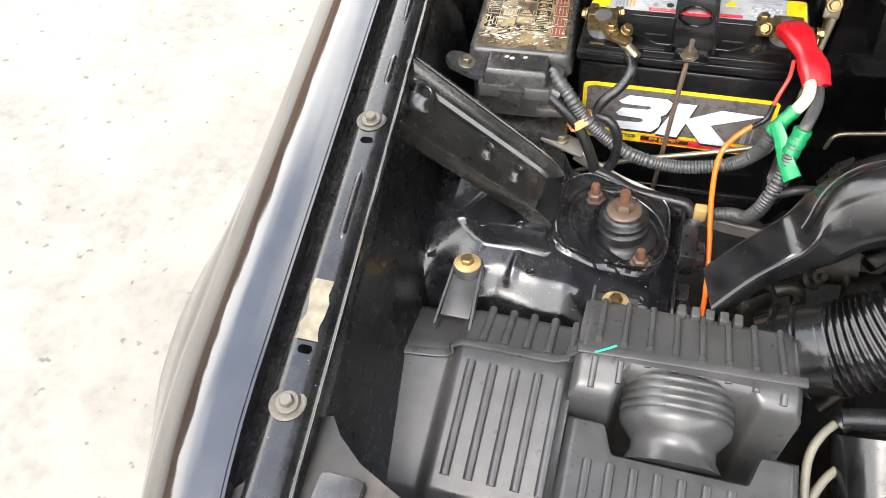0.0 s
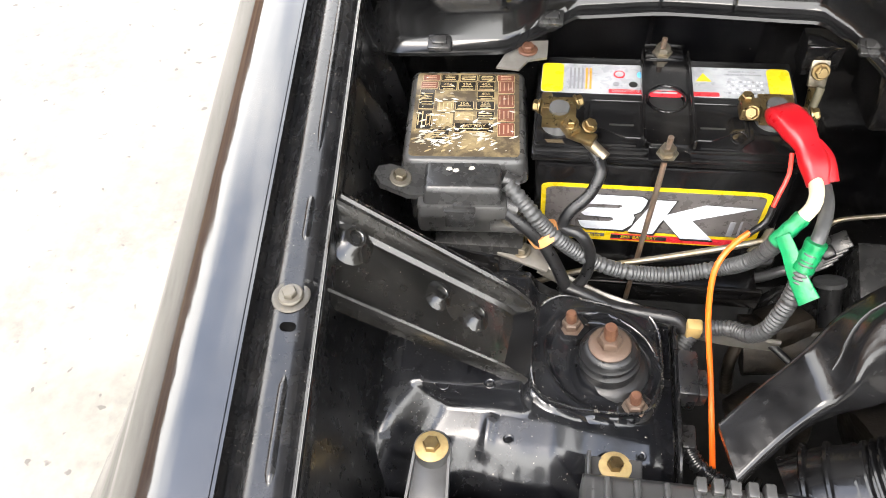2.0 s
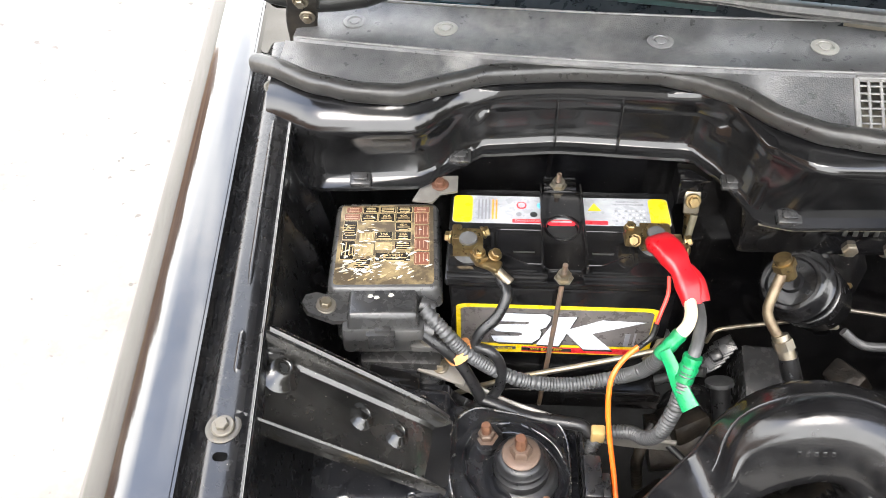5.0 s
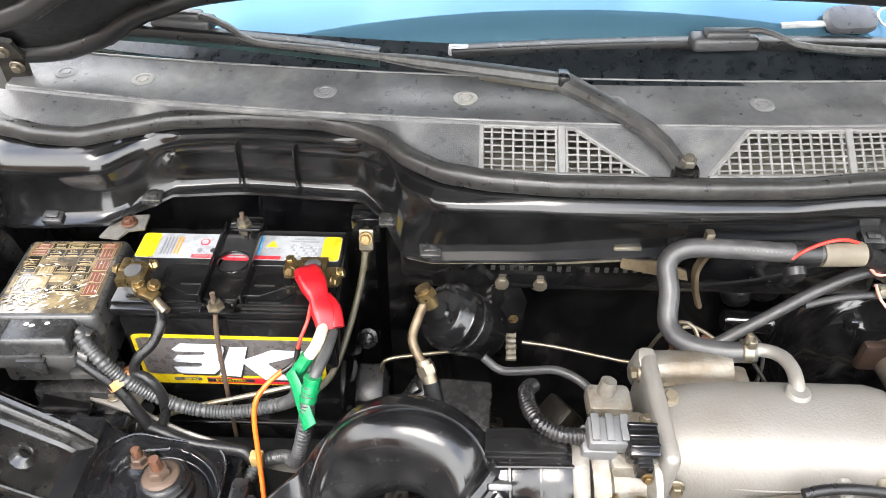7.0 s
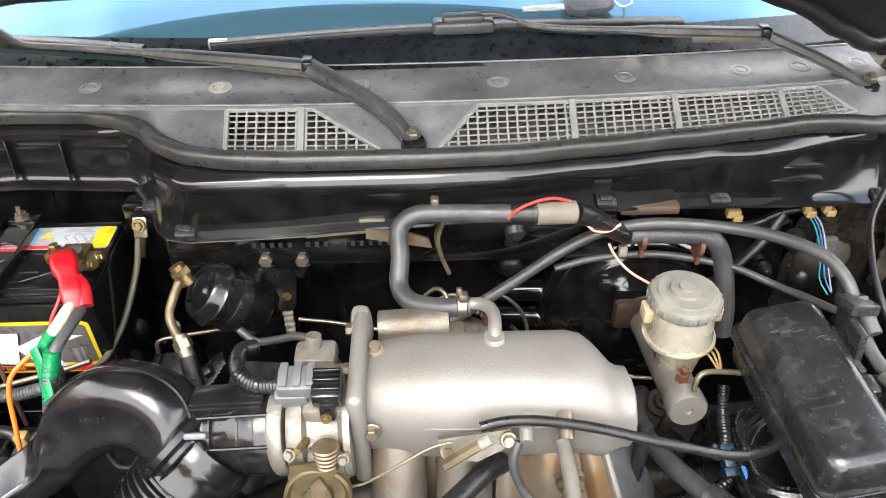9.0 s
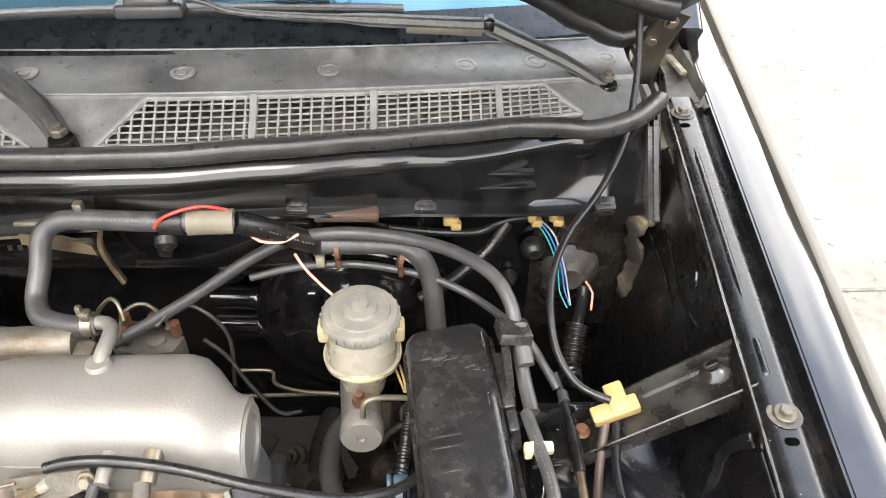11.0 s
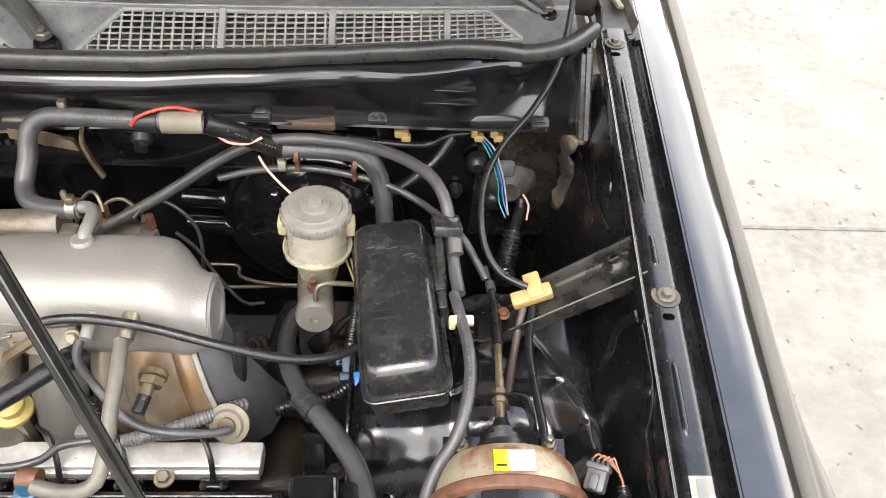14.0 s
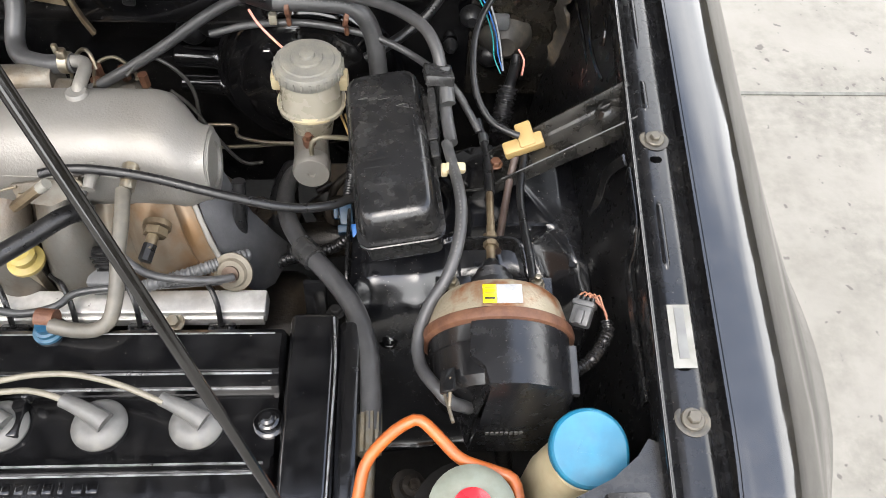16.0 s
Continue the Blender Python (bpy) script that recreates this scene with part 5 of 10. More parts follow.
    f = patch("front_label", rr(0, 0, 1, 1), LABEL_Y, bt, 0.0, "grey front label edged in yellow")
    patch("grey_field", rr(0.022, 0.06, 0.978, 0.80, 0.05), LABEL_G, f, 0.0005)
    patch("lower_band", [(0.34, 0.86), (0.95, 0.86), (0.95, 0.97), (0.34, 0.97)], LABEL_R, f, 0.0005)
    patch("lower_band", [(0.34, 0.875), (0.60, 0.875), (0.60, 0.94), (0.34, 0.94)], LABEL_K, f, 0.001)
    patch("text_bar", [(0.16, 0.87), (0.31, 0.87), (0.31, 0.93), (0.16, 0.93)], LABEL_G, f, 0.0005)
    text("SMF BATTERY", 0.0058, M @ Matrix.Translation((*fl(0.47, 0.905), 0.0016)), LABEL_Y, f)
    text("SERIES", 0.0058, M @ Matrix.Translation((*fl(0.255, 0.905), 0.0016)), LABEL_Y, f)
    patch("text_bar", [(0.86, 0.52), (0.885, 0.52), (0.885, 0.78), (0.86, 0.78)], INK, f, 0.001)
    patch("text_bar", [(0.905, 0.5), (0.915, 0.5), (0.915, 0.75), (0.905, 0.75)], INK, f, 0.001)
    def em(pts):
        return [((x - 45) / 775, 0.155 + (y - 470) / 150 * 0.65) for x, y in pts]
    shapes = [em([(240, 470), (392, 470), (414, 482), (412, 500), (398, 530), (374, 543), (382, 556), (376, 586), (346, 612), (212, 612), (196, 604), (184, 581), (292, 578), (308, 571), (304, 560), (204, 557), (192, 546), (214, 524), (318, 521), (334, 514), (328, 506), (214, 507), (198, 497)]),
              em([(440, 480), (512, 480), (456, 622), (366, 617)]), em([(470, 545), (612, 490), (780, 494), (580, 555), (670, 634), (556, 634)])]
    for k, o in enumerate(shapes):
        cu, cv = sum(u for u, v in o) / len(o), sum(v for u, v in o) / len(o)
        patch("emblem_shade", [(u + 0.006 + 0.03 * (u - cu), v + 0.018 + 0.08 * (v - cv)) for u, v in o], LABEL_K, f, 0.0008 + 0.00002 * k)
        patch("emblem", o, SILVER, f, 0.0014 + 0.00003 * k, "silver slanted emblem block")

    # hold-down
    c = thing("battery_clamp", (0.116, 0.053, 0.904), "black pressed steel battery clamp with long hook bolts", "battery clamp")
    b = BM()
    m = Matrix.Translation((0.116, 0.053, 0.9065))
    plate_with_hole(b, 0.044, 0.118, 0.0165, m, 0.002, 48)
    part("strap", b, BAYPAINT, c, "black steel strap with a round window")
    for sx in (-1, 1):
        d = BM()
        rbox(d, (0.116 + sx * 0.0215, 0.053, 0.9105), (0.003, 0.122, 0.011), 0.0012)
        part("flange", d, BAYPAINT, c)
    d = BM()
    hose(d, [(0.116 + 0.0178 * math.cos(a), 0.053 + 0.0178 * math.sin(a), 0.9088) for a in np.linspace(0, 6.28, 33)], 0.0013, 8)
    part("window_rim", d, BAYPAINT, c)
    d = BM()
    lathe(d, (0.116, 0.053, 0.9034), (0, 0, 1), [(0.0155, 0), (0.0155, 0.0004)], 32)
    part("label_disc", d, LABEL_K, c)
    flat("label_red", 0.102, 0.130, 0.060, 0.0645, 0.9040, LABEL_R, c)
    flat("label_white", 0.105, 0.127, 0.0648, 0.067, 0.9040, LABEL_W, c)
    for y, zb, tip in ((-0.014, 0.905, 0.023), (0.119, 0.908, 0.020)):
        d = BM()
        rbox(d, (0.116, y, zb + 0.001), (0.036, 0.022, 0.003), 0.001)
        part("end_tab", d, BAYPAINT, c)
        d = BM()
        lathe(d, (0.114, y - 0.003, zb + 0.0025), (0, 0, 1), [(0.0095, 0), (0.0095, 0.002), (0.007, 0.0025), (0.007, 0.008)], 6)
        part("nut", d, STEEL, c)
        d = BM()
        hose(d, [(0.114, y - 0.003, zb + tip), (0.113, y - 0.004, zb), (0.110, y - (0.012 if y < 0 else -0.012), 0.86), (0.103, y - (0.016 if y < 0 else -0.014), 0.70)], 0.0027, 10)
        part("hook_bolt", d, DARKRUST, c, "long rusty hook bolt")

    # negative clamp
    n = thing("battery_terminal", (0.020, 0.020, 0.902), "brass negative battery terminal clamp", "terminal", "battery terminals")
    b = BM()
    lathe(b, (0.019, 0.020, 0.902), (0, 0, 1), [(0.0155, 0), (0.014, 0.010), (0.0095, 0.0105), (0.009, 0.022)], 24)
    part("post", b, LEAD, n, "dull grey lead post")
    b = BM()
    plate_with_hole(b, 0.030, 0.030, 0.0098, Matrix.Translation((0.019, 0.020, 0.912)), 0.010)
    rbox(b, (0.007, 0.030, 0.917), (0.010, 0.022, 0.012), 0.002)
    rbox(b, (0.030, 0.002, 0.915), (0.014, 0.016, 0.009), 0.002, rot=(0, 0, 30))
    rbox(b, (0.040, -0.004, 0.912), (0.026, 0.014, 0.006), 0.002, rot=(0, 0, -25))
    part("clamp", b, BRASS, n)
    for p, ax in (((0.002, 0.026, 0.918), (-1, 0.2, 0)), ((0.030, 0.003, 0.920), (0, -0.2, 1)), ((0.046, 0.002, 0.918), (0.3, -0.2, 1)), ((0.033, 0.034, 0.917), (1, 0.4, 0.2))):
        hexbolt(n, p, ax, 0.0055, 0.005, 0.007, material=BRASS)
    b = BM()
    rod(b, (0.044, -0.006, 0.910), (0.062, -0.020, 0.902), 0.0055)
    part("cable_lug", b, STEEL, n)
    # positive clamp and its boot
    n = thing("battery_terminal", (0.208, 0.028, 0.902), "brass positive battery terminal clamp", "terminal", "battery terminals")
    b = BM()
    lathe(b, (0.208, 0.036, 0.902), (0, 0, 1), [(0.0155, 0), (0.014, 0.010), (0.0095, 0.0105), (0.009, 0.020)], 24)
    part("post", b, LEAD, n)
    b = BM()
    plate_with_hole(b, 0.030, 0.030, 0.0098, Matrix.Translation((0.208, 0.036, 0.910)), 0.010)
    rbox(b, (0.186, 0.036, 0.915), (0.018, 0.018, 0.013), 0.002)
    rbox(b, (0.228, 0.026, 0.914), (0.012, 0.024, 0.010), 0.002)
    part("clamp", b, BRASS, n)
    for p, ax in (((0.183, 0.044, 0.918), (0, 0, 1)), ((0.187, 0.028, 0.918), (-0.4, -0.6, 0.5)), ((0.236, 0.030, 0.916), (1, 0, 0.3)), ((0.232, 0.018, 0.916), (1, -0.5, 0.3))):
        hexbolt(n, p, ax, 0.0055, 0.005, 0.0068, material=BRASS)
    t = thing("terminal_boot", (0.22, -0.01, 0.905), "soft red rubber boot over the positive terminal", "terminal boot")
    b = BM()
    path = spline([(0.203, 0.024, 0.922), (0.209, 0.010, 0.931), (0.218, -0.008, 0.930), (0.228, -0.028, 0.920), (0.233, -0.046, 0.908)], 0.005)
    k = len(path)
    sweep(b, path, rrect(0.029, 0.018, 0.007, 4), [lerp([(0, 0.62), (0.12, 0.98), (0.42, 0.98), (0.60, 0.72), (0.76, 0.86), (1, 0.62)], i / (k - 1)) for i in range(k)])
    part("boot", b, RED, t, sharp=70)
    b = BM()
    path = spline([(0.228, -0.016, 0.924), (0.238, -0.025, 0.917), (0.2425, -0.040, 0.906)], 0.005)
    sweep(b, path, rrect(0.016, 0.014, 0.005, 3))
    part("side_sleeve", b, RED, t, sharp=70)


DARKRUST = mat("dark_rust", (0.085, 0.065, 0.05), 0.6, metal=0.3, col2=(0.14, 0.085, 0.055), scale=80)
LEAD = mat("lead", (0.11, 0.11, 0.11), 0.5, metal=0.6, dust=0.6, dcol=(0.2, 0.2, 0.19))
DIAG_K = mat("diagram_black", (0.012, 0.010, 0.008), 0.16, coat=0.9, col2=(0.03, 0.024, 0.017), scale=60)
battery()


# ---- battery tray and brackets ----
def tray():
    t = thing("battery_tray", (0.116, 0.05, 0.69), "black battery tray with a pale steel support arm", "battery tray")
    b = BM()
    rbox(b, (0.116, 0.05, 0.695), (0.25, 0.14, 0.014), 0.004)
    part("tray", b, BAYPAINT, t)
    b = BM()
    rbox(b, (0.116, -0.022, 0.703), (0.25, 0.006, 0.03), 0.002)
    part("front_lip", b, BAYPAINT, t)
    b = BM()
    path = spline([(0.010, -0.062, 0.790), (0.06, -0.078, 0.775), (0.10, -0.088, 0.768), (0.17, -0.10, 0.75), (0.24, -0.10, 0.74)], 0.01)
    sweep(b, path, rrect(0.018, 0.005, 0.002, 1), up=(0, 1, 0))
    part("support_arm", b, STEELGREY, t, "pale grey steel arm")
    b = BM()
    rbox(b, (-0.005, -0.055, 0.800), (0.052, 0.024, 0.005), 0.002, rot=(0, 12, -12))
    p = part("foot_plate", b, STEELGREY, t)
    hexbolt(p, (-0.008, -0.054, 0.803), (0, 0, 1), 0.006, 0.006, 0.009, material=STEEL)
    b = BM()
    rbox(b, (-0.055, -0.060, 0.803), (0.055, 0.05, 0.006), 0.003, rot=(0, 10, 0))
    part("base_plate", b, BAYPAINT, t)
    # rear bracket with its bolt beside the fuse box
    k = thing("fuse_box_bracket", (-0.018, 0.10, 0.90), "bare steel bracket with a rusty bolt", "bracket")
    b = BM()
    prism(b, [(-0.026, -0.02), (-0.012, 0.014), (0.022, 0.016), (0.022, -0.006), (0.004, -0.010), (-0.004, -0.022)], Matrix.Translation((-0.018, 0.104, 0.914)) @ Matrix.Rotation(radians(8), 4, "X"), 0.003)
    part("plate", b, STEELGREY, k)
    hexbolt(k, (-0.015, 0.105, 0.918), (0, 0, 1), 0.006, 0.005, 0.0095, material=RUST)
    # earth strap on the bulkhead
    g = thing("earth_lug", (0.258, 0.105, 0.86), "zinc-plated earth lug bolted to a black bracket", "earth lug")
    b = BM()
    rbox(b, (0.258, 0.122, 0.912), (0.034, 0.03, 0.035), 0.003)
    part("bracket", b, BAYPAINT, g)
    b = BM()
    rbox(b, (0.258, 0.104, 0.903), (0.017, 0.004, 0.028), 0.0015, rot=(-25, 0, 0))
    part("lug", b, STEEL, g)
    b = BM()
    rod(b, (0.2575, 0.098, 0.890), (0.256, 0.088, 0.868), 0.006, 0.004)
    part("crimp", b, BRASS, g)
    hexbolt(g, (0.258, 0.101, 0.906), (0, -1, 0.45), 0.006, 0.005, 0.0085, material=BRASS)


STEELGREY = mat("grey_steel", (0.15, 0.143, 0.13), 0.5, metal=0.5, dust=0.6)
tray()


# ---- under-bonnet fuse box ----
def fuse_box():
    f = thing("fuse_box", (-0.072, 0.030, 0.80), "black fuse box with a worn gold-printed diagram under peeling film", "fuse box")
    R = Euler((radians(-2.5), radians(2), radians(4.5))).to_matrix().to_4x4()
    Mt = Matrix.Translation((-0.068, 0.030, 0.893)) @ R

    def P(x, y, z):
        return Mt @ Vector((x, y, z))

    def block(b, loops, r):
        rings(b, [[P(x + cx, y + cy, z) for x, y in rrect(w, l, r, 5)] for z, w, l, cx, cy in loops])
    b = BM()
    rbox(b, P(0, 0, -0.045), (0.104, 0.122, 0.070), 0.006, M=R)
    part("body", b, FUSEPL, f)
    # lid: flared skirt, raised rim, flat top
    b = BM()
    block(b, [(-0.016, 0.118, 0.136, 0, 0), (-0.010, 0.117, 0.135, 0, 0), (-0.004, 0.114, 0.133, 0, 0), (0.004, 0.112, 0.131, 0, 0), (0.0075, 0.109, 0.128, 0, 0), (0.0090, 0.105, 0.124, 0, 0)], 0.009)
    lid = part("lid", b, FUSEPL, f, "dusty black lid with a rounded rim")
    b = BM()
    prism(b, rrect(0.100, 0.119, 0.004), Mt @ Matrix.Translation((0, 0, 0.0090)), 0.0005)
    dg = part("fuse_diagram", b, DIAGRAM, lid, "worn brown fuse diagram")
    rnd = random.Random(4)

    def tile(name, x, y, w, h, z, material, parent, turn=0.0, r=0.0010):
        d = BM()
        prism(d, rrect(w, h, min(r, w * 0.3, h * 0.3), 2), Mt @ Matrix.Translation((x, y, z)) @ Matrix.Rotation(turn, 4, "Z"), 0.0002)
        return part(name, d, material, parent)

    def cell(x, y, w, h, fill, words="", upright=False, rows=3):
        cl = tile("diagram_cell", x, y, w, h, 0.0096, DIAG_T, dg)
        tile("cell_field", x, y, w - 0.0009, h - 0.0009, 0.0099, fill, cl, r=0.0008)
        ink = DIAG_T if fill != DIAG_R else DIAG_P
        if words:
            text(words, min(0.0052, h * 0.44), Mt @ Matrix.Translation((x, y + h * 0.18, 0.0102)), ink, cl)
        if upright:
            n = max(2, int(w / 0.0034))
            for q in range(n):
                tile("text_bar", x - w / 2 + (q + 0.5) * w / n, y + rnd.uniform(-0.0008, 0.0008), 0.0010, h * rnd.uniform(0.55, 0.8), 0.0102, ink, cl)
        else:
            y1 = y - h * 0.10 if words else y + h * 0.26
            n = 2 if words else rows
            for q in range(n):
                yy = y1 - q * (h * 0.30 if words else h * 0.54 / max(1, n - 1))
                tile("text_bar", x, yy, w * rnd.uniform(0.55, 0.82), min(0.0009, h * 0.09), 0.0102, ink, cl)
    W = 0.0172
    for i in range(5):
        cell(-0.036 + i * 0.0183, 0.0515, W, 0.0095, DIAG_R if i in (0, 4) else DIAG_K)
    cell(-0.0375, 0.0405, W, 0.0105, DIAG_R)
    for i, w in enumerate(("40A", "20A", "40A")):
        cell(-0.0190 + i * 0.0185, 0.0390, W, 0.0125, DIAG_K, w)
    cell(0.0180, 0.0245, W, 0.0125, DIAG_K, "40A")
    for k in range(4):
        cell(0.0375, 0.0375 - k * 0.0205, W * 0.92, 0.0190, DIAG_R, upright=True)
    cell(-0.0385, 0.0190, W * 0.86, 0.0290, DIAG_K, rows=5)
    cell(-0.0020, 0.0100, W, 0.0120, DIAG_K, "30A")
    cell(0.0180, 0.0100, W, 0.0120, DIAG_K, "20A")
    cell(-0.0200, 0.0085, W * 0.9, 0.0150, DIAG_G, upright=True)
    cell(0.0180, -0.0050, W, 0.0120, DIAG_K, rows=3)
    cell(-0.0020, -0.0050, W, 0.0120, DIAG_G, rows=4)
    cell(-0.0200, -0.0100, W * 0.9, 0.0170, DIAG_G, upright=True)
    cell(-0.0390, -0.0110, W * 0.86, 0.0270, DIAG_K, upright=True)
    cell(0.0080, -0.0220, 0.0370, 0.0135, DIAG_K, "BATTERY", rows=1)
    cell(-0.0240, -0.0310, 0.0190, 0.0150, DIAG_K, rows=4)
    # torn film: flakes with its white glare painted in, thickest along the front
    for k in range(210):
        d = BM()
        if k < 120:
            x, y = rnd.uniform(-0.048, 0.030), rnd.triangular(-0.057, 0.0, -0.038)
        elif k < 170:
            x, y = rnd.uniform(-0.048, -0.010), rnd.uniform(-0.05, 0.03)
        else:
            x, y = rnd.uniform(-0.046, 0.046), rnd.uniform(-0.056, 0.055)
        s = rnd.uniform(0.0004, 0.0019) * (1.6 if k < 30 else 1.0)
        n = rnd.randint(6, 9)
        o = [(s * rnd.uniform(0.4, 3.0) * math.cos(a), s * rnd.uniform(0.25, 0.9) * math.sin(a)) for a in np.linspace(0, 2 * math.pi * (1 - 1 / n), n)]
        prism(d, o, Mt @ Matrix.Translation((x, y, 0.0104)) @ Matrix.Rotation(rnd.uniform(-0.5, 0.9), 4, "Z") @ Matrix.Rotation(rnd.uniform(-0.10, 0.10), 4, "X") @ Matrix.Rotation(rnd.uniform(-0.08, 0.08), 4, "Y"), 0.0003)
        part("film_glare_flake", d, DIAG_L if rnd.random() < 0.6 else DIAG_F, dg)
    # front hood on its wider base
    b = BM()
    block(b, [(-0.016, 0.070, 0.046, 0.000, -0.076), (0.000, 0.069, 0.044, 0.000, -0.075), (0.0045, 0.066, 0.042, 0.000, -0.074), (0.0060, 0.062, 0.040, 0.000, -0.073)], 0.0035)
    hood = part("front_hood", b, BOXPL, f, "glossy black front hood")
    b = BM()
    block(b, [(-0.026, 0.080, 0.052, 0.000, -0.076), (-0.014, 0.080, 0.052, 0.000, -0.076), (-0.012, 0.078, 0.050, 0.000, -0.076)], 0.004)
    part("hood_base", b, FUSEPL, f)
    b = BM()
    rbox(b, P(0.0, -0.1010, -0.012), (0.016, 0.006, 0.008), 0.0015, M=R)
    rbox(b, P(-0.002, -0.1035, -0.024), (0.026, 0.005, 0.022), 0.0015, M=R)
    rbox(b, P(-0.002, -0.1035, -0.0135), (0.028, 0.007, 0.003), 0.001, M=R)
    part("latch", b, BOXPL, hood)
    for x, y in ((-0.012, -0.072), (-0.006, -0.074), (0.008, -0.071)):
        d = BM()
        prism(d, [(-0.003, -0.0015), (0.0, -0.0026), (0.003, -0.0006), (0.0014, 0.0022), (-0.002, 0.002)], Mt @ Matrix.Translation((x, y, 0.0059)), 0.0003)
        part("film_glare_flake", d, DIAG_L, hood)
    b = BM()
    rbox(b, P(0.0, -0.072, -0.044), (0.086, 0.036, 0.036), 0.006, M=R)
    part("lower_housing", b, FUSEPL, f)
    # cable outlets at the side of the hood
    for y, z in ((-0.072, -0.006), (-0.088, -0.020)):
        b = BM()
        rod(b, P(0.036, y, z), P(0.050, y - 0.004, z - 0.004), 0.0088, 0.0084, 18)
        part("cable_outlet", b, BOXPL, f)
    b = BM()
    prism(b, [(-0.034, -0.004), (-0.026, -0.014), (0.000, -0.018), (0.030, -0.008), (0.030, 0.012), (-0.022, 0.012), (-0.032, 0.006)], Matrix.Translation((-0.110, -0.048, 0.886)) @ Matrix.Rotation(radians(18), 4, "Y"), 0.006)
    ear = part("mounting_ear", b, FUSEPL, f)
    hexbolt(ear, (-0.119, -0.049, 0.894), (0.2, 0, 1), 0.006, 0.006, 0.011, material=STEEL, wmat=RAILBOLT)
    b = BM()
    rbox(b, (-0.020, -0.054, 0.850), (0.034, 0.026, 0.010), 0.003)
    ear = part("mounting_ear", b, FUSEPL, f)
    hexbolt(ear, (-0.017, -0.055, 0.855), (0, -0.2, 1), 0.0060, 0.006, 0.0115, material=WHITEBOLT, wmat=SEATDUST)
    b = BM()
    rbox(b, (-0.05, -0.035, 0.79), (0.09, 0.05, 0.05), 0.008)
    part("harness_cover", b, BOXPL, f)


WHITEBOLT = mat("pale_bolt", (0.32, 0.315, 0.29), 0.45, metal=0.3, dust=0.4)
fuse_box()


# ---- air cleaner ----
def air_cleaner():
    a = thing("air_cleaner", (0.065, -0.40, 0.62), "ribbed dark grey plastic air cleaner housing", "air cleaner")
    # left block, its top a low ridge at the joint
    def top(x, y):
        z = 0.816 - 0.30 * max(0, y + 0.352) - 0.25 * max(0, -0.362 - y)
        return z
    b = BM()
    g = []
    for y in np.linspace(-0.492, -0.296, 44):
        row = []
        for x in np.linspace(-0.112, 0.058, 60):
            e = min((x + 0.112), (0.058 - x), (y + 0.492), (-0.296 - y))
            row.append((x, y, top(x, y) - 0.010 * (1 - sstep(0, 0.010, e)) - 0.012 * sstep(-0.045, -0.058, x)))
        g.append(row)
    sheet(b, g, 0.20, down=(0, 0, -1))
    body = part("filter_box", b, AIRBOX, a, sharp=50)
    for k in range(5):
        x = -0.034 + k * 0.0205
        d = BM()
        sweep(d, [V(x, y, top(x, y) + 0.001) for y in np.linspace(-0.368, -0.468, 10)], rrect(0.0082, 0.010, 0.0040, 4), up=(0, 0, 1))
        part("rib", d, AIRBOX, body, sharp=60)
        d = BM()
        sweep(d, [V(x + 0.004, y, top(x, y) + 0.0005) for y in np.linspace(-0.346, -0.300, 8)], rrect(0.0078, 0.009, 0.0038, 4), up=(0, 0, 1))
        part("rib", d, AIRBOX, body, sharp=60)
    d = BM()
    sweep(d, spline([(-0.113, -0.366, 0.8045), (-0.060, -0.360, 0.8055), (-0.049, -0.352, 0.8165), (0.040, -0.350, 0.8175), (0.050, -0.344, 0.8200), (0.058, -0.341, 0.826)], 0.004), rrect(0.009, 0.0036, 0.0014, 2))
    part("joint_flange", d, AIRBOX, body)
    # right block
    def top2(x, y):
        return 0.828 - 0.32 * max(0, y + 0.336) - 0.35 * max(0, -0.346 - y)
    b = BM()
    g = []
    def fore(x):
        """Front edge, arched back over the snout."""
        return -0.380 + 0.026 * sstep(0.092, 0.104, x) - 0.010 * sstep(0.203, 0.214, x)
    for v in np.linspace(0, 1, 26):
        row = []
        for x in np.linspace(0.056, 0.246, 70):
            y0 = fore(x)
            y = y0 + (-0.268 - y0) * v
            e = min((x - 0.056), (0.246 - x), (y - y0) * 1.2, (-0.268 - y))
            row.append((x, y, top2(x, y) + 0.004 - 0.009 * (1 - sstep(0, 0.009, e)) ** 2))
        g.append(row)
    sheet(b, g, 0.16, down=(0, 0, -1))
    lid = part("inlet_box", b, AIRBOX, a, sharp=40)
    for k in range(8):
        x = 0.074 + k * 0.0222
        d = BM()
        sweep(d, [V(x, y, top2(x, y) + 0.0055) for y in np.linspace(-0.330, -0.276, 8)], rrect(0.0055, 0.0075, 0.0025, 4))
        part("rib", d, AIRBOX, lid)
        d = BM()
        y1 = fore(x) + 0.006
        sweep(d, [V(x, y, top2(x, y) + 0.0055) for y in np.linspace(-0.349, y1, 6)], rrect(0.0055, 0.0075, 0.0025, 4))
        part("rib", d, AIRBOX, lid)
    d = BM()
    sweep(d, spline([(0.058, -0.342, 0.8310), (0.10, -0.340, 0.8318), (0.17, -0.337, 0.8318), (0.248, -0.333, 0.8305)], 0.006), rrect(0.009, 0.0040, 0.0015, 2))
    part("joint_flange", d, AIRBOX, lid)
    d = BM()
    hose(d, [(0.073, -0.345, 0.8345), (0.081, -0.341, 0.8352), (0.090, -0.335, 0.8350)], 0.0011, 6)
    part("paint_mark", d, GREENMARK, lid, "short green paint mark")
    for k in range(5):
        d = BM()
        rbox(d, (0.143 + k * 0.0125, -0.274, 0.815), (0.008, 0.012, 0.012), 0.0015)
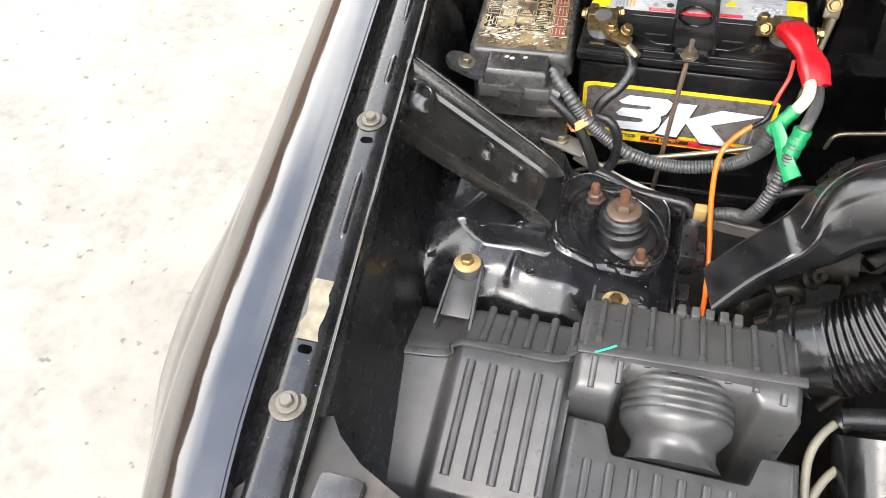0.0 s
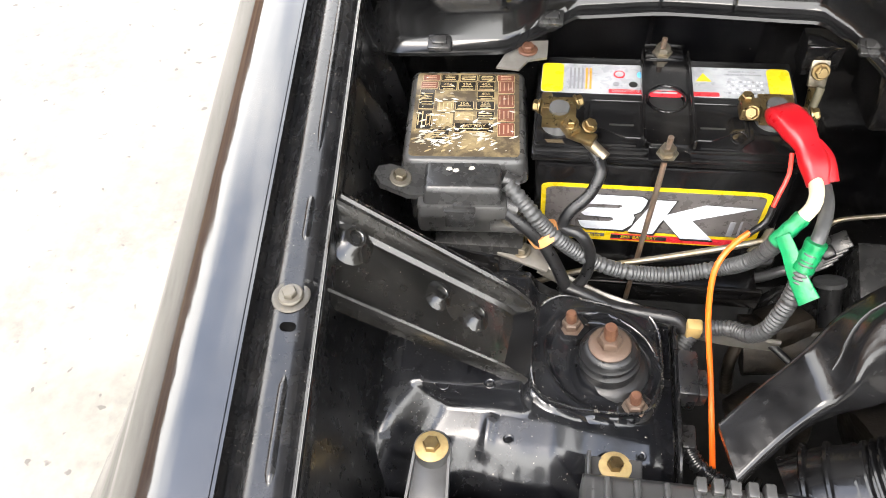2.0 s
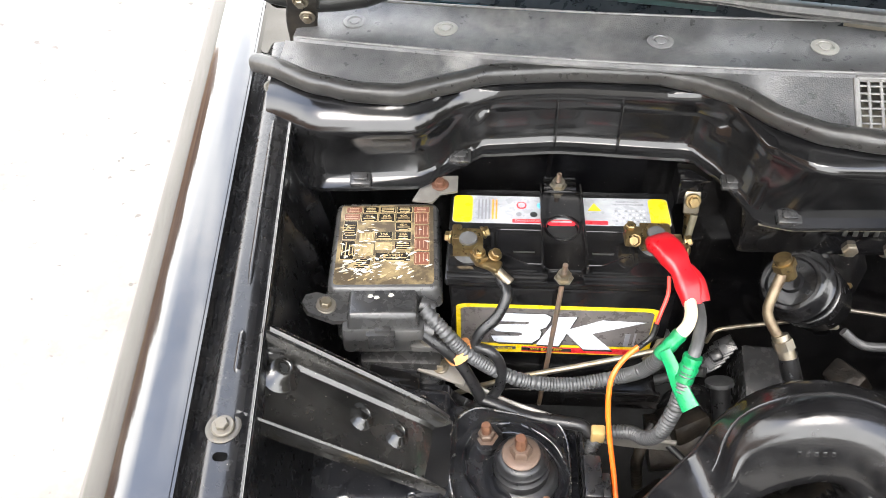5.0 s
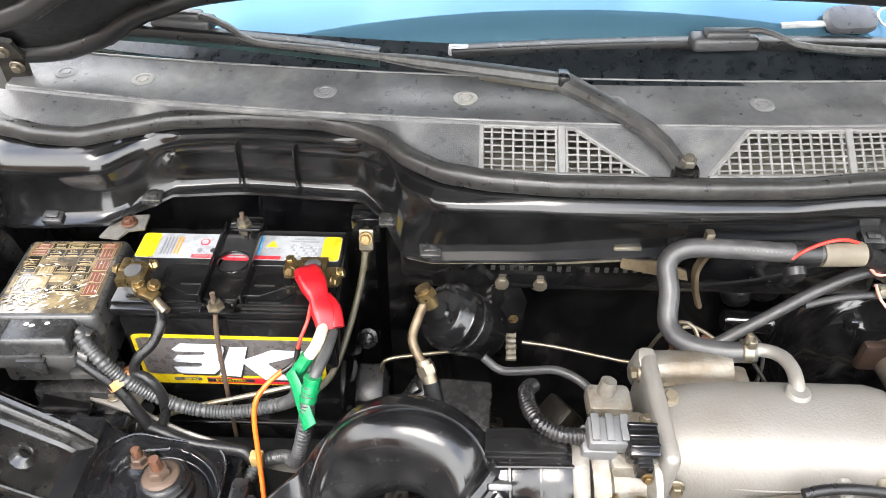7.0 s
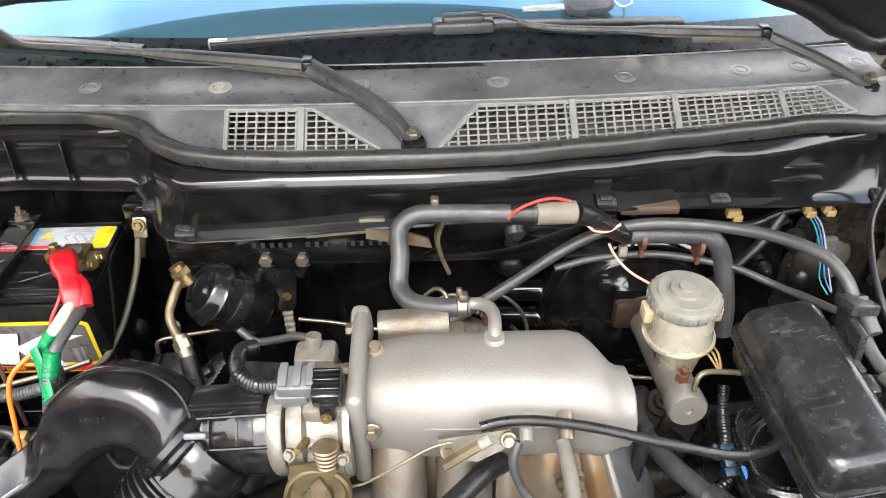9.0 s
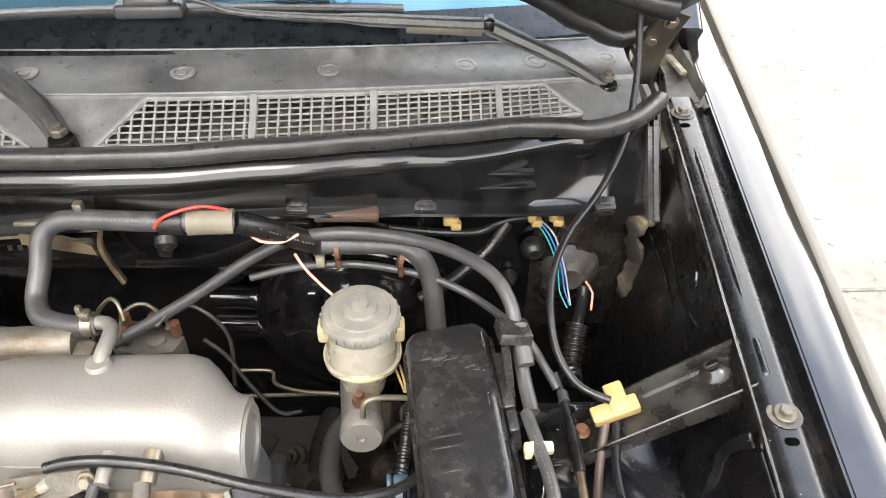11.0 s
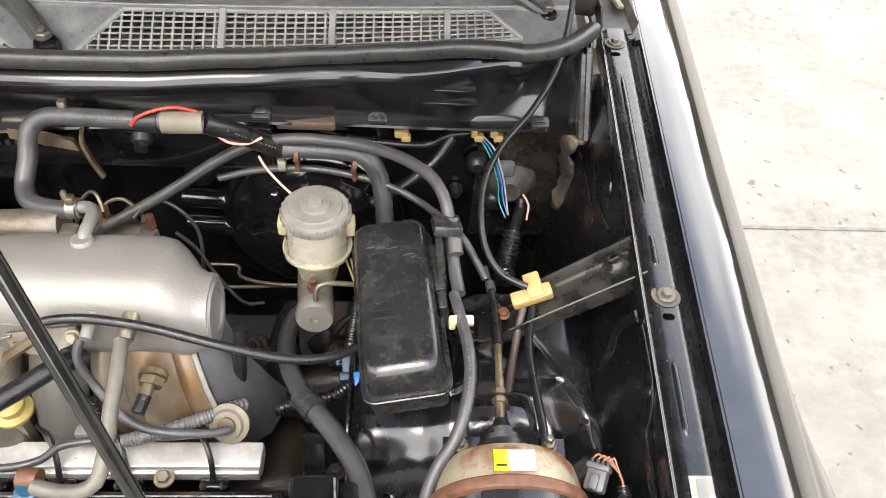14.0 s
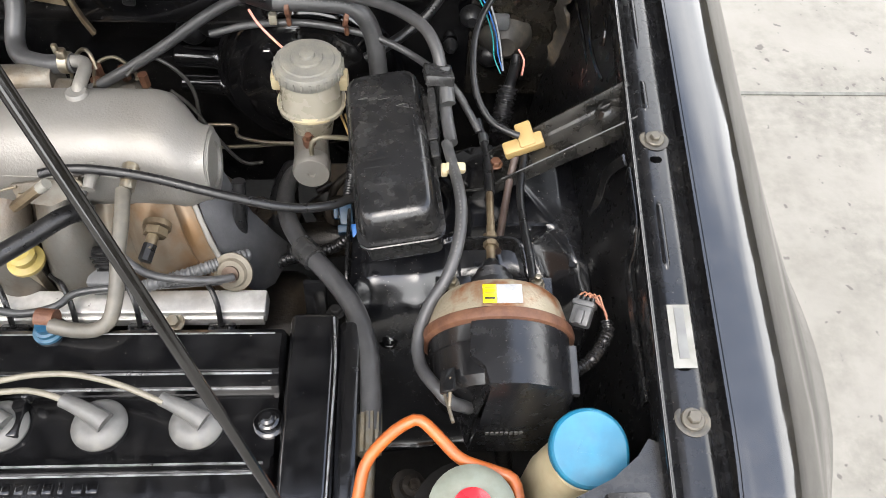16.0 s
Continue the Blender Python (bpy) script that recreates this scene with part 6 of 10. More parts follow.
        part("tooth", d, AIRBOX, lid)
    # round snout in the recess
    d = BM()
    pr = [(0.036, 0)]
    for q in range(4):
        pr += [(0.0475, 0.001 + q * 0.0075), (0.0488, 0.003 + q * 0.0075), (0.0488, 0.0055 + q * 0.0075), (0.0470, 0.0068 + q * 0.0075)]
    pr += [(0.0485, 0.033), (0.0470, 0.040), (0.041, 0.047), (0.036, 0.053), (0.036, 0.062), (0.042, 0.072)]
    lathe(d, (0.150, -0.340, 0.793), (0.03, -0.96, -0.26), pr, 40)
    part("snout", d, AIRBOX, a, "round ribbed snout", sharp=60)
    # front chamber
    b = BM()
    g = []
    def aft(x):
        """Rear edge: two pillars and a saddle for the snout."""
        return -0.388 - 0.026 * sstep(0.090, 0.102, x) * sstep(0.222, 0.211, x)
    for v in np.linspace(0, 1, 30):
        row = []
        for x in np.linspace(0.058, 0.252, 70):
            y1 = aft(x)
            y = -0.56 + (y1 + 0.56) * v
            e = min((x - 0.058), (0.252 - x), (y1 - y) * 1.2)
            row.append((x, y, 0.800 - 0.10 * (-0.388 - y) - 0.010 * (1 - sstep(0, 0.010, e)) ** 2))
        g.append(row)
    sheet(b, g, 0.12, down=(0, 0, -1))
    fr = part("front_chamber", b, AIRBOX, a, sharp=50)
    for k in range(8):
        x = 0.082 + k * 0.0195
        d = BM()
        sweep(d, [V(x, y, 0.8008 - 0.10 * (-0.388 - y)) for y in (-0.428, -0.46, -0.51, -0.56)], rrect(0.008, 0.008, 0.0036, 4))
        part("rib", d, AIRBOX, fr)
    # mounting tongue and bolts
    d = BM()
    for sx in (-1, 1):
        sheet(d, [[(-0.063 + sx * (0.0145 + 0.004 * k / 6), -0.266 - 0.068 * k / 6, 0.825 - 0.014 * k / 6 + dz) for dz in (0.0, -0.006 - 0.010 * k / 6)] for k in range(7)], 0.0022, down=(-sx, 0, 0))
    rbox(d, (-0.063, -0.292, 0.814), (0.029, 0.062, 0.004), 0.001, rot=(8, 0, 0))
    lathe(d, (-0.063, -0.270, 0.806), (0, 0.12, 1), [(0.0150, 0), (0.0150, 0.018), (0.0135, 0.020)], 24)
    tg = part("mounting_tongue", d, AIRBOX, a)
    hexbolt(tg, (-0.063, -0.270, 0.828), (0, 0.15, 1), 0.0068, 0.006, 0.0135, material=BRASS, wmat=WASHER)
    d = BM()
    rbox(d, (0.082, -0.262, 0.779), (0.046, 0.034, 0.006), 0.002, rot=(8, 0, 0))
    rbox(d, (0.061, -0.262, 0.787), (0.003, 0.034, 0.016), 0.001, rot=(8, 0, 0))
    tg = part("mounting_tongue", d, AIRBOX, a)
    hexbolt(tg, (0.083, -0.253, 0.783), (0, 0.15, 1), 0.0068, 0.006, 0.0135, material=BRASS, wmat=WASHER)


GREENMARK = mat("green_paint", (0.01, 0.30, 0.17), 0.5)
air_cleaner()


# ---- intake duct ----
def intake_duct():
    t = thing("intake_duct", (0.38, -0.2, 0.78), "glossy black plastic intake duct with resonator, accordion hose and tube", "intake duct")
    # resonator: broad flat box that swells to a rounded elbow
    b = BM()
    path = [V(0.166, -0.246, 0.812), V(0.200, -0.214, 0.826), V(0.232, -0.189, 0.834), V(0.262, -0.178, 0.850), V(0.292, -0.176, 0.870), V(0.320, -0.178, 0.880), V(0.346, -0.184, 0.880), V(0.366, -0.194, 0.872), V(0.380, -0.204, 0.866)]
    wid = [0.047, 0.046, 0.050, 0.060, 0.064, 0.064, 0.064, 0.066, 0.066]
    hei = [0.030, 0.034, 0.040, 0.058, 0.074, 0.080, 0.078, 0.074, 0.066]
    rise = [0.0, 0.0, 0.001, 0.008, 0.017, 0.022, 0.021, 0.014, 0.006]
    rad = [0.005, 0.006, 0.008, 0.014, 0.020, 0.024, 0.026, 0.028, 0.030]
    loops, tops, fronts = [], [], []
    pp = [k / 5 for k in range(5 * len(path) - 4)]

    def at(tab, q):
        i = min(int(q), len(tab) - 2)
        f = q - i
        a, b_, c_, d_ = tab[max(i - 1, 0)], tab[i], tab[i + 1], tab[min(i + 2, len(tab) - 1)]
        return (b_ * 2 + (c_ - a) * f + (a * 2 - b_ * 5 + c_ * 4 - d_) * f ** 2 + (b_ * 3 - a - c_ * 3 + d_) * f ** 3) * 0.5
    for q in pp:
        c = at(path, q)
        d = (at(path, min(q + 0.5, len(path) - 1)) - at(path, max(q - 0.5, 0))).normalized()
        sidev = d.cross(V(0, 0.35, 0.94)).normalized()
        sidev = sidev.lerp(V(0.26, -0.95, -0.12).normalized(), sstep(3.6, 2.0, q)).normalized()
        upv = sidev.cross(d).normalized()
        w, h, r = at(wid, q), at(hei, q), at(rad, q)
        c = c + upv * at(rise, q)
        tops.append(c + upv * (h / 2 + 0.0004) + sidev * 0.004)
        fronts.append((c + sidev * w / 2, d, upv, sidev))
        loops.append([c + sidev * x + upv * y for x, y in rrect(w, h, min(r, w * 0.48, h * 0.48), 6)])
    rings(b, loops)
    res = part("resonator", b, DUCTPL, t, "broad glossy resonator box", sharp=60)
    # moulded seam over the back and faint marks on the front
    d = BM()
    sweep(d, tops[12:39], circle(0.0014, 8))
    part("seam", d, DUCTPL, res)
    for k in range(5):
        fc, fd, fu, fs = fronts[24]
        d = BM()
        rbox(d, fc + fd * (k - 2) * 0.0062 + fu * 0.002, (0.0034, 0.0055, 0.0008), 0.0003, M=Matrix((fd, fu, fs)).transposed().to_4x4())
        part("moulded_mark", d, DUCTPL, res)
    d = BM()
    lathe(d, (0.370, -0.198, 0.882), (0.72, -0.42, -0.55), [(0.042, 0), (0.0445, 0.002), (0.0445, 0.008), (0.042, 0.011), (0.040, 0.012), (0.040, 0.016), (0.0425, 0.018)], 40)
    part("collar", d, DUCTPL, t)
    # tube to the throttle
    d = BM()
    ax = V(1, -0.06, 0.12).normalized()
    base = V(0.380, -0.186, 0.874)
    lathe(d, base, ax, [(0.037, -0.012), (0.039, 0.004), (0.039, 0.012), (0.037, 0.016), (0.038, 0.05), (0.041, 0.056), (0.041, 0.088), (0.039, 0.092)], 36)
    tb = part("tube", d, DUCTPL, t, "stout black rubber intake tube", sharp=50)
    d = BM()
    lathe(d, base + ax * 0.088, ax, [(0.041, 0), (0.0425, 0.002), (0.0425, 0.012), (0.041, 0.014)], 36)
    part("hose_clamp", d, ALUDULL, tb, "tarnished steel hose clamp")
    for off in (0.020, 0.034, 0.060, 0.074):
        d = BM()
        lathe(d, base + ax * off, ax, [(0.0385, 0), (0.0415, 0.001), (0.0415, 0.003), (0.0385, 0.004)], 36)
        part("rib", d, DUCTPL, tb)
    for a in (40, 75, 110, 150):
        d = BM()
        q = V(0, math.cos(radians(a)), math.sin(radians(a))) * 0.0405
        sweep(d, [base + ax * 0.016 + q, base + ax * 0.05 + q, base + ax * 0.086 + q], rrect(0.004, 0.004, 0.001, 1))
        part("rail_rib", d, DUCTPL, tb)
    for dz, w in ((0.039, 0.03), (0.041, 0.022)):
        d = BM()
        rbox(d, base + ax * 0.045 + V(0, 0.006, dz), (0.070, w, 0.009), 0.002, rot=(0, -7, -4))
        part("raised_band", d, DUCTPL, tb)
    d = BM()
    rbox(d, base + ax * 0.022 + V(0, -0.026, 0.030), (0.020, 0.006, 0.026), 0.002, rot=(42, 0, 0))
    part("tag", d, GREYCONN, tb)
    d = BM()
    rod(d, (0.398, -0.228, 0.872), (0.392, -0.262, 0.850), 0.009)
    hose(d, [(0.394, -0.250, 0.856), (0.390, -0.285, 0.83), (0.385, -0.32, 0.78), (0.38, -0.34, 0.70)], 0.0075, 10)
    part("breather_hose", d, HOSE, tb)
    d = BM()
    for k in range(4):
        lathe(d, V(0.398, -0.234, 0.868) + V(-0.0015, -0.0085, -0.0055) * k * 0.6, (-0.15, -0.85, -0.5), [(0.0105, 0), (0.0115, 0.001), (0.0105, 0.002)], 16)
    part("spring_clip", d, STEEL, tb)
    # smooth neck, then the accordion
    d = BM()
    sweep(d, spline([(0.408, -0.196, 0.872), (0.392, -0.208, 0.860), (0.374, -0.222, 0.846)], 0.004), circle(0.044, 40), [1.0, 1.0, 1.02, 1.05, 1.05, 1.02] + [1.0] * 40)
    part("neck", d, DUCTPL, t, "smooth black branch neck", sharp=60)
    d = BM()
    corrugated(d, [(0.380, -0.217, 0.851), (0.358, -0.232, 0.830), (0.335, -0.242, 0.806), (0.312, -0.249, 0.785), (0.285, -0.252, 0.765)], 0.0460, pitch=0.0072, depth=0.12, seg=36)
    part("accordion", d, DUCTPL, t, "ribbed accordion hose", sharp=50)
    d = BM()
    path = spline([(0.290, -0.252, 0.770), (0.262, -0.252, 0.755), (0.235, -0.258, 0.742)], 0.006)
    sweep(d, path, circle(0.044, 32))
    part("lower_neck", d, DUCTPL, t, sharp=60)
    for off in (0.0, 0.016):
        d = BM()
        lathe(d, (0.262 - off, -0.252, 0.757 - off * 0.5), (0.87, 0.0, 0.48), [(0.045, 0), (0.0475, 0.0015), (0.0475, 0.004), (0.045, 0.0055)], 36)
        part("ring", d, DUCTPL, t)


intake_duct()


# ---- throttle body and intake manifold ----
def manifold():
    t = thing("intake_manifold", (0.66, -0.18, 0.70), "cast aluminium intake manifold, silver plenum with stained runners", "intake manifold")
    b = BM()
    # plenum: rounded section that swells from the flange and closes on a round boss
    st = [(0.548, 0.046, 0.046), (0.560, 0.049, 0.049), (0.585, 0.053, 0.053), (0.62, 0.055, 0.055), (0.70, 0.055, 0.055), (0.740, 0.0548, 0.0548), (0.754, 0.0535, 0.0535), (0.765, 0.050, 0.050), (0.773, 0.045, 0.045), (0.780, 0.039, 0.040), (0.787, 0.036, 0.037), (0.795, 0.035, 0.036)]
    loops = []
    for x, ry, rz in st:
        lp = []
        for k in range(40):
            a = 2 * math.pi * k / 40
            c, s = math.cos(a), math.sin(a)
            e = 2.6
            lp.append(V(x, -0.151 - 0.016 * sstep(0.745, 0.785, x) + ry * math.copysign(abs(c) ** (2 / e), c), 0.879 - 0.006 * sstep(0.745, 0.785, x) + rz * math.copysign(abs(s) ** (2 / e), s)))
        loops.append(lp)
    rings(b, loops)
    pl = part("plenum", b, ALU, t, "silver cast plenum with a parting line", sharp=50)
    d = BM()
    lathe(d, (0.788, -0.168, 0.872), (1, 0, 0), [(0.035, 0), (0.035, 0.008), (0.033, 0.010), (0.024, 0.010), (0.023, -0.014), (0.001, -0.015)], 36)
    part("end_boss", d, ALU, pl)
    d = BM()
    hose(d, [(0.55, -0.196, 0.894), (0.62, -0.205, 0.894), (0.70, -0.205, 0.894), (0.745, -0.205, 0.892), (0.765, -0.203, 0.895), (0.785, -0.199, 0.890)], 0.0009, 6)
    part("parting_line", d, ALU, pl)
    d = BM()
    lathe(d, (0.669, -0.132, 0.912), (0, 0.05, 1), [(0.0135, 0), (0.0118, 0.014), (0.0108, 0.024), (0.0095, 0.0255), (0.007, 0.0255)], 24)
    part("nipple_boss", d, ALU, pl)
    # flange to the throttle body
    d = BM()
    rbox(d, (0.541, -0.152, 0.882), (0.016, 0.118, 0.122), 0.014, seg=3)
    rbox(d, (0.540, -0.092, 0.918), (0.020, 0.026, 0.050), 0.008, rot=(20, 0, 0))
    part("flange", d, ALU, t)
    d = BM()
    rod(d, (0.556, -0.080, 0.900), (0.628, -0.080, 0.905), 0.019, seg=20)
    rbox(d, (0.60, -0.092, 0.898), (0.09, 0.03, 0.022), 0.006)
    part("valve_body", d, ALUDULL, t)
    for p, ax in (((0.553, -0.203, 0.892), (0, -1, 0.2)), ((0.533, -0.105, 0.925), (-1, 0, 0)), ((0.555, -0.135, 0.928), (0, -0.3, 1))):
        hexbolt(t, p, ax, 0.006, 0.006, 0.009, material=STEEL)
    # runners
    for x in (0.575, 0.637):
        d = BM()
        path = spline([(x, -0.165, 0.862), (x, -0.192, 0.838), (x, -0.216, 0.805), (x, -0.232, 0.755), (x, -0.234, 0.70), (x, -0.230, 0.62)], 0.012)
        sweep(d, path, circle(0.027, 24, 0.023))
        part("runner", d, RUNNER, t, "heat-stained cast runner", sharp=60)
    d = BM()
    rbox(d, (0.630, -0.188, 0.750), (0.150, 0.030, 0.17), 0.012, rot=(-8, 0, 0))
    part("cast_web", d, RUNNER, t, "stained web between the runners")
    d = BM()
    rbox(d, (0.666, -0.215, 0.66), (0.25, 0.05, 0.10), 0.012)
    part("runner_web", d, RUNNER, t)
    # broad gusset under the plenum's end, its right edge trimmed bright
    d = BM()
    loops = []
    for z, xl, xr, yf, dp in ((0.866, 0.674, 0.766, -0.188, 0.040), (0.850, 0.672, 0.770, -0.197, 0.040), (0.831, 0.670, 0.777, -0.209, 0.046), (0.806, 0.668, 0.785, -0.223, 0.050), (0.780, 0.668, 0.794, -0.233, 0.052), (0.750, 0.668, 0.804, -0.240, 0.052), (0.70, 0.668, 0.82, -0.242, 0.052)):
        row = []
        for k in range(17):
            u = k / 16
            row.append(V(xl + (xr - xl) * u, yf + 0.016 * math.exp(-((u - 0.72) / 0.07) ** 2) + 0.018 * math.exp(-((u - 0.26) / 0.09) ** 2) + 0.010 * (2 * u - 1) ** 4, z))
        loops.append(row + [V(xr, yf + dp, z), V(xl, yf + dp, z)])
    rings(d, loops)
    part("gusset", d, GUSSET, t, "brown-stained cast gusset", sharp=50)
    d = BM()
    sweep(d, [V(0.7665, -0.182, 0.866), V(0.770, -0.190, 0.850), V(0.7765, -0.202, 0.831), V(0.7845, -0.216, 0.806), V(0.7935, -0.226, 0.780), V(0.8035, -0.233, 0.75)], rrect(0.006, 0.010, 0.002, 2))
    part("gusset_edge", d, ALU, t, "machined bright edge")
    # flank of the casting that falls away towards the pump, its shade in the colour
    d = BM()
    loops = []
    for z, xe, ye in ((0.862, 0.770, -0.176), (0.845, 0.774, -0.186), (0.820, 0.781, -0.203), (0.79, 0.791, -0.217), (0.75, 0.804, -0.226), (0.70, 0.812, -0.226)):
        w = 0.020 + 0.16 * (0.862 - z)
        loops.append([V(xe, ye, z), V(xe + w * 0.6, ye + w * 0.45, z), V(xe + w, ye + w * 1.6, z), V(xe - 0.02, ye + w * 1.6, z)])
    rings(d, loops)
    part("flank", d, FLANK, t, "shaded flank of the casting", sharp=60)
    # sensor in the runner wall
    d = BM()
    rod(d, (0.737, -0.215, 0.834), (0.732, -0.246, 0.827), 0.0062)
    rod(d, (0.737, -0.222, 0.832), (0.736, -0.230, 0.830), 0.0125, seg=6)
    rod(d, (0.737, -0.216, 0.833), (0.737, -0.222, 0.832), 0.0145, seg=20)
    part("sensor", d, TARNISH, t)
    d = BM()
    rod(d, (0.733, -0.240, 0.828), (0.729, -0.257, 0.823), 0.0072, seg=8)
    part("sensor_plug", d, RUBBER, t)
    # nipples below the plenum
    for x, z, r, m_ in ((0.693, 0.905, 0.009, ALU), (0.729, 0.905, 0.011, STEEL)):
        d = BM()
        rod(d, (x - 0.001, -0.200, 0.905), (x - 0.002, -0.226, 0.899), r * 0.75, r * 0.65, 16)
        part("nipple", d, m_, t)
    # throttle cable bracket
    d = BM()
    prism(d, [(-0.035, 0.006), (0.030, 0.014), (0.034, 0.0), (0.0, -0.016), (-0.03, -0.012)], Matrix.Translation((0.648, -0.214, 0.886)) @ Matrix.Rotation(radians(60), 4, "X"), 0.006)
    br = part("cable_bracket", d, ALUDULL, t)
    hexbolt(br, (0.676, -0.218, 0.894), (0, -0.8, 0.5), 0.0055, 0.005, 0.008, material=STEEL)
    hexbolt(br, (0.622, -0.218, 0.880), (0, -0.8, 0.5), 0.0055, 0.005, 0.008, material=STEEL)
    d = BM()
    rod(d, (0.6185, -0.236, 0.884), (0.6505, -0.232, 0.908), 0.0052, seg=6)
    part("ferrule", d, TARNISH, br)
    d = BM()
    rod(d, (0.650, -0.232, 0.907), (0.659, -0.231, 0.914), 0.0056, seg=10)
    part("collar", d, OLDLABEL, br)

    th = thing("throttle", (0.505, -0.2, 0.80), "weathered aluminium throttle body with brass cable wheel", "throttle")
    d = BM()
    lathe(d, (0.478, -0.194, 0.884), (1, 0.06, 0), [(0.038, 0), (0.040, 0.004), (0.040, 0.014), (0.034, 0.018), (0.034, 0.045), (0.044, 0.050), (0.044, 0.056)], 32)
    rbox(d, (0.512, -0.178, 0.912), (0.038, 0.060, 0.030), 0.006)
    rbox(d, (0.514, -0.224, 0.880), (0.034, 0.024, 0.040), 0.006)
    cs = part("casting", d, THROT, th, "grimy cast throttle housing")
    for x, y, z, ax_ in ((0.484, -0.232, 0.900, (-0.3, -0.7, 0.6)), (0.530, -0.236, 0.898, (0, -0.9, 0.4)), (0.530, -0.160, 0.928, (0, 0, 1)), (0.497, -0.160, 0.928, (0, 0, 1)), (0.528, -0.226, 0.862, (0, -1, 0.2))):
        hexbolt(cs, (x, y, z), ax_, 0.0042, 0.004, 0.0062, material=STEEL)
    d = BM()
    rod(d, (0.497, -0.222, 0.905), (0.493, -0.240, 0.915), 0.0040, 0.0032, 12)
    part("vacuum_nipple", d, BRASS, cs)
    d = BM()
    prism(d, [(-0.020, 0.010), (0.016, 0.014), (0.022, 0.004), (0.010, -0.016), (-0.012, -0.018), (-0.022, -0.004)], Matrix.Translation((0.503, -0.240, 0.884)) @ Matrix.Rotation(radians(72), 4, "X"), 0.003)
    part("stop_plate", d, WHEELBRASS, cs)
    d = BM()
    rbox(d, (0.491, -0.186, 0.942), (0.036, 0.026, 0.018), 0.003, rot=(10, 0, 0))
    rbox(d, (0.484, -0.186, 0.930), (0.030, 0.026, 0.018), 0.003, rot=(10, 0, 0))
    for k in range(3):
        rbox(d, (0.479 + k * 0.012, -0.186, 0.9525), (0.007, 0.024, 0.003), 0.001, rot=(10, 0, 0))
    part("grey_connector", d, GREYCONN, th, "grey ribbed sensor connector")
    d = BM()
    rbox(d, (0.517, -0.194, 0.943), (0.026, 0.030, 0.020), 0.003, rot=(12, 0, 0))
    for q in range(3):
        rbox(d, (0.517, -0.204 + q * 0.009, 0.9535 + q * 0.0018), (0.024, 0.003, 0.003), 0.001, rot=(12, 0, 0))
    rbox(d, (0.518, -0.210, 0.932), (0.014, 0.012, 0.018), 0.003)
    k = part("black_sensor", d, DUCTPL, th, "black throttle position sensor")
    hexbolt(k, (0.518, -0.222, 0.936), (0, -1, 0.3), 0.0035, 0.003, 0.005, material=BRASS)
    d = BM()
    wax = V(0.05, -0.93, 0.36).normalized()
    lathe(d, (0.505, -0.240, 0.858), wax, [(0.004, 0), (0.028, 0.0), (0.030, 0.002), (0.028, 0.005), (0.028, 0.009), (0.030, 0.012), (0.027, 0.013), (0.024, 0.009), (0.014, 0.008), (0.012, 0.012), (0.006, 0.013)], 36)
    part("cable_wheel", d, WHEELBRASS, th, "dull brass cable wheel")
    d = BM()
    for q in range(5):
        lathe(d, V(0.516, -0.234, 0.914) + V(0, -0.0012, -0.0046) * q, (0, -0.25, -1), [(0.011 - q * 0.0008, 0), (0.0122 - q * 0.0008, 0.0014), (0.011 - q * 0.0008, 0.0028)], 18)
    part("return_spring", d, TARNISH, th)
    d = BM()
    rbox(d, (0.513, -0.256, 0.858), (0.008, 0.006, 0.007), 0.002)
    part("stop_cap", d, YELLOWPL, th)
    d = BM()
    rbox(d, (0.500, -0.140, 0.925), (0.04, 0.03, 0.02), 0.006)
    rod(d, (0.497, -0.136, 0.930), (0.499, -0.132, 0.946), 0.009, 0.007, seg=12)
    part("idle_valve", d, THROT, th)
    # lever, link and screws round the cable wheel
    d = BM()
    prism(d, [(-0.004, -0.004), (0.004, -0.005), (0.010, 0.012), (0.004, 0.022), (-0.004, 0.016)], Matrix.Translation((0.505, -0.2525, 0.864)) @ Matrix.Rotation(radians(68), 4, "X"), 0.003)
    part("lever", d, TARNISH, th, "tarnished cable lever")
    d = BM()
    lathe(d, (0.505, -0.249, 0.861), wax, [(0.0045, 0), (0.0045, 0.004), (0.003, 0.005)], 6)
    part("wheel_nut", d, STEEL, th)
    d = BM()
    rbox(d, (0.512, -0.216, 0.835), (0.030, 0.030, 0.040), 0.006)
    rod(d, (0.514, -0.232, 0.825), (0.514, -0.244, 0.820), 0.012, seg=18)
    part("lower_casting", d, THROT, th)


manifold()


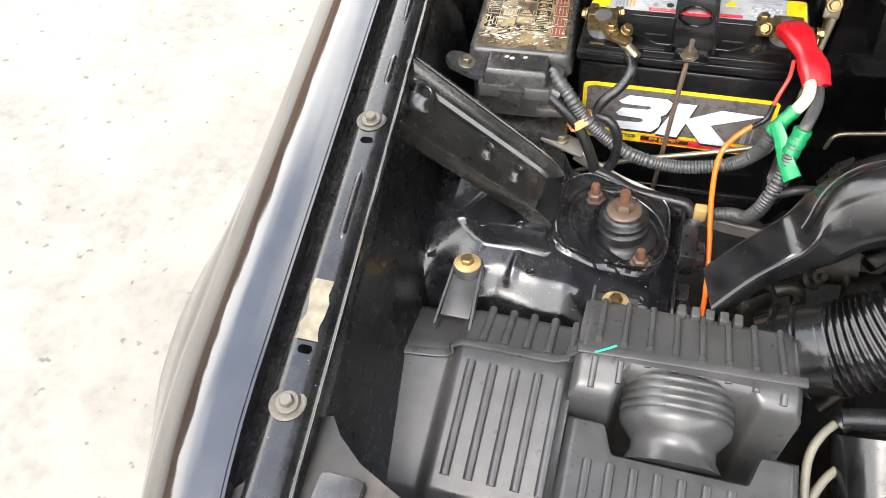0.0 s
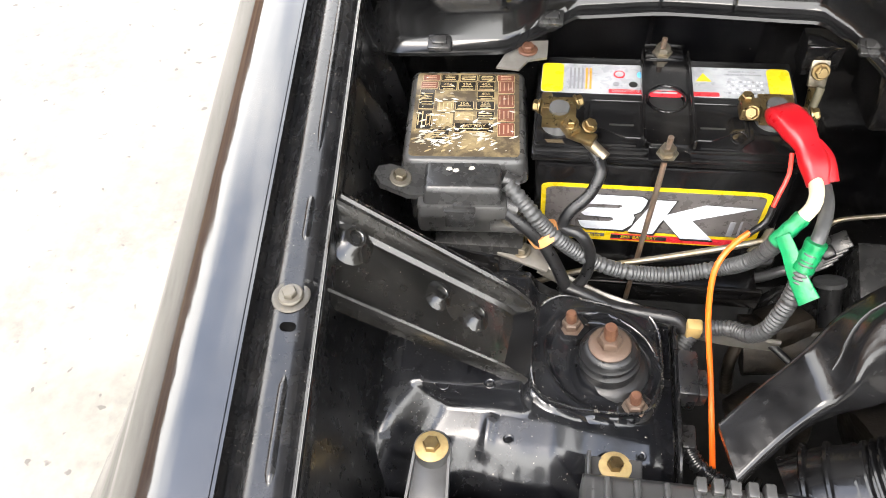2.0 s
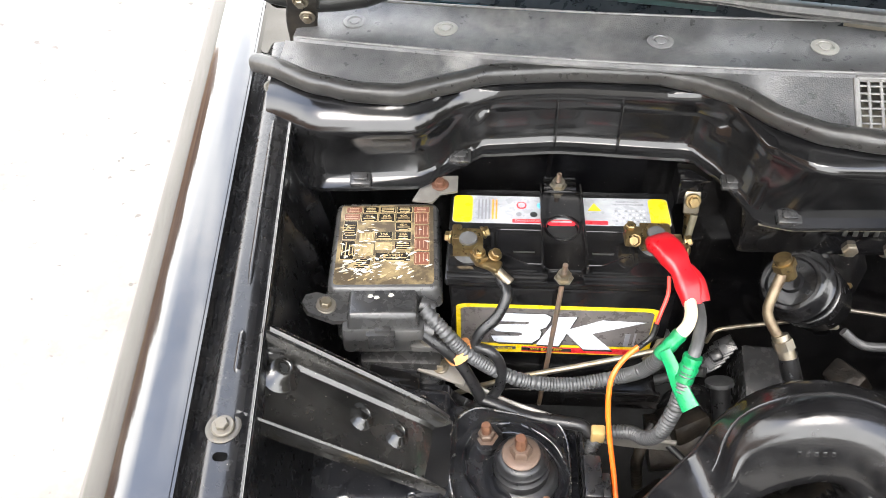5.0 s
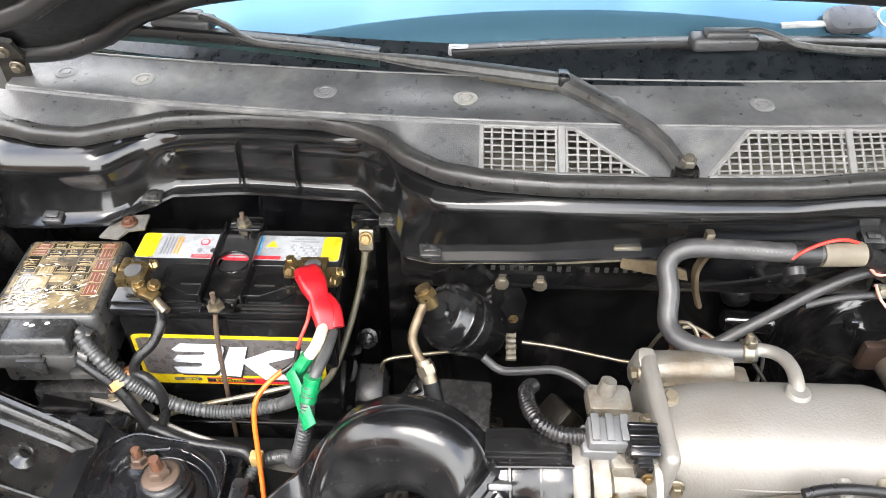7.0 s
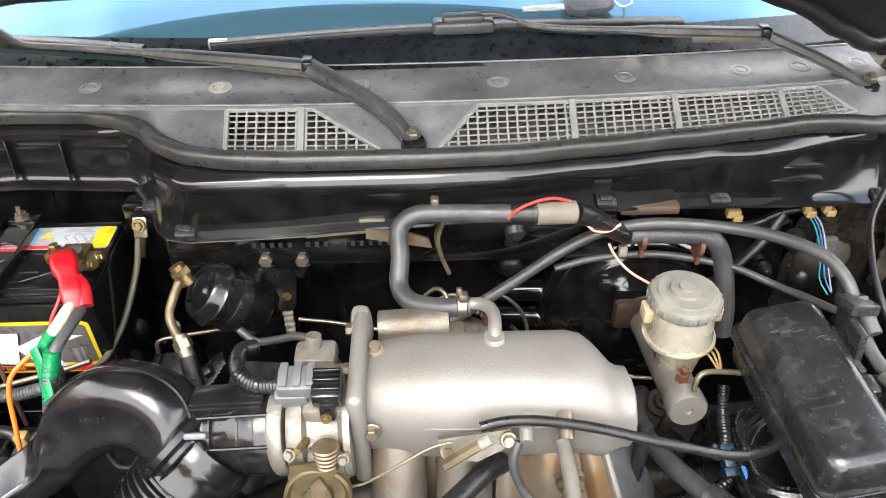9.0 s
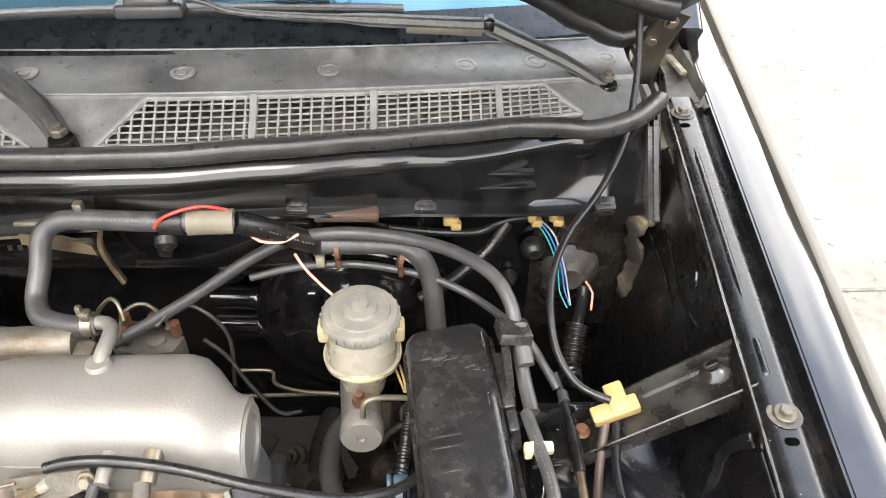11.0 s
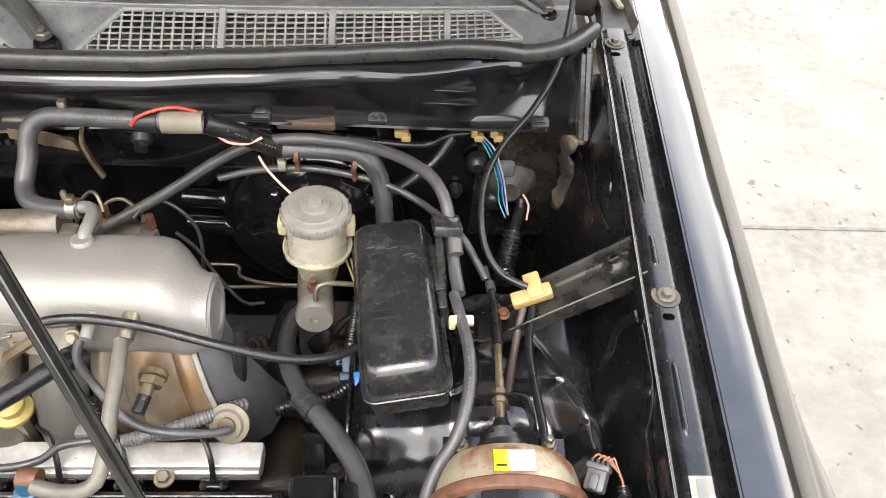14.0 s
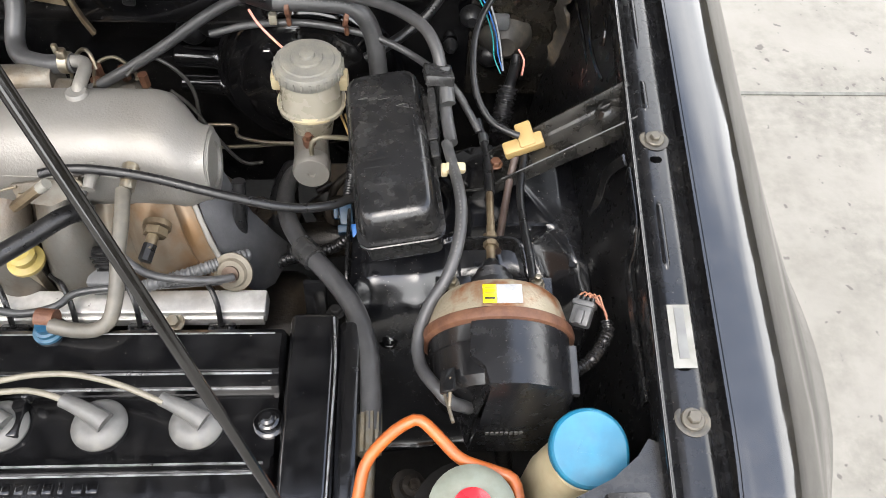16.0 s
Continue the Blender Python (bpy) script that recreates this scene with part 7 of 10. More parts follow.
# ---- engine top ----
def engine():
    e = thing("valve_cover", (0.67, -0.42, 0.76), "black painted valve cover with raised bright-edged ribs", "valve cover")
    b = BM()
    x0, x1 = 0.44, 0.882
    prof = [(-0.560, 0.80), (-0.553, 0.834), (-0.545, 0.838), (-0.484, 0.838), (-0.478, 0.832), (-0.472, 0.831), (-0.4655, 0.829), (-0.4635, 0.818), (-0.4025, 0.818), (-0.401, 0.8305), (-0.3875, 0.831), (-0.3865, 0.837), (-0.350, 0.838), (-0.344, 0.834), (-0.338, 0.820), (-0.336, 0.74)]
    sheet(b, [[(x, y, z - (0.012 if x > x1 - 0.004 else 0.0)) for y, z in prof] for x in list(np.linspace(x0, x1 - 0.004, 24)) + [x1]], 0.05, down=(0, 0, -1))
    cov = part("cover", b, VISCOVER, e, sharp=30)
    for y, z in ((-0.350, 0.8386), (-0.382, 0.8368), (-0.3885, 0.8326), (-0.402, 0.828), (-0.4655, 0.8268), (-0.473, 0.8328), (-0.484, 0.8386)):
        d = BM()
        rod(d, (x0, y, z - 0.0009), (x1 - 0.010, y, z - 0.0009), 0.0011, seg=6)
        part("bright_edge", d, EDGE, cov)
    for xx, w in ((0.650, 0.008), (0.662, 0.007), (0.673, 0.007), (0.684, 0.007), (0.695, 0.007), (0.706, 0.004), (0.719, 0.008), (0.731, 0.009)):
        d = BM()
        rbox(d, (xx + 0.006, -0.494, 0.8385), (w, 0.0085, 0.0014), 0.0005)
        part("raised_bar", d, VISCOVER, cov)
    for x in (0.613, 0.872):
        d = BM()
        lathe(d, (x, -0.432, 0.818), (0, 0, 1), [(0.0145, 0), (0.0145, 0.002), (0.012, 0.0035), (0.010, 0.0035), (0.0095, 0.008), (0.007, 0.009), (0.007, 0.014), (0.004, 0.015), (0.004, 0.019)], 18)
        part("cover_bolt", d, VISCOVER if x > 0.7 else STEEL, cov)
    for x in (0.552, 0.638, 0.723, 0.808):
        pb = thing("spark_plug_boot", (x, -0.432, 0.818), "grey rubber spark plug boot in the cover well", "plug boot", "spark plug boots")
        d = BM()
        lathe(d, (x, -0.432, 0.817), (0, 0, 1), [(0.0235, 0), (0.0245, 0.004), (0.022, 0.009), (0.016, 0.013), (0.012, 0.014)], 28)
        part("seal_cap", d, GREYBOOT, pb)
        d = BM()
        p = spline([(x + 0.010, -0.436, 0.834), (x - 0.004, -0.428, 0.838), (x - 0.020, -0.420, 0.838), (x - 0.030, -0.416, 0.839)], 0.004)
        sweep(d, p, circle(0.0085, 14), [1.1 - 0.4 * i / len(p) for i in range(len(p))])
        part("elbow", d, GREYBOOT, pb)
    d = BM()
    rbox(d, (0.652, -0.428, 0.823), (0.012, 0.034, 0.014), 0.002)
    rbox(d, (0.661, -0.412, 0.835), (0.006, 0.006, 0.014), 0.002)
    solo("cable_comb", d, DUCTPL, "black plastic ignition cable comb on the cover", "cable comb")
    # timing cover at the end of the engine
    c = thing("timing_cover", (0.91, -0.42, 0.70), "black plastic timing belt cover", "timing cover")
    b = BM()
    rbox(b, (0.907, -0.435, 0.79), (0.046, 0.222, 0.085), 0.007, seg=3)
    cv = part("cover", b, VISCOVER, c)
    d = BM()
    hose(d, [(0.926, -0.331, 0.834), (0.9295, -0.38, 0.8335), (0.9285, -0.46, 0.8335), (0.927, -0.54, 0.833)], 0.0012, 6)
    part("bright_edge", d, EDGE, cv)
    d = BM()
    rbox(d, (0.940, -0.43, 0.76), (0.022, 0.22, 0.10), 0.006)
    part("side_shell", d, DUCTPL, c)
    hexbolt(cv, (0.925, -0.316, 0.815), (0, 0.3, 1), 0.0065, 0.006, 0.009, material=DARKMETAL)
    # fuel rail
    r = thing("fuel_rail", (0.70, -0.265, 0.72), "bare aluminium fuel rail with injector plugs", "fuel rail")
    b = BM()
    rbox(b, (0.69, -0.262, 0.742), (0.305, 0.030, 0.022), 0.003)
    rl = part("rail", b, RAILALU, r)
    d = BM()
    rbox(d, (0.69, -0.2785, 0.738), (0.300, 0.004, 0.014), 0.001)
    part("step", d, RAILALU, rl)
    for x in (0.575, 0.642, 0.709, 0.795):
        d = BM()
        rbox(d, (x, -0.288, 0.735), (0.030, 0.012, 0.014), 0.003)
        for sx in (-0.010, 0.010):
            rod(d, (x + sx, -0.294, 0.738), (x + sx, -0.288, 0.742), 0.0035, seg=8)
        part("injector_plug", d, DUCTPL, r)
    for x in (0.575, 0.642, 0.709, 0.795):
        d = BM()
        hose(d, [(x - 0.030, -0.240, 0.772), (x - 0.012, -0.256, 0.775), (x - 0.002, -0.274, 0.766), (x, -0.288, 0.744)], 0.0030, 8)
        part("injector_lead", d, RUBBER, r)
    for x in (0.745, 0.61):
        hexbolt(rl, (x, -0.285, 0.745), (0, -0.2, 1), 0.007, 0.006, 0.011, material=STEEL)
    # distributor with its leads
    q = thing("distributor", (0.33, -0.33, 0.66), "black distributor cap with cream ignition leads", "distributor")
    b = BM()
    rod(b, (0.335, -0.318, 0.735), (0.345, -0.400, 0.690), 0.040, 0.036, 24)
    part("cap", b, DUCTPL, q)
    for (x, y, z) in ((0.312, -0.306, 0.742), (0.318, -0.342, 0.724), (0.324, -0.372, 0.706)):
        b = BM()
        rod(b, (x + 0.045, y + 0.006, z + 0.002), (x - 0.012, y - 0.004, z), 0.0125, 0.0105, 18)
        rod(b, (x - 0.004, y - 0.003, z), (x - 0.012, y - 0.010, z - 0.004), 0.0105, 0.0085, 14)
        bt = part("lead_boot", b, RUBBER, q)
        b = BM()
        hose(b, [(x - 0.012, y - 0.006, z - 0.002), (x - 0.026, y - 0.022, z - 0.004), (x - 0.036, y - 0.046, z - 0.012), (x - 0.034, y - 0.085, z - 0.030), (x - 0.02, y - 0.12, z - 0.05)], 0.0042, 10)
        part("lead", b, IGNWIRE, bt)
    # engine block and head, dark and oily below
    k = thing("engine_block", (0.67, -0.38, 0.43), "dark oily engine block and gearbox castings", "engine")
    b = BM()
    rbox(b, (0.665, -0.40, 0.60), (0.46, 0.20, 0.30), 0.02)
    part("block", b, ENGINEDIRT, k)
    b = BM()
    rbox(b, (0.42, -0.36, 0.55), (0.20, 0.24, 0.22), 0.05, seg=4)
    part("gearbox", b, ENGINEDIRT, k)
    b = BM()
    rbox(b, (0.83, -0.20, 0.60), (0.10, 0.12, 0.10), 0.03, seg=3)
    part("pump", b, ENGINEDIRT, k)
    for p, q, r in (((0.50, -0.10, 0.62), (0.66, -0.08, 0.64), 0.035), ((0.36, -0.14, 0.60), (0.46, -0.10, 0.62), 0.05), ((0.80, -0.08, 0.60), (0.93, -0.06, 0.60), 0.03), ((0.97, -0.50, 0.58), (1.10, -0.46, 0.60), 0.05), ((0.24, -0.03, 0.62), (0.36, -0.03, 0.64), 0.035)):
        b = BM()
        rod(b, p, q, r, r * 0.85, 20)
        part("casting", b, ENGINEDIRT, k)

    rnd = random.Random(11)
    for (x0, x1, y0, y1, z0, z1, n) in ((0.72, 0.96, -0.16, 0.10, 0.52, 0.68, 22), (0.24, 0.52, -0.12, 0.08, 0.54, 0.68, 16), (0.95, 1.18, -0.54, -0.38, 0.55, 0.70, 12), (0.16, 0.36, -0.30, -0.12, 0.50, 0.62, 10)):
        for q in range(n):
            c0 = V(rnd.uniform(x0, x1), rnd.uniform(y0, y1), rnd.uniform(z0, z1))
            b = BM()
            kind = q % 3
            m_ = ENGINEDIRT if rnd.random() < 0.7 or x1 < 0.6 else MUDDY
            if kind == 0:
                c1 = c0 + V(rnd.uniform(-0.06, 0.06), rnd.uniform(-0.06, 0.03), rnd.uniform(-0.05, 0.03))
                hose(b, [c0, c0.lerp(c1, 0.5) + V(0.01, 0.01, 0.015), c1 + V(0.01, 0, -0.02), c1 + V(0.02, 0, -0.09)], rnd.uniform(0.004, 0.010), 10)
                part("pipe", b, m_, k)
            elif kind == 1:
                rbox(b, c0, (rnd.uniform(0.02, 0.06), rnd.uniform(0.02, 0.05), rnd.uniform(0.02, 0.05)), 0.006, rot=(rnd.uniform(-40, 40), rnd.uniform(-40, 40), rnd.uniform(0, 90)))
                part("lug_casting", b, m_, k)
            else:
                r = rnd.uniform(0.010, 0.022)
                lathe(b, c0, (rnd.uniform(-0.6, 0.6), rnd.uniform(-0.8, 0.1), rnd.uniform(0.2, 1)), [(r, 0), (r, 0.008), (r * 0.6, 0.009), (r * 0.6, 0.018), (r * 0.3, 0.019), (r * 0.3, 0.026)], 14)
                part("plug_boss", b, m_, k)


MUDDY = mat("muddy_cast", (0.05, 0.036, 0.022), 0.7, metal=0.2, col2=(0.018, 0.014, 0.011), scale=40, bump=0.5, bscale=150, dust=0.5, dcol=(0.11, 0.08, 0.05))
# pale metallic colour for the thin lines along the cover edges
EDGE = mat("pale_edge_line", (0.42, 0.42, 0.43), 0.35, metal=0.8, col2=(0.15, 0.15, 0.15), scale=60)
engine()


# ---- brake booster, master cylinder, reservoir ----
def brakes():
    bo = thing("brake_booster", (0.86, 0.06, 0.69), "large glossy black brake booster drum on the bulkhead", "brake booster")
    b = BM()
    lathe(b, (0.872, 0.134, 0.772), (0, -1, 0.05), [(0.116, 0), (0.122, 0.02), (0.1245, 0.050), (0.1245, 0.056), (0.121, 0.060), (0.116, 0.0605), (0.113, 0.068), (0.106, 0.072), (0.098, 0.0725), (0.094, 0.076), (0.085, 0.078), (0.060, 0.082), (0.056, 0.086), (0.045, 0.087), (0.03, 0.098)], 64)
    part("drum", b, BAYPAINT, bo, sharp=50)
    for px, pz in ((0.824, 0.835), (0.900, 0.765)):
        hexbolt(bo, (px, 0.055, pz), (0, -1, 0.05), 0.008, 0.006, 0.0, material=BAYPAINT)
    mcyl = thing("master_cylinder", (0.88, -0.05, 0.765), "cast brake master cylinder under its reservoir", "master cylinder")
    b = BM()
    rod(b, (0.872, 0.045, 0.800), (0.886, -0.098, 0.795), 0.021, seg=24)
    part("barrel", b, ALUDULL, mcyl)
    b = BM()
    lathe(b, (0.886, -0.096, 0.795), (0.02, -0.93, 0.10), [(0.022, 0), (0.0225, 0.016), (0.0205, 0.020), (0.005, 0.020), (0.004, 0.0175)], 28)
    part("end_plug", b, ALU, mcyl)
    b = BM()
    rbox(b, (0.862, 0.028, 0.808), (0.060, 0.014, 0.042), 0.006)
    part("flange", b, COPPERY, mcyl)
    b = BM()
    rod(b, (0.884, -0.086, 0.808), (0.884, -0.086, 0.826), 0.0075, seg=6)
    rod(b, (0.884, -0.086, 0.822), (0.884, -0.088, 0.834), 0.004)
    part("pipe_nut", b, RUST, mcyl)
    rs = thing("brake_fluid_reservoir", (0.886, -0.043, 0.80), "milky yellowed brake fluid reservoir with grey screw cap", "reservoir")
    cx, cy = 0.8865, -0.036
    b = BM()
    st = [(0.806, 0.022, 0.022, -0.014), (0.828, 0.026, 0.027, -0.012), (0.842, 0.036, 0.035, -0.006), (0.8425, 0.039, 0.038, -0.006), (0.847, 0.039, 0.038, -0.006), (0.8475, 0.036, 0.035, -0.006), (0.870, 0.0345, 0.034, -0.002), (0.884, 0.034, 0.034, 0), (0.892, 0.030, 0.030, 0)]
    rings(b, [[V(cx + rx * (abs(math.cos(a)) ** 0.8) * math.copysign(1, math.cos(a)), cy + dy + ry * (abs(math.sin(a)) ** 0.8) * math.copysign(1, math.sin(a)), z) for a in [2 * math.pi * k / 32 for k in range(32)]] for z, rx, ry, dy in st])
    part("bottle", b, MILK, rs, sharp=50)
    b = BM()
    lathe(b, (cx, cy - 0.006, 0.8425), (0, 0, 1), [(0.036, 0), (0.0405, 0.001), (0.0405, 0.004), (0.036, 0.005)], 32)
    part("weld_rim", b, MILKOLD, rs)
    for sx in (-1, 1):
        d = BM()
        rbox(d, (cx + sx * 0.038, cy, 0.872), (0.012, 0.020, 0.020), 0.003)
        part("lug", d, MILKOLD, rs)
    b = BM()
    lathe(b, (cx, cy, 0.884), (0, 0, 1), [(0.038, 0), (0.0392, 0.003), (0.0392, 0.012), (0.037, 0.0155), (0.031, 0.0165), (0.030, 0.0185), (0.018, 0.019), (0.017, 0.022), (0.009, 0.0225), (0.008, 0.0255), (0.002, 0.026)], 40)
    cap = part("screw_cap", b, CAPGREY, rs, "dusty grey ribbed cap")
    for k in range(26):
        a = 2 * math.pi * k / 26
        d = BM()
        rbox(d, (cx + 0.0392 * math.cos(a), cy + 0.0392 * math.sin(a), 0.891), (0.003, 0.003, 0.010), 0.0008, rot=(0, 0, math.degrees(a)))
        part("grip_rib", d, CAPGREY, cap)


COPPERY = mat("coppery_flange", (0.06, 0.038, 0.028), 0.4, metal=0.5, col2=(0.035, 0.024, 0.02), scale=40)
brakes()


# ---- solenoids and boxes low down beside the battery ----
def low_boxes():
    k = thing("vacuum_canister", (0.305, -0.01, 0.58), "dark round vacuum canister with a stub pipe beside the battery", "canister")
    b = BM()
    lathe(b, (0.300, 0.006, 0.600), (0.10, -0.35, 0.90), [(0.046, 0), (0.050, 0.006), (0.050, 0.030), (0.047, 0.036), (0.043, 0.038), (0.041, 0.036), (0.020, 0.040)], 36)
    part("drum", b, RELAYPL, k)
    b = BM()
    rod(b, (0.326, -0.040, 0.640), (0.3165, 0.003, 0.703), 0.0115, seg=18)
    pipe = part("stub_pipe", b, RUBBER, k)
    b = BM()
    lathe(b, (0.3155, 0.008, 0.706), (0.15, -0.55, -0.82), [(0.0120, 0), (0.0165, 0.001), (0.0165, 0.006), (0.0120, 0.007)], 24)
    part("collar", b, CONDUIT, pipe)
    b = BM()
    lathe(b, (0.3165, -0.0095, 0.7015), (-0.1, -0.75, 0.6), [(0.0026, 0), (0.0026, 0.0008)], 12)
    part("paint_dot", b, LABEL_W, pipe, "white paint dot")
    f = thing("sensor_connector", (0.317, 0.038, 0.68), "black finned connector above the canister", "connector")
    for q in range(5):
        b = BM()
        rbox(b, (0.311 + 0.004 * q, 0.036 + 0.003 * q, 0.700 + 0.005 * q), (0.022, 0.020, 0.0030), 0.001, rot=(20, -30, 15))
        part("fin", b, CONDBLK, f)
    b = BM()
    rbox(b, (0.319, 0.042, 0.706), (0.014, 0.014, 0.034), 0.003, rot=(20, -30, 15))
    part("core", b, CONDBLK, f)
    c = thing("control_box", (0.378, 0.022, 0.64), "black ribbed control box low on the bulkhead", "control box")
    b = BM()
    rbox(b, (0.378, 0.024, 0.676), (0.068, 0.070, 0.075), 0.006, rot=(12, 0, -4))
    part("case", b, BOXPL, c)
    for q in range(4):
        b = BM()
        rbox(b, (0.378, -0.009 - 0.001 * q, 0.705 - 0.014 * q), (0.056, 0.004, 0.0035), 0.001, rot=(12, 0, -4))
        part("rib", b, BOXPL, c)
    t = thing("relay_case", (0.250, 0.085, 0.62), "dusty grey-black relay case behind the battery", "relay case")
    b = BM()
    rbox(b, (0.250, 0.082, 0.655), (0.052, 0.060, 0.070), 0.008, rot=(25, 0, 0), taper=0.9)
    part("case", b, FUSEPL, t)
    b = BM()
    lathe(b, (0.248, 0.118, 0.716), (0, -0.8, 0.6), [(0.014, 0), (0.014, 0.003), (0.009, 0.004), (0.008, 0.010), (0.005, 0.011)], 18)
    part("mount_bolt", b, RAILPAINT, t)


# ---- relay box, cruise actuator, washer bottle ----
def relay_box():
    r = thing("relay_box", (0.985, -0.155, 0.80), "black relay box with a scuffed moulded cover", "relay box")
    M = Euler((radians(6), radians(-8), radians(5))).to_matrix().to_4x4()
    Mt = Matrix.Translation((0.982, -0.162, 0.874)) @ M
    b = BM()
    rbox(b, Mt @ V(0, 0, -0.028), (0.080, 0.190, 0.045), 0.008, M=M)
    part("base", b, BOXPL, r)
    b = BM()
    loops = []
    for z, sx, sy in ((-0.010, 0.084, 0.198), (-0.008, 0.090, 0.204), (-0.0055, 0.090, 0.204), (-0.0048, 0.0875, 0.2015), (-0.0035, 0.0875, 0.2015), (-0.0028, 0.0895, 0.2035), (-0.0005, 0.0895, 0.2035), (0.000, 0.083, 0.197), (0.018, 0.080, 0.192), (0.026, 0.077, 0.189), (0.031, 0.073, 0.185), (0.0345, 0.066, 0.178), (0.036, 0.054, 0.164)):
        loops.append([Mt @ V(x, y, z) for x, y in rrect(sx, sy, 0.014, 5)])
    rings(b, loops)
    c = part("cover", b, RELAYPL, r, sharp=50)
    d = BM()
    hose(d, [Mt @ V(x, y, 0.0352) for x, y in ((-0.016, 0.056), (0.000, 0.056), (0.016, 0.054), (0.026, 0.044), (0.028, 0.0))], 0.0012, 8)
    part("moulded_ridge", d, RELAYPL, c)
    for y, w in ((-0.020, 0.026), (-0.030, 0.032), (-0.052, 0.018)):
        d = BM()
        rbox(d, Mt @ V(-0.012, y, 0.0366), (w, 0.006, 0.001), 0.0003, M=M)
        part("raised_bar", d, RELAYPL, c)
    d = BM()
    rbox(d, Mt @ V(0.046, 0.035, 0.002), (0.012, 0.060, 0.030), 0.003, M=M)
    rbox(d, Mt @ V(0.046, -0.01, 0.002), (0.010, 0.022, 0.040), 0.003, M=M)
    part("side_clip", d, BOXPL, r)
    for k in range(6):
        d = BM()
        x, y = random.uniform(-0.03, 0.03), random.uniform(0.03, 0.07)
        rbox(d, Mt @ V(x, y, 0.0358), (random.uniform(0.006, 0.016), 0.0012, 0.0005), 0.0002, M=M @ Matrix.Rotation(random.uniform(-0.8, 0.8), 4, "Z"))
        part("scratch", d, SCUFF, c)


RELAYPL = mat("relay_cover", (0.009, 0.009, 0.0095), 0.20, bump=0.06, bscale=700, dust=0.45, dcol=(0.080, 0.074, 0.065), dscale=9, rvar=0.12, speck=0.012)
relay_box()


def cruise():
    c = thing("cruise_actuator", (1.075, -0.38, 0.77), "rusty vacuum cruise actuator can with black plastic shield", "cruise actuator")
    ax = V(0.03, 0.991, 0.125).normalized()
    p = V(1.079, -0.373, 0.859)
    b = BM()
    lathe(b, p, ax, [(0.066, -0.006), (0.0695, -0.004), (0.0705, 0.0), (0.0695, 0.005), (0.066, 0.007)], 48)
    part("rim", b, RUST, c, "rusty crimped rim")
    b = BM()
    lathe(b, p, ax, [(0.066, 0.002), (0.0655, 0.008), (0.0635, 0.018), (0.0600, 0.031), (0.054, 0.038), (0.030, 0.041)], 48)
    sh = part("rear_shell", b, CREAMCAN, c, "cream painted shell bleeding rust")
    d = BM()
    up = (V(0, 0, 1) - ax * ax.z).normalized()
    M = Matrix.Translation(p + ax * 0.009 + up * 0.0652 + V(-0.003, 0, 0)) @ Matrix((V(1, 0, 0), (ax - up * 0.15).normalized(), (up + ax * 0.15).normalized())).transposed().to_4x4()
    rbox(d, M @ V(-0.010, 0.010, 0.0005), (0.012, 0.019, 0.0010), 0.0003, M=M.to_3x3().to_4x4())
    part("sticker", d, LABEL_Y, sh, "yellow and white caution sticker")
    d = BM()
    rbox(d, M @ V(0.0072, 0.010, 0.0005), (0.022, 0.019, 0.0010), 0.0003, M=M.to_3x3().to_4x4())
    part("sticker", d, LABEL_W, sh)
    for k in range(3):
        d = BM()
        rbox(d, M @ V(-0.010, 0.0155 - k * 0.0052, 0.0014), (0.0085, 0.0018, 0.0004), 0.0001, M=M.to_3x3().to_4x4())
        part("text_bar", d, LABEL_O if k < 2 else LABEL_K, sh)
    b = BM()
    lathe(b, p, ax, [(0.0655, -0.002), (0.0645, -0.006), (0.0635, -0.020), (0.062, -0.021), (0.061, -0.050), (0.056, -0.058), (0.02, -0.060)], 48)
    part("front_shell", b, DUCTPL, c, sharp=24)
    # shield: curved cover, folded front and a side flap
    R_, F_ = 0.0668, 0.061

    def on(a, q):
        return p - ax * q + (up * math.cos(a) + V(1, 0, 0) * math.sin(a)) * R_

    def left_edge(q):
        return lerp([(0.0, -0.44), (0.033, -0.46), (0.046, -0.27), (0.061, -0.22)], q)
    b = BM()
    grid = []
    for i in range(13):
        q = 0.003 + (F_ - 0.003) * i / 12
        a0 = left_edge(q)
        grid.append([on(a0 + (1.12 - a0) * j / 16, q) for j in range(17)])
    sheet(b, grid, 0.0022, down=(-0.3, 0.3, -0.9))
    s = part("shield", b, SHIELDPL, c, "black plastic shield with a moulded code")
    b = BM()
    grid = []
    for i in range(9):
        k = i / 8
        row = []
        for j in range(13):
            a = -0.20 + 1.32 * j / 12
            t0 = on(a, F_)
            e = V(1.052 + 0.074 * j / 12, -0.447, 0.783)
            row.append(t0 + (e - t0) * k + V(0, -0.004 * math.sin(k * 3.14159), 0) + (V(0, -0.0015, -0.0005) if 0 < i else V(0, 0, 0)))
        grid.append(row)
    sheet(b, grid, 0.0022, down=(0, 1, 0))
    front = part("front_plate", b, SHIELDPL, s)
    b = BM()
    grid = []
    for i in range(9):
        q = 0.003 + (F_ - 0.003) * i / 8
        t0 = on(left_edge(q), q)
        e = V(1.044 + 0.008 * i / 8, -0.412 - 0.035 * i / 8, 0.783)
        grid.append([t0 + (e - t0) * (j / 6) + V(-0.0035 * math.sin(j / 6 * 3.14159), 0, 0) for j in range(7)])
    sheet(b, grid, 0.0022, down=(1, 0, 0))
    part("side_flap", b, SHIELDPL, s)
    b = BM()
    sweep(b, [on(1.17, 0.016), on(1.17, 0.035), on(1.15, 0.060)], rrect(0.010, 0.008, 0.002, 2))
    part("edge_strip", b, CONDUIT, s, "grey plastic edge strip")
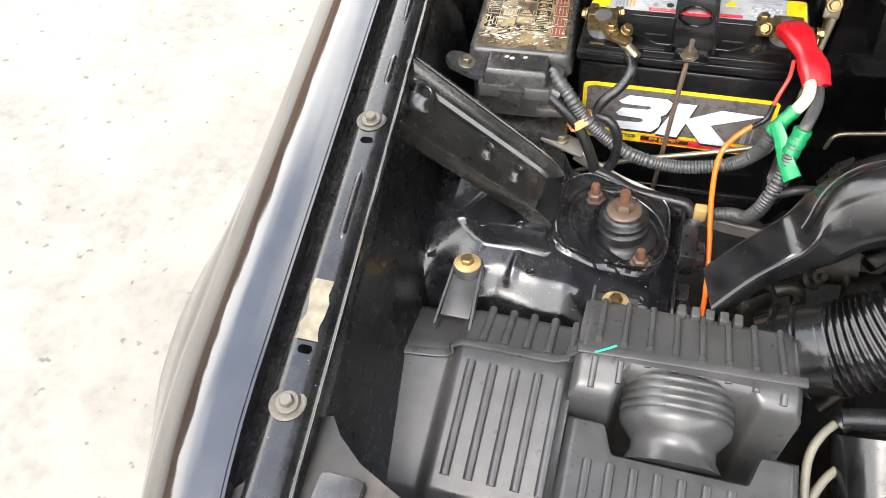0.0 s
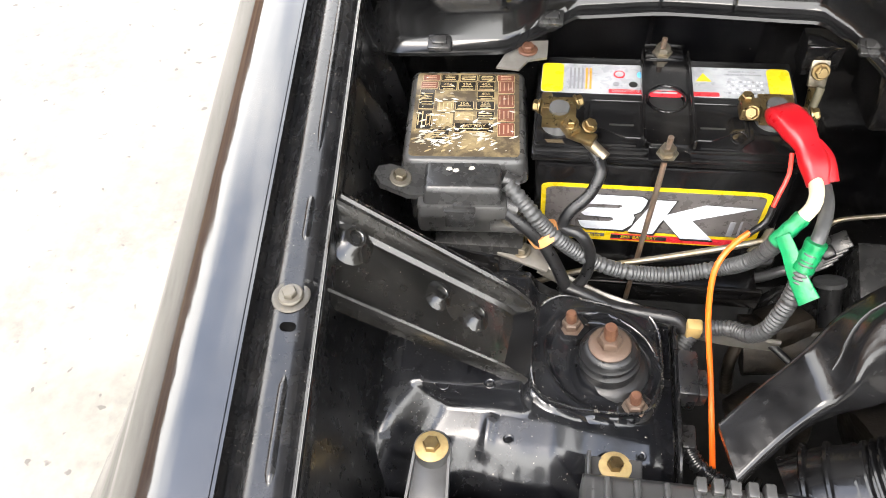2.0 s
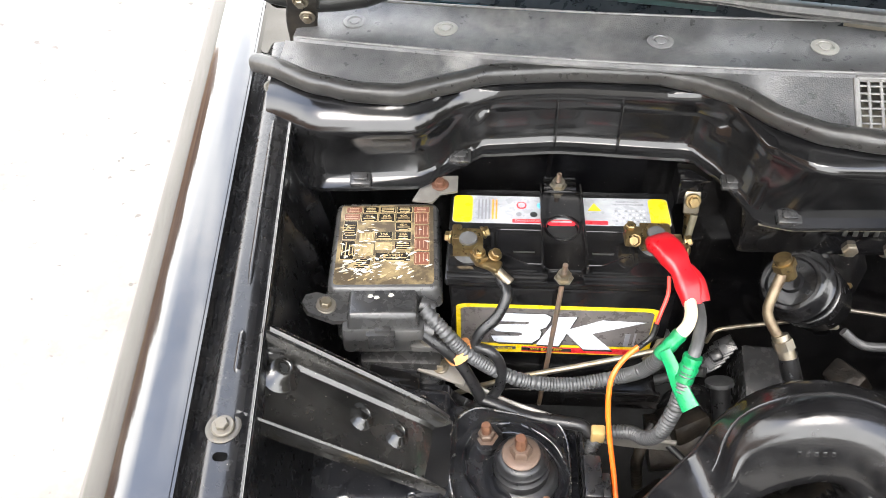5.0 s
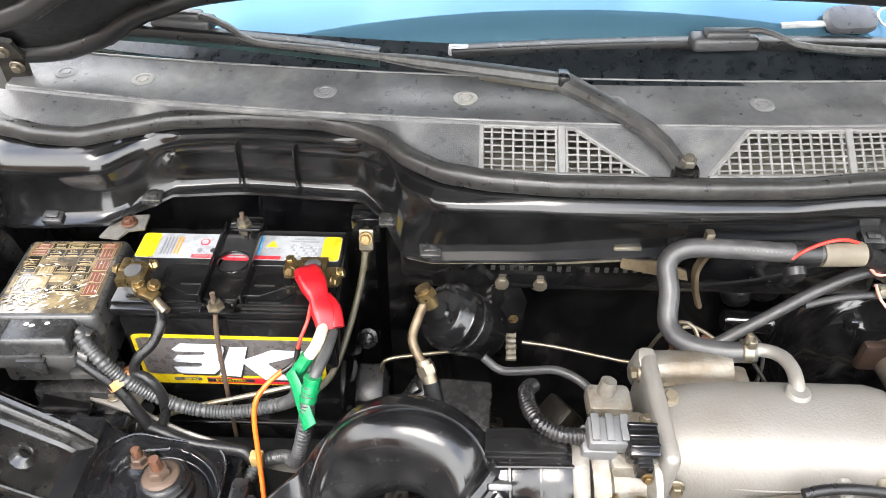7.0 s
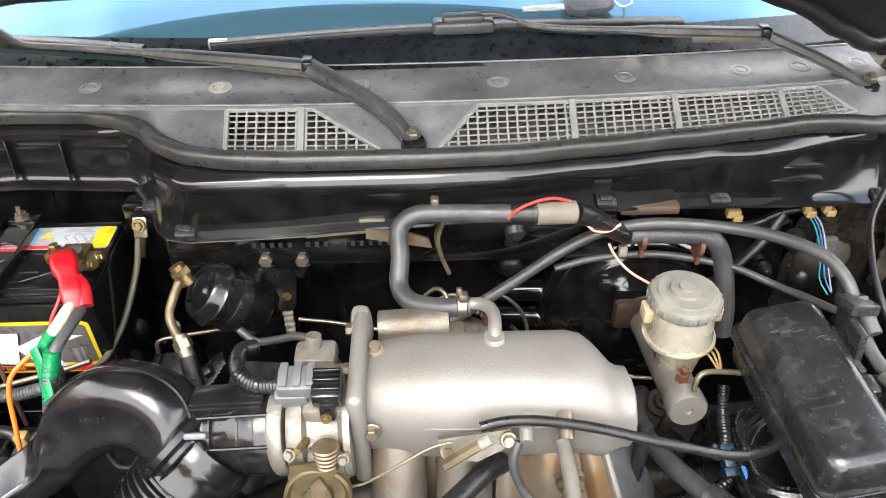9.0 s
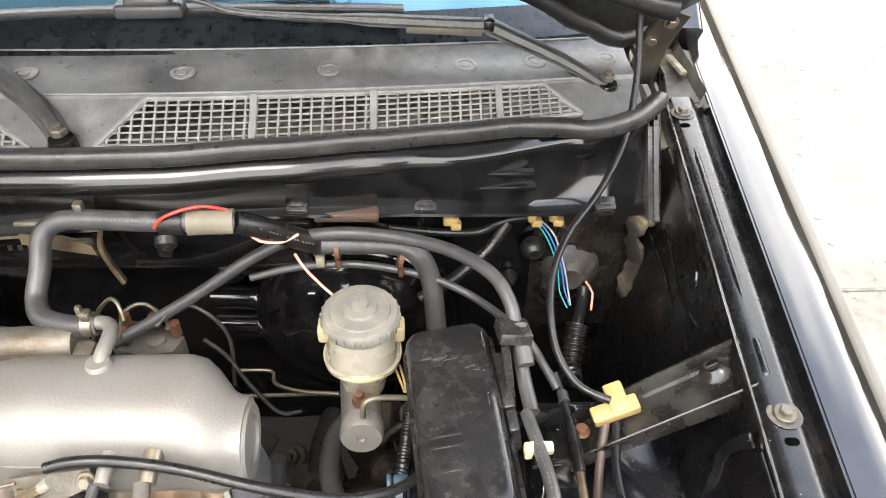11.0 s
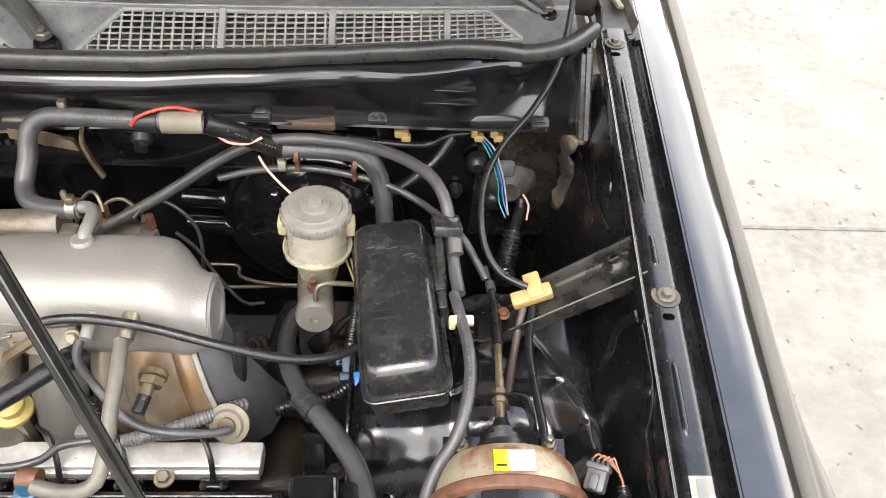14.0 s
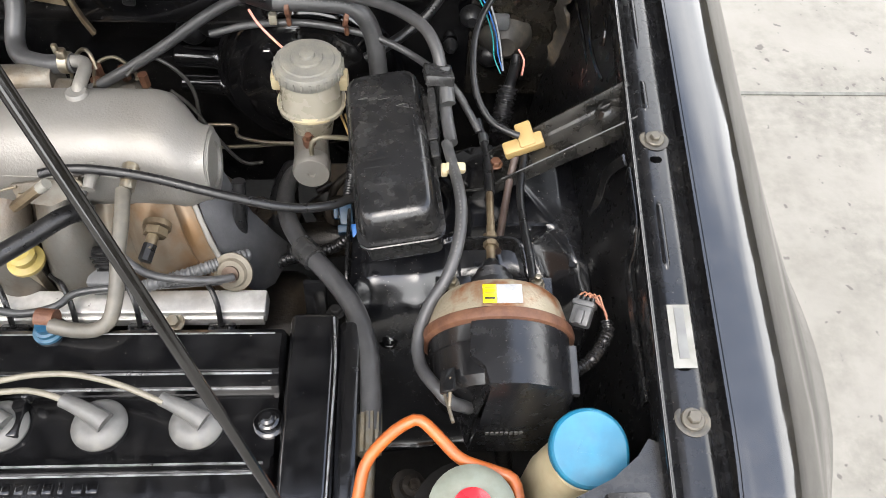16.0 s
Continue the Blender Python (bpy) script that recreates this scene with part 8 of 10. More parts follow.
    b = BM()
    sweep(b, [V(1.0475, -0.424, 0.868), V(1.0465, -0.426, 0.856), V(1.0465, -0.426, 0.846)], rrect(0.005, 0.003, 0.001, 2))
    part("tab", b, DUCTPL, s)
    for k in range(8):
        d = BM()
        rbox(d, (1.066 + k * 0.0043, -0.4520, 0.836), (0.0030, 0.0012, 0.0058), 0.0003, rot=(-2, 0, 0))
        part("raised_bar", d, SCUFF, front)
    # linkage seen beside the flap
    for a_, e_ in ((on(-0.75, 0.050), on(-0.78, 0.074)), (on(-0.9, 0.056), on(-0.72, 0.088))):
        d = BM()
        rod(d, a_, e_, 0.0016)
        part("link_rod", d, STEEL, c)
    d = BM()
    rbox(d, on(-0.80, 0.052), (0.014, 0.022, 0.004), 0.001, rot=(-8, -35, 0))
    part("link_plate", d, DUCTPL, c)
    # boot, bracket, studs
    d = BM()
    q = p + ax * 0.040 + V(-0.004, 0, 0.016)
    lathe(d, q, (0, 0.95, 0.1), [(0.022, 0), (0.022, 0.008), (0.018, 0.010), (0.019, 0.015), (0.014, 0.017), (0.015, 0.022), (0.010, 0.025), (0.006, 0.034)], 28)
    part("boot", d, RUBBER, c)
    d = BM()
    rod(d, (1.077, -0.304, 0.870), (1.0804, -0.250, 0.8733), 0.0046, 0.0044, seg=14)
    rod(d, (1.0789, -0.275, 0.8717), (1.0792, -0.270, 0.8720), 0.0078, seg=6)
    rod(d, (1.0794, -0.266, 0.8723), (1.0797, -0.261, 0.8726), 0.0078, seg=6)
    part("cable_ferrule", d, TARNISH, c, "tarnished cable adjuster with two nuts")
    d = BM()
    loop = spline([(1.048, -0.330, 0.866), (1.048, -0.290, 0.870), (1.0485, -0.276, 0.872), (1.053, -0.269, 0.873), (1.078, -0.268, 0.873), (1.101, -0.269, 0.873), (1.106, -0.276, 0.872), (1.108, -0.290, 0.870), (1.110, -0.330, 0.866)], 0.005)
    sheet(d, [[p_ + V(0, 0, 0.004), p_ + V(0, 0, -0.016)] for p_ in loop], 0.0025)
    part("cable_bracket", d, RAILPAINT, c, "black steel loop bracket")
    for x, y in ((1.040, -0.322), (1.116, -0.324)):
        d = BM()
        rbox(d, (x, y - 0.004, 0.874), (0.034, 0.026, 0.004), 0.001, rot=(15, 0, 0))
        pl = part("ear", d, RAILPAINT, c)
        hexbolt(pl, (x + (0.002 if x > 1.08 else -0.002), y, 0.877), (0, 0.2, 1), 0.0062, 0.006, 0.008, material=STEEL, stud=0.006)
    # plug beside the can
    k = thing("wiring_plug", (1.160, -0.345, 0.84), "grey four-pin wiring plug on its corrugated tail", "wiring plug")
    M = Matrix.Translation((1.163, -0.343, 0.856)) @ Euler((radians(24), radians(-16), radians(-28))).to_matrix().to_4x4()
    Q = M.to_3x3().to_4x4()
    d = BM()
    rbox(d, M @ V(0, 0, 0), (0.019, 0.024, 0.014), 0.003, M=Q)
    rbox(d, M @ V(0, 0.010, 0.001), (0.022, 0.006, 0.016), 0.002, M=Q)
    rbox(d, M @ V(0, -0.004, 0.0085), (0.008, 0.014, 0.004), 0.0015, M=Q)
    part("shell", d, GREYCONN, k, "grey connector shell")
    d = BM()
    for q in range(4):
        rod(d, M @ V(-0.0072 + q * 0.0048, 0.012, 0.003), M @ V(-0.0072 + q * 0.0048, 0.017, 0.003), 0.0021, 0.0018, 10)
    part("wire_seals", d, CONDUIT, k)
    for q in range(4):
        d = BM()
        a0 = M @ V(-0.0072 + q * 0.0048, 0.016, 0.003)
        hose(d, [a0, a0 + V(0.006, 0.004, 0.001), a0 + V(0.014 - q * 0.002, -0.002, -0.002), V(1.1845, -0.342 - q * 0.001, 0.860), V(1.186, -0.352, 0.856)], 0.0010, 6)
        part("wire", d, WIREPINK, k)
    d = BM()
    corrugated(d, [(1.1855, -0.350, 0.857), (1.186, -0.359, 0.853), (1.180, -0.371, 0.852), (1.167, -0.387, 0.850), (1.150, -0.399, 0.848)], 0.0062, 0.0036)
    part("tail", d, CONDBLK, k)
    d = BM()
    hose(d, [(1.120, -0.330, 0.878), (1.135, -0.345, 0.872), (1.146, -0.372, 0.866), (1.150, -0.398, 0.858)], 0.0007, 6)
    part("tie_wire", d, STEEL, k, "thin bare tie wire")


cruise()


def washer_bottle():
    w = thing("washer_bottle", (1.135, -0.495, 0.72), "cream washer fluid bottle with a bright blue snap cap", "washer bottle")
    b = BM()
    loops = []
    for z, sx, sy, dx in ((0.74, 0.075, 0.065, 0.0), (0.82, 0.070, 0.062, 0.0), (0.862, 0.060, 0.056, 0.002), (0.880, 0.054, 0.052, 0.004)):
        loops.append([V(1.136 + dx + x, -0.492 + y, z) for x, y in rrect(sx, sy, 0.022, 6)])
    rings(b, loops)
    part("bottle", b, MILKOLD, w, sharp=60)
    ax = V(-0.05, -0.32, 0.95).normalized()
    M = Matrix.Translation((1.141, -0.485, 0.884)) @ axes(ax)
    b = BM()
    loops = []
    for z, s in ((-0.008, 0.97), (0.0, 1.0), (0.008, 1.0), (0.011, 0.96), (0.0125, 0.90)):
        lp = []
        for k in range(44):
            a = 2 * math.pi * k / 44
            r = 0.032 + 0.007 * max(0, math.cos(a - radians(-38))) ** 14
            lp.append(M @ V(r * s * math.cos(a), r * s * math.sin(a), z))
        loops.append(lp)
    rings(b, loops)
    cap = part("snap_cap", b, BLUECAP, w, "bright blue cap with a faint moulded symbol", sharp=18)
    d = BM()
    prism(d, [(-0.010, -0.004), (0.010, -0.004), (0.006, 0.006), (-0.006, 0.006)], M @ Matrix.Translation((0, 0, 0.0124)), 0.0007)
    part("moulded_symbol", d, BLUECAP, cap)
    d = BM()
    rod(d, (1.150, -0.515, 0.866), (1.156, -0.528, 0.860), 0.007)
    part("hinge_peg", d, BLUECAP, cap)
    # radiator cap and the orange overflow
    r = thing("coolant_filler", (1.047, -0.522, 0.83), "weathered grey radiator cap with a red centre", "coolant filler")
    ax = (0, -0.1, 1)
    d = BM()
    lathe(d, (1.047, -0.524, 0.852), ax, [(0.034, 0), (0.036, 0.003), (0.036, 0.010), (0.030, 0.014), (0.018, 0.015)], 36)
    part("cap", d, CAPGREEN, r)
    d = BM()
    lathe(d, (1.047, -0.526, 0.866), ax, [(0.0165, 0), (0.0165, 0.004), (0.013, 0.006), (0.002, 0.0065)], 28)
    part("centre", d, LABEL_R, r, "red plastic centre")
    d = BM()
    for k in range(14):
        a = radians(40 + k * 9)
        rbox(d, (1.047 + 0.026 * math.cos(a), -0.524 + 0.026 * math.sin(a), 0.8665), (0.003, 0.0012, 0.0006), 0.0001, rot=(0, 0, math.degrees(a)))
    part("text_bar", d, LABEL_K, r)["kind"] = "stuff"
    d = BM()
    lathe(d, (1.047, -0.522, 0.80), ax, [(0.05, -0.05), (0.05, 0.03), (0.034, 0.045), (0.030, 0.055)], 28)
    part("filler_neck", d, DARKMETAL, r)


CAPGREEN = mat("weathered_cap", (0.20, 0.22, 0.18), 0.55, metal=0.3, col2=(0.14, 0.145, 0.11), scale=40, dust=0.5)
washer_bottle()


# ---- fuel filter and bits on the bulkhead ----
DUSTRUB = mat("dusty_rubber", (0.022, 0.020, 0.017), 0.5, dust=1.3, dcol=(0.15, 0.13, 0.10), dscale=16)

def fuel_filter():
    f = thing("fuel_filter", (0.37, 0.0, 0.80), "black canister fuel filter in a steel strap", "fuel filter")
    ax = V(-0.66, -0.26, 0.70).normalized()
    c = V(0.374, 0.024, 0.850)
    b = BM()
    lathe(b, c, ax, [(0.014, -0.046), (0.030, -0.040), (0.034, -0.034), (0.035, 0.020), (0.0385, 0.022), (0.0385, 0.027), (0.035, 0.030), (0.034, 0.038), (0.030, 0.042), (0.026, 0.042), (0.024, 0.039), (0.012, 0.039), (0.010, 0.043)], 40)
    part("canister", b, DUCTPL, f, sharp=45)
    d = BM()
    lathe(d, c - ax * 0.008, ax, [(0.0352, 0), (0.0365, 0.001), (0.0365, 0.015), (0.0352, 0.016)], 36)
    part("strap", d, RAILPAINT, f)
    d = BM()
    prism(d, [(-0.030, 0.040), (0.022, 0.036), (0.034, 0.010), (0.030, -0.030), (0.008, -0.050), (-0.020, -0.046), (-0.034, -0.010)], Matrix.Translation((0.412, 0.062, 0.842)) @ Matrix.Rotation(radians(80), 4, "X"), 0.006)
    rbox(d, (0.408, 0.048, 0.840), (0.012, 0.018, 0.050), 0.003, rot=(0, -20, 0))
    pl = part("bracket", d, BAYPAINT, f)
    hexbolt(pl, (0.432, 0.060, 0.826), (0, -1, 0.3), 0.0065, 0.006, 0.0105, material=BRASS)
    d = BM()
    rod(d, (0.338, 0.006, 0.894), (0.327, 0.012, 0.916), 0.0085, seg=16)
    rod(d, (0.333, 0.008, 0.904), (0.329, 0.010, 0.911), 0.0115, seg=6)
    part("banjo_bolt", d, BRASS, f)
    d = BM()
    hose(d, [(0.331, 0.006, 0.902), (0.322, -0.010, 0.885), (0.318, -0.022, 0.870), (0.326, -0.036, 0.858), (0.334, -0.044, 0.850)], 0.0052, 12)
    part("outlet_pipe", d, TARNISH, f)
    d = BM()
    rod(d, (0.330, -0.038, 0.856), (0.340, -0.056, 0.838), 0.0085, seg=16)
    rod(d, (0.332, -0.042, 0.853), (0.336, -0.048, 0.846), 0.0105, seg=6)
    part("fitting", d, STEEL, f)
    d = BM()
    hose(d, [(0.339, -0.054, 0.84), (0.348, -0.075, 0.815), (0.362, -0.10, 0.78), (0.375, -0.12, 0.73)], 0.0095, 12)
    part("fuel_hose", d, RUBBER, f)
    d = BM()
    for k in range(5):
        rbox(d, (0.4305 + 0.0005 * k, 0.050 - k * 0.0022, 0.803 - k * 0.0078), (0.013 - 0.001 * (k % 2), 0.006, 0.0068), 0.0015, rot=(12, 0, 0))
    solo("cable_clip", d, MILK, "cream ribbed plastic cable clip below the bracket", "cable clip")
    # grommet and fittings on the far side
    g = thing("bulkhead_grommet", (1.128, 0.12, 0.78), "dusty rubber grommet where the harness enters the cabin", "grommet")
    d = BM()
    lathe(d, (1.135, 0.134, 0.806), (-0.1, -1, 0.1), [(0.036, 0), (0.037, 0.006), (0.030, 0.014), (0.022, 0.026), (0.014, 0.034)], 28)
    part("boot", d, DUSTRUB, g)
    d = BM()
    rbox(d, (1.122, 0.112, 0.842), (0.026, 0.012, 0.022), 0.004)
    part("clip", d, GREYCONN, g)
    for p, r in (((1.085, 0.128, 0.84), 0.016), ((1.06, 0.130, 0.79), 0.010), ((1.115, 0.128, 0.775), 0.018), ((0.715, 0.122, 0.815), 0.02), ((0.745, 0.12, 0.83), 0.022)):
        d = BM()
        lathe(d, p, (0, -1, 0.1), [(r, 0), (r, 0.006), (r * 0.7, 0.014), (r * 0.4, 0.018)], 18)
        solo("bulkhead_plug", d, RUBBER, "small round rubber plug in the bulkhead", "plug", "bulkhead plugs")
    d = BM()
    for z, y in ((0.795, 0.092), (0.752, 0.088)):
        lathe(d, (0.695, y, z), (1, -0.05, 0), [(0.012, 0), (0.014, 0.003), (0.014, 0.050), (0.0155, 0.053), (0.0155, 0.058), (0.014, 0.060), (0.014, 0.072)], 20)
    solo("heater_pipe", d, BAYPAINT, "black heater pipes through the bulkhead", "heater pipe")
    # proportioning valve with pipe nuts
    v = thing("brake_valve", (0.67, 0.02, 0.77), "grey brake proportioning valve with brass pipe nuts", "brake valve")
    d = BM()
    prism(d, [(-0.045, 0.010), (-0.030, 0.030), (0.0, 0.026), (0.020, 0.012), (0.034, 0.004), (0.026, -0.018), (-0.010, -0.022), (-0.040, -0.012)], Matrix.Translation((0.650, 0.008, 0.785)), 0.026)
    lathe(d, (0.655, 0.006, 0.811), (0, 0, 1), [(0.011, 0), (0.010, 0.004), (0.006, 0.005)], 18)
    part("body", d, ALUDULL, v)
    for x, y in ((0.618, 0.028), (0.650, 0.026), (0.676, 0.014), (0.622, 0.004)):
        d = BM()
        rod(d, (x, y, 0.814), (x, y, 0.832), 0.0065, seg=6)
        part("pipe_nut", d, RUST, v)


fuel_filter()
low_boxes()


BROWNHOSE = mat("brown_hose", (0.035, 0.022, 0.018), 0.5, dust=0.3)
OLIVEHOSE = mat("olive_cable", (0.075, 0.066, 0.042), 0.45, dust=0.3, dcol=(0.12, 0.10, 0.07))
TANHOSE = mat("tan_hose", (0.060, 0.055, 0.046), 0.5, dust=0.5, dcol=(0.18, 0.155, 0.115))
DARKPIPE = mat("dark_steel_pipe", (0.060, 0.058, 0.054), 0.35, metal=0.5, dust=0.2)
PIPE = mat("brown_pipe", (0.125, 0.11, 0.078), 0.4, metal=0.5, dust=0.3)


def run(name, label, kind, r, material, pts):
    """One hose or cable as a thing of its own."""
    b = BM()
    if kind == "corr":
        corrugated(b, pts, r, max(0.0032, r * 0.42))
    else:
        hose(b, pts, r, 8 if r < 0.003 else 12)
    cat = name.replace("_", " ")
    return solo(name, b, material, label, cat, cat + "s", sharp=60)



def hose_print(ob, pts, r, a, b, toward):
    """Faded rows of unreadable print along a hose."""
    path = spline(pts, 0.004)
    m = BM()
    n = len(path)
    k = int(n * a)
    while k < int(n * b) - 1:
        if (k * 7) % 5 != 2:
            d = (path[k + 1] - path[k]).normalized()
            up = (V(*toward) - d * V(*toward).dot(d)).normalized()
            side = d.cross(up)
            M = Matrix((d, side, up)).transposed().to_4x4()
            rbox(m, path[k] + up * r, (0.0022, 0.0016, 0.0004), 0.0001, seg=1, M=M)
        k += 1
    part("print", m, PRINTGREY, ob, "faded print, too worn to read")


PRINTGREY = mat("faded_print", (0.075, 0.074, 0.071), 0.6)


# ---- hoses, cables and wires ----
run('battery_cable', 'black battery cable looping from the negative terminal', 'hose', .0055, RUBBER, [(0.052, -0.012, 0.900), (0.059, -0.030, 0.897), (0.050, -0.045, 0.880), (0.034, -0.055, 0.867), (0.029, -0.060, 0.850), (0.043, -0.066, 0.852), (0.055, -0.070, 0.832), (0.054, -0.075, 0.800), (0.041, -0.078, 0.779), (0.030, -0.075, 0.781)])
run('conduit', 'grey corrugated conduit crossing the battery front', 'corr', .0078, CONDUIT, [(-0.022, -0.046, 0.890), (-0.004, -0.060, 0.877), (0.017, -0.066, 0.851), (0.051, -0.068, 0.820), (0.085, -0.068, 0.802), (0.129, -0.064, 0.794), (0.175, -0.058, 0.801), (0.196, -0.066, 0.826), (0.204, -0.076, 0.858), (0.207, -0.081, 0.882)])
run('conduit', 'black taped harness from the fuse box', 'hose', .0062, RUBBER, [(-0.024, -0.062, 0.873), (-0.006, -0.068, 0.860), (0.013, -0.072, 0.838), (0.027, -0.078, 0.812), (0.036, -0.082, 0.787)])
run('battery_cable', 'thick black cable lying behind the strut tower', 'hose', .0068, RUBBER, [(0.036, -0.082, 0.787), (0.055, -0.088, 0.785), (0.083, -0.092, 0.774), (0.115, -0.096, 0.773), (0.141, -0.100, 0.773), (0.149, -0.105, 0.764)])
run('battery_cable', 'cream insulated cable from the red boot', 'hose', .006, WHITEWIRE, [(0.230, -0.044, 0.911), (0.229, -0.058, 0.912), (0.225, -0.070, 0.908), (0.214, -0.078, 0.895), (0.203, -0.083, 0.880)])
run('battery_cable', 'grey-black cable from the red boot', 'hose', .0058, CONDUIT, [(0.239, -0.044, 0.905), (0.238, -0.062, 0.906), (0.234, -0.080, 0.903), (0.228, -0.096, 0.897), (0.224, -0.104, 0.886)])
run('conduit', 'grey corrugated conduit dropping from the green tape', 'corr', .0078, CONDUIT, [(0.226, -0.100, 0.895), (0.222, -0.108, 0.880), (0.219, -0.118, 0.858), (0.215, -0.124, 0.838), (0.208, -0.128, 0.812), (0.200, -0.120, 0.788), (0.189, -0.108, 0.777), (0.170, -0.104, 0.768), (0.156, -0.108, 0.762), (0.146, -0.120, 0.752)])
run('wire', 'thin red wire from the boot', 'hose', .002, REDWIRE, [(0.214, -0.018, 0.916), (0.212, -0.034, 0.907), (0.206, -0.046, 0.896), (0.203, -0.052, 0.886)])
run('wire', 'short black spliced wire length', 'hose', .003, RUBBER, [(0.203, -0.052, 0.886), (0.200, -0.058, 0.873), (0.192, -0.063, 0.868), (0.186, -0.067, 0.866)])
run('wire', 'bright orange wire hanging in front of the battery', 'hose', .0028, ORANGE, [(0.187, -0.066, 0.867), (0.175, -0.074, 0.860), (0.163, -0.088, 0.850), (0.160, -0.100, 0.831), (0.163, -0.118, 0.799), (0.170, -0.150, 0.762), (0.173, -0.190, 0.739), (0.169, -0.250, 0.742)])
run('fuel_pipe', 'thin pale steel pipe below the battery label', 'hose', .0032, STEEL, [(-0.002, -0.050, 0.741), (0.027, -0.050, 0.759), (0.071, -0.048, 0.778), (0.119, -0.042, 0.788), (0.181, -0.034, 0.801), (0.216, -0.030, 0.811)])
run('earth_cable', 'olive earth cable from the bulkhead lug', 'hose', .0038, OLIVEHOSE, [(0.259, 0.088, 0.898), (0.254, 0.075, 0.869), (0.246, 0.050, 0.839), (0.236, 0.020, 0.813), (0.224, -0.015, 0.799), (0.209, -0.030, 0.792)])
printed_pts = [(0.650, -0.075, 0.925), (0.631, -0.074, 0.922), (0.611, -0.068, 0.918), (0.587, -0.055, 0.915), (0.576, -0.035, 0.920), (0.578, -0.012, 0.940), (0.577, 0.012, 0.959), (0.595, 0.020, 0.971), (0.634, 0.018, 0.974), (0.682, 0.010, 0.978), (0.730, 0.008, 0.979), (0.767, 0.012, 0.975)]
hose_print(run('heater_hose', 'grey rubber heater hose in a square bend', 'hose', .0103, HOSE, printed_pts), printed_pts, .0103, 0.62, 0.95, (0, -0.8, 0.6))
printed_pts = [(0.767, 0.012, 0.975), (0.789, 0.020, 0.961), (0.819, 0.040, 0.930), (0.839, 0.050, 0.913)]
hose_print(run('heater_hose', 'dark rubber heater hose running to the master cylinder', 'hose', .0115, RUBBER, printed_pts), printed_pts, .0115, 0.2, 0.95, (0, -0.8, 0.6))
printed_pts = [(0.837, 0.050, 0.914), (0.886, 0.052, 0.912), (0.926, 0.050, 0.910), (0.945, 0.045, 0.901), (0.958, 0.040, 0.871), (0.964, 0.020, 0.826), (0.965, 0.010, 0.787)]
hose_print(run('heater_hose', 'grey heater hose bending down behind the reservoir', 'hose', .0115, HOSE, printed_pts), printed_pts, .0115, 0.05, 0.45, (0, -0.7, 0.7))
run('hose_sleeve', 'tan taped sleeve on the heater hose', 'hose', .0128, TANBOOT, [(0.723, 0.008, 0.978), (0.766, 0.012, 0.976)])
run('hose_sleeve', 'black tape wound on the heater hose', 'hose', .0128, RUBBER, [(0.697, 0.010, 0.977), (0.721, 0.008, 0.978)])
run('vacuum_hose', 'long grey hose arching across the bulkhead', 'hose', .0068, HOSE, [(0.613, -0.005, 0.821), (0.661, 0.015, 0.839), (0.711, 0.030, 0.865), (0.763, 0.042, 0.898), (0.807, 0.048, 0.920), (0.850, 0.045, 0.932), (0.893, 0.038, 0.937), (0.942, 0.020, 0.943), (0.983, -0.010, 0.952), (1.014, -0.045, 0.956), (1.028, -0.070, 0.948), (1.033, -0.088, 0.936), (1.035, -0.100, 0.925), (1.039, -0.130, 0.907), (1.043, -0.165, 0.902)])
printed_pts = [(1.038, -0.165, 0.902), (1.043, -0.206, 0.910), (1.047, -0.245, 0.917), (1.047, -0.275, 0.916), (1.042, -0.303, 0.909), (1.032, -0.328, 0.897), (1.016, -0.348, 0.881), (1.006, -0.374, 0.870), (1.008, -0.402, 0.869), (1.022, -0.430, 0.881), (1.033, -0.440, 0.877), (1.050, -0.435, 0.853)]
hose_print(run('vacuum_hose', 'grey hose curling from the relay box to the cruise can', 'hose', .0058, HOSE, printed_pts), printed_pts, .0058, 0.1, 0.45, (-0.2, -0.5, 0.8))
run('vacuum_hose', 'slim grey hose beside the booster', 'hose', .0045, HOSE, [(0.759, 0.050, 0.865), (0.807, 0.055, 0.875), (0.864, 0.055, 0.880), (0.915, 0.050, 0.877), (0.966, 0.035, 0.873), (1.011, 0.010, 0.865), (1.049, -0.060, 0.885), (1.068, -0.080, 0.865), (1.080, -0.100, 0.853)])
run('throttle_cable', 'dark cable with crimped steel ends', 'hose', .0040, RUBBER, [(1.079, -0.085, 0.858), (1.083, -0.102, 0.852), (1.0855, -0.130, 0.852), (1.086, -0.155, 0.857), (1.084, -0.190, 0.865)])
run('washer_hose', 'black washer hose hanging from the bonnet', 'hose', .0038, RUBBER, [(1.180, 0.205, 1.144), (1.185, 0.200, 1.096), (1.184, 0.170, 1.049), (1.169, 0.120, 0.999), (1.137, 0.070, 0.968), (1.099, 0.020, 0.953), (1.076, -0.030, 0.946), (1.069, -0.070, 0.930), (1.073, -0.105, 0.911), (1.087, -0.130, 0.900), (1.103, -0.142, 0.897), (1.116, -0.147, 0.895)])
run('washer_hose', 'brownish hose below the yellow joint', 'hose', .0042, BROWNHOSE, [(1.115, -0.152, 0.874), (1.107, -0.180, 0.858), (1.098, -0.220, 0.847), (1.087, -0.270, 0.857)])
run('washer_hose', 'black hose from the yellow joint to the cruise can', 'hose', .0042, RUBBER, [(1.124, -0.155, 0.874), (1.116, -0.200, 0.866), (1.114, -0.250, 0.873), (1.114, -0.295, 0.883), (1.114, -0.322, 0.885)])
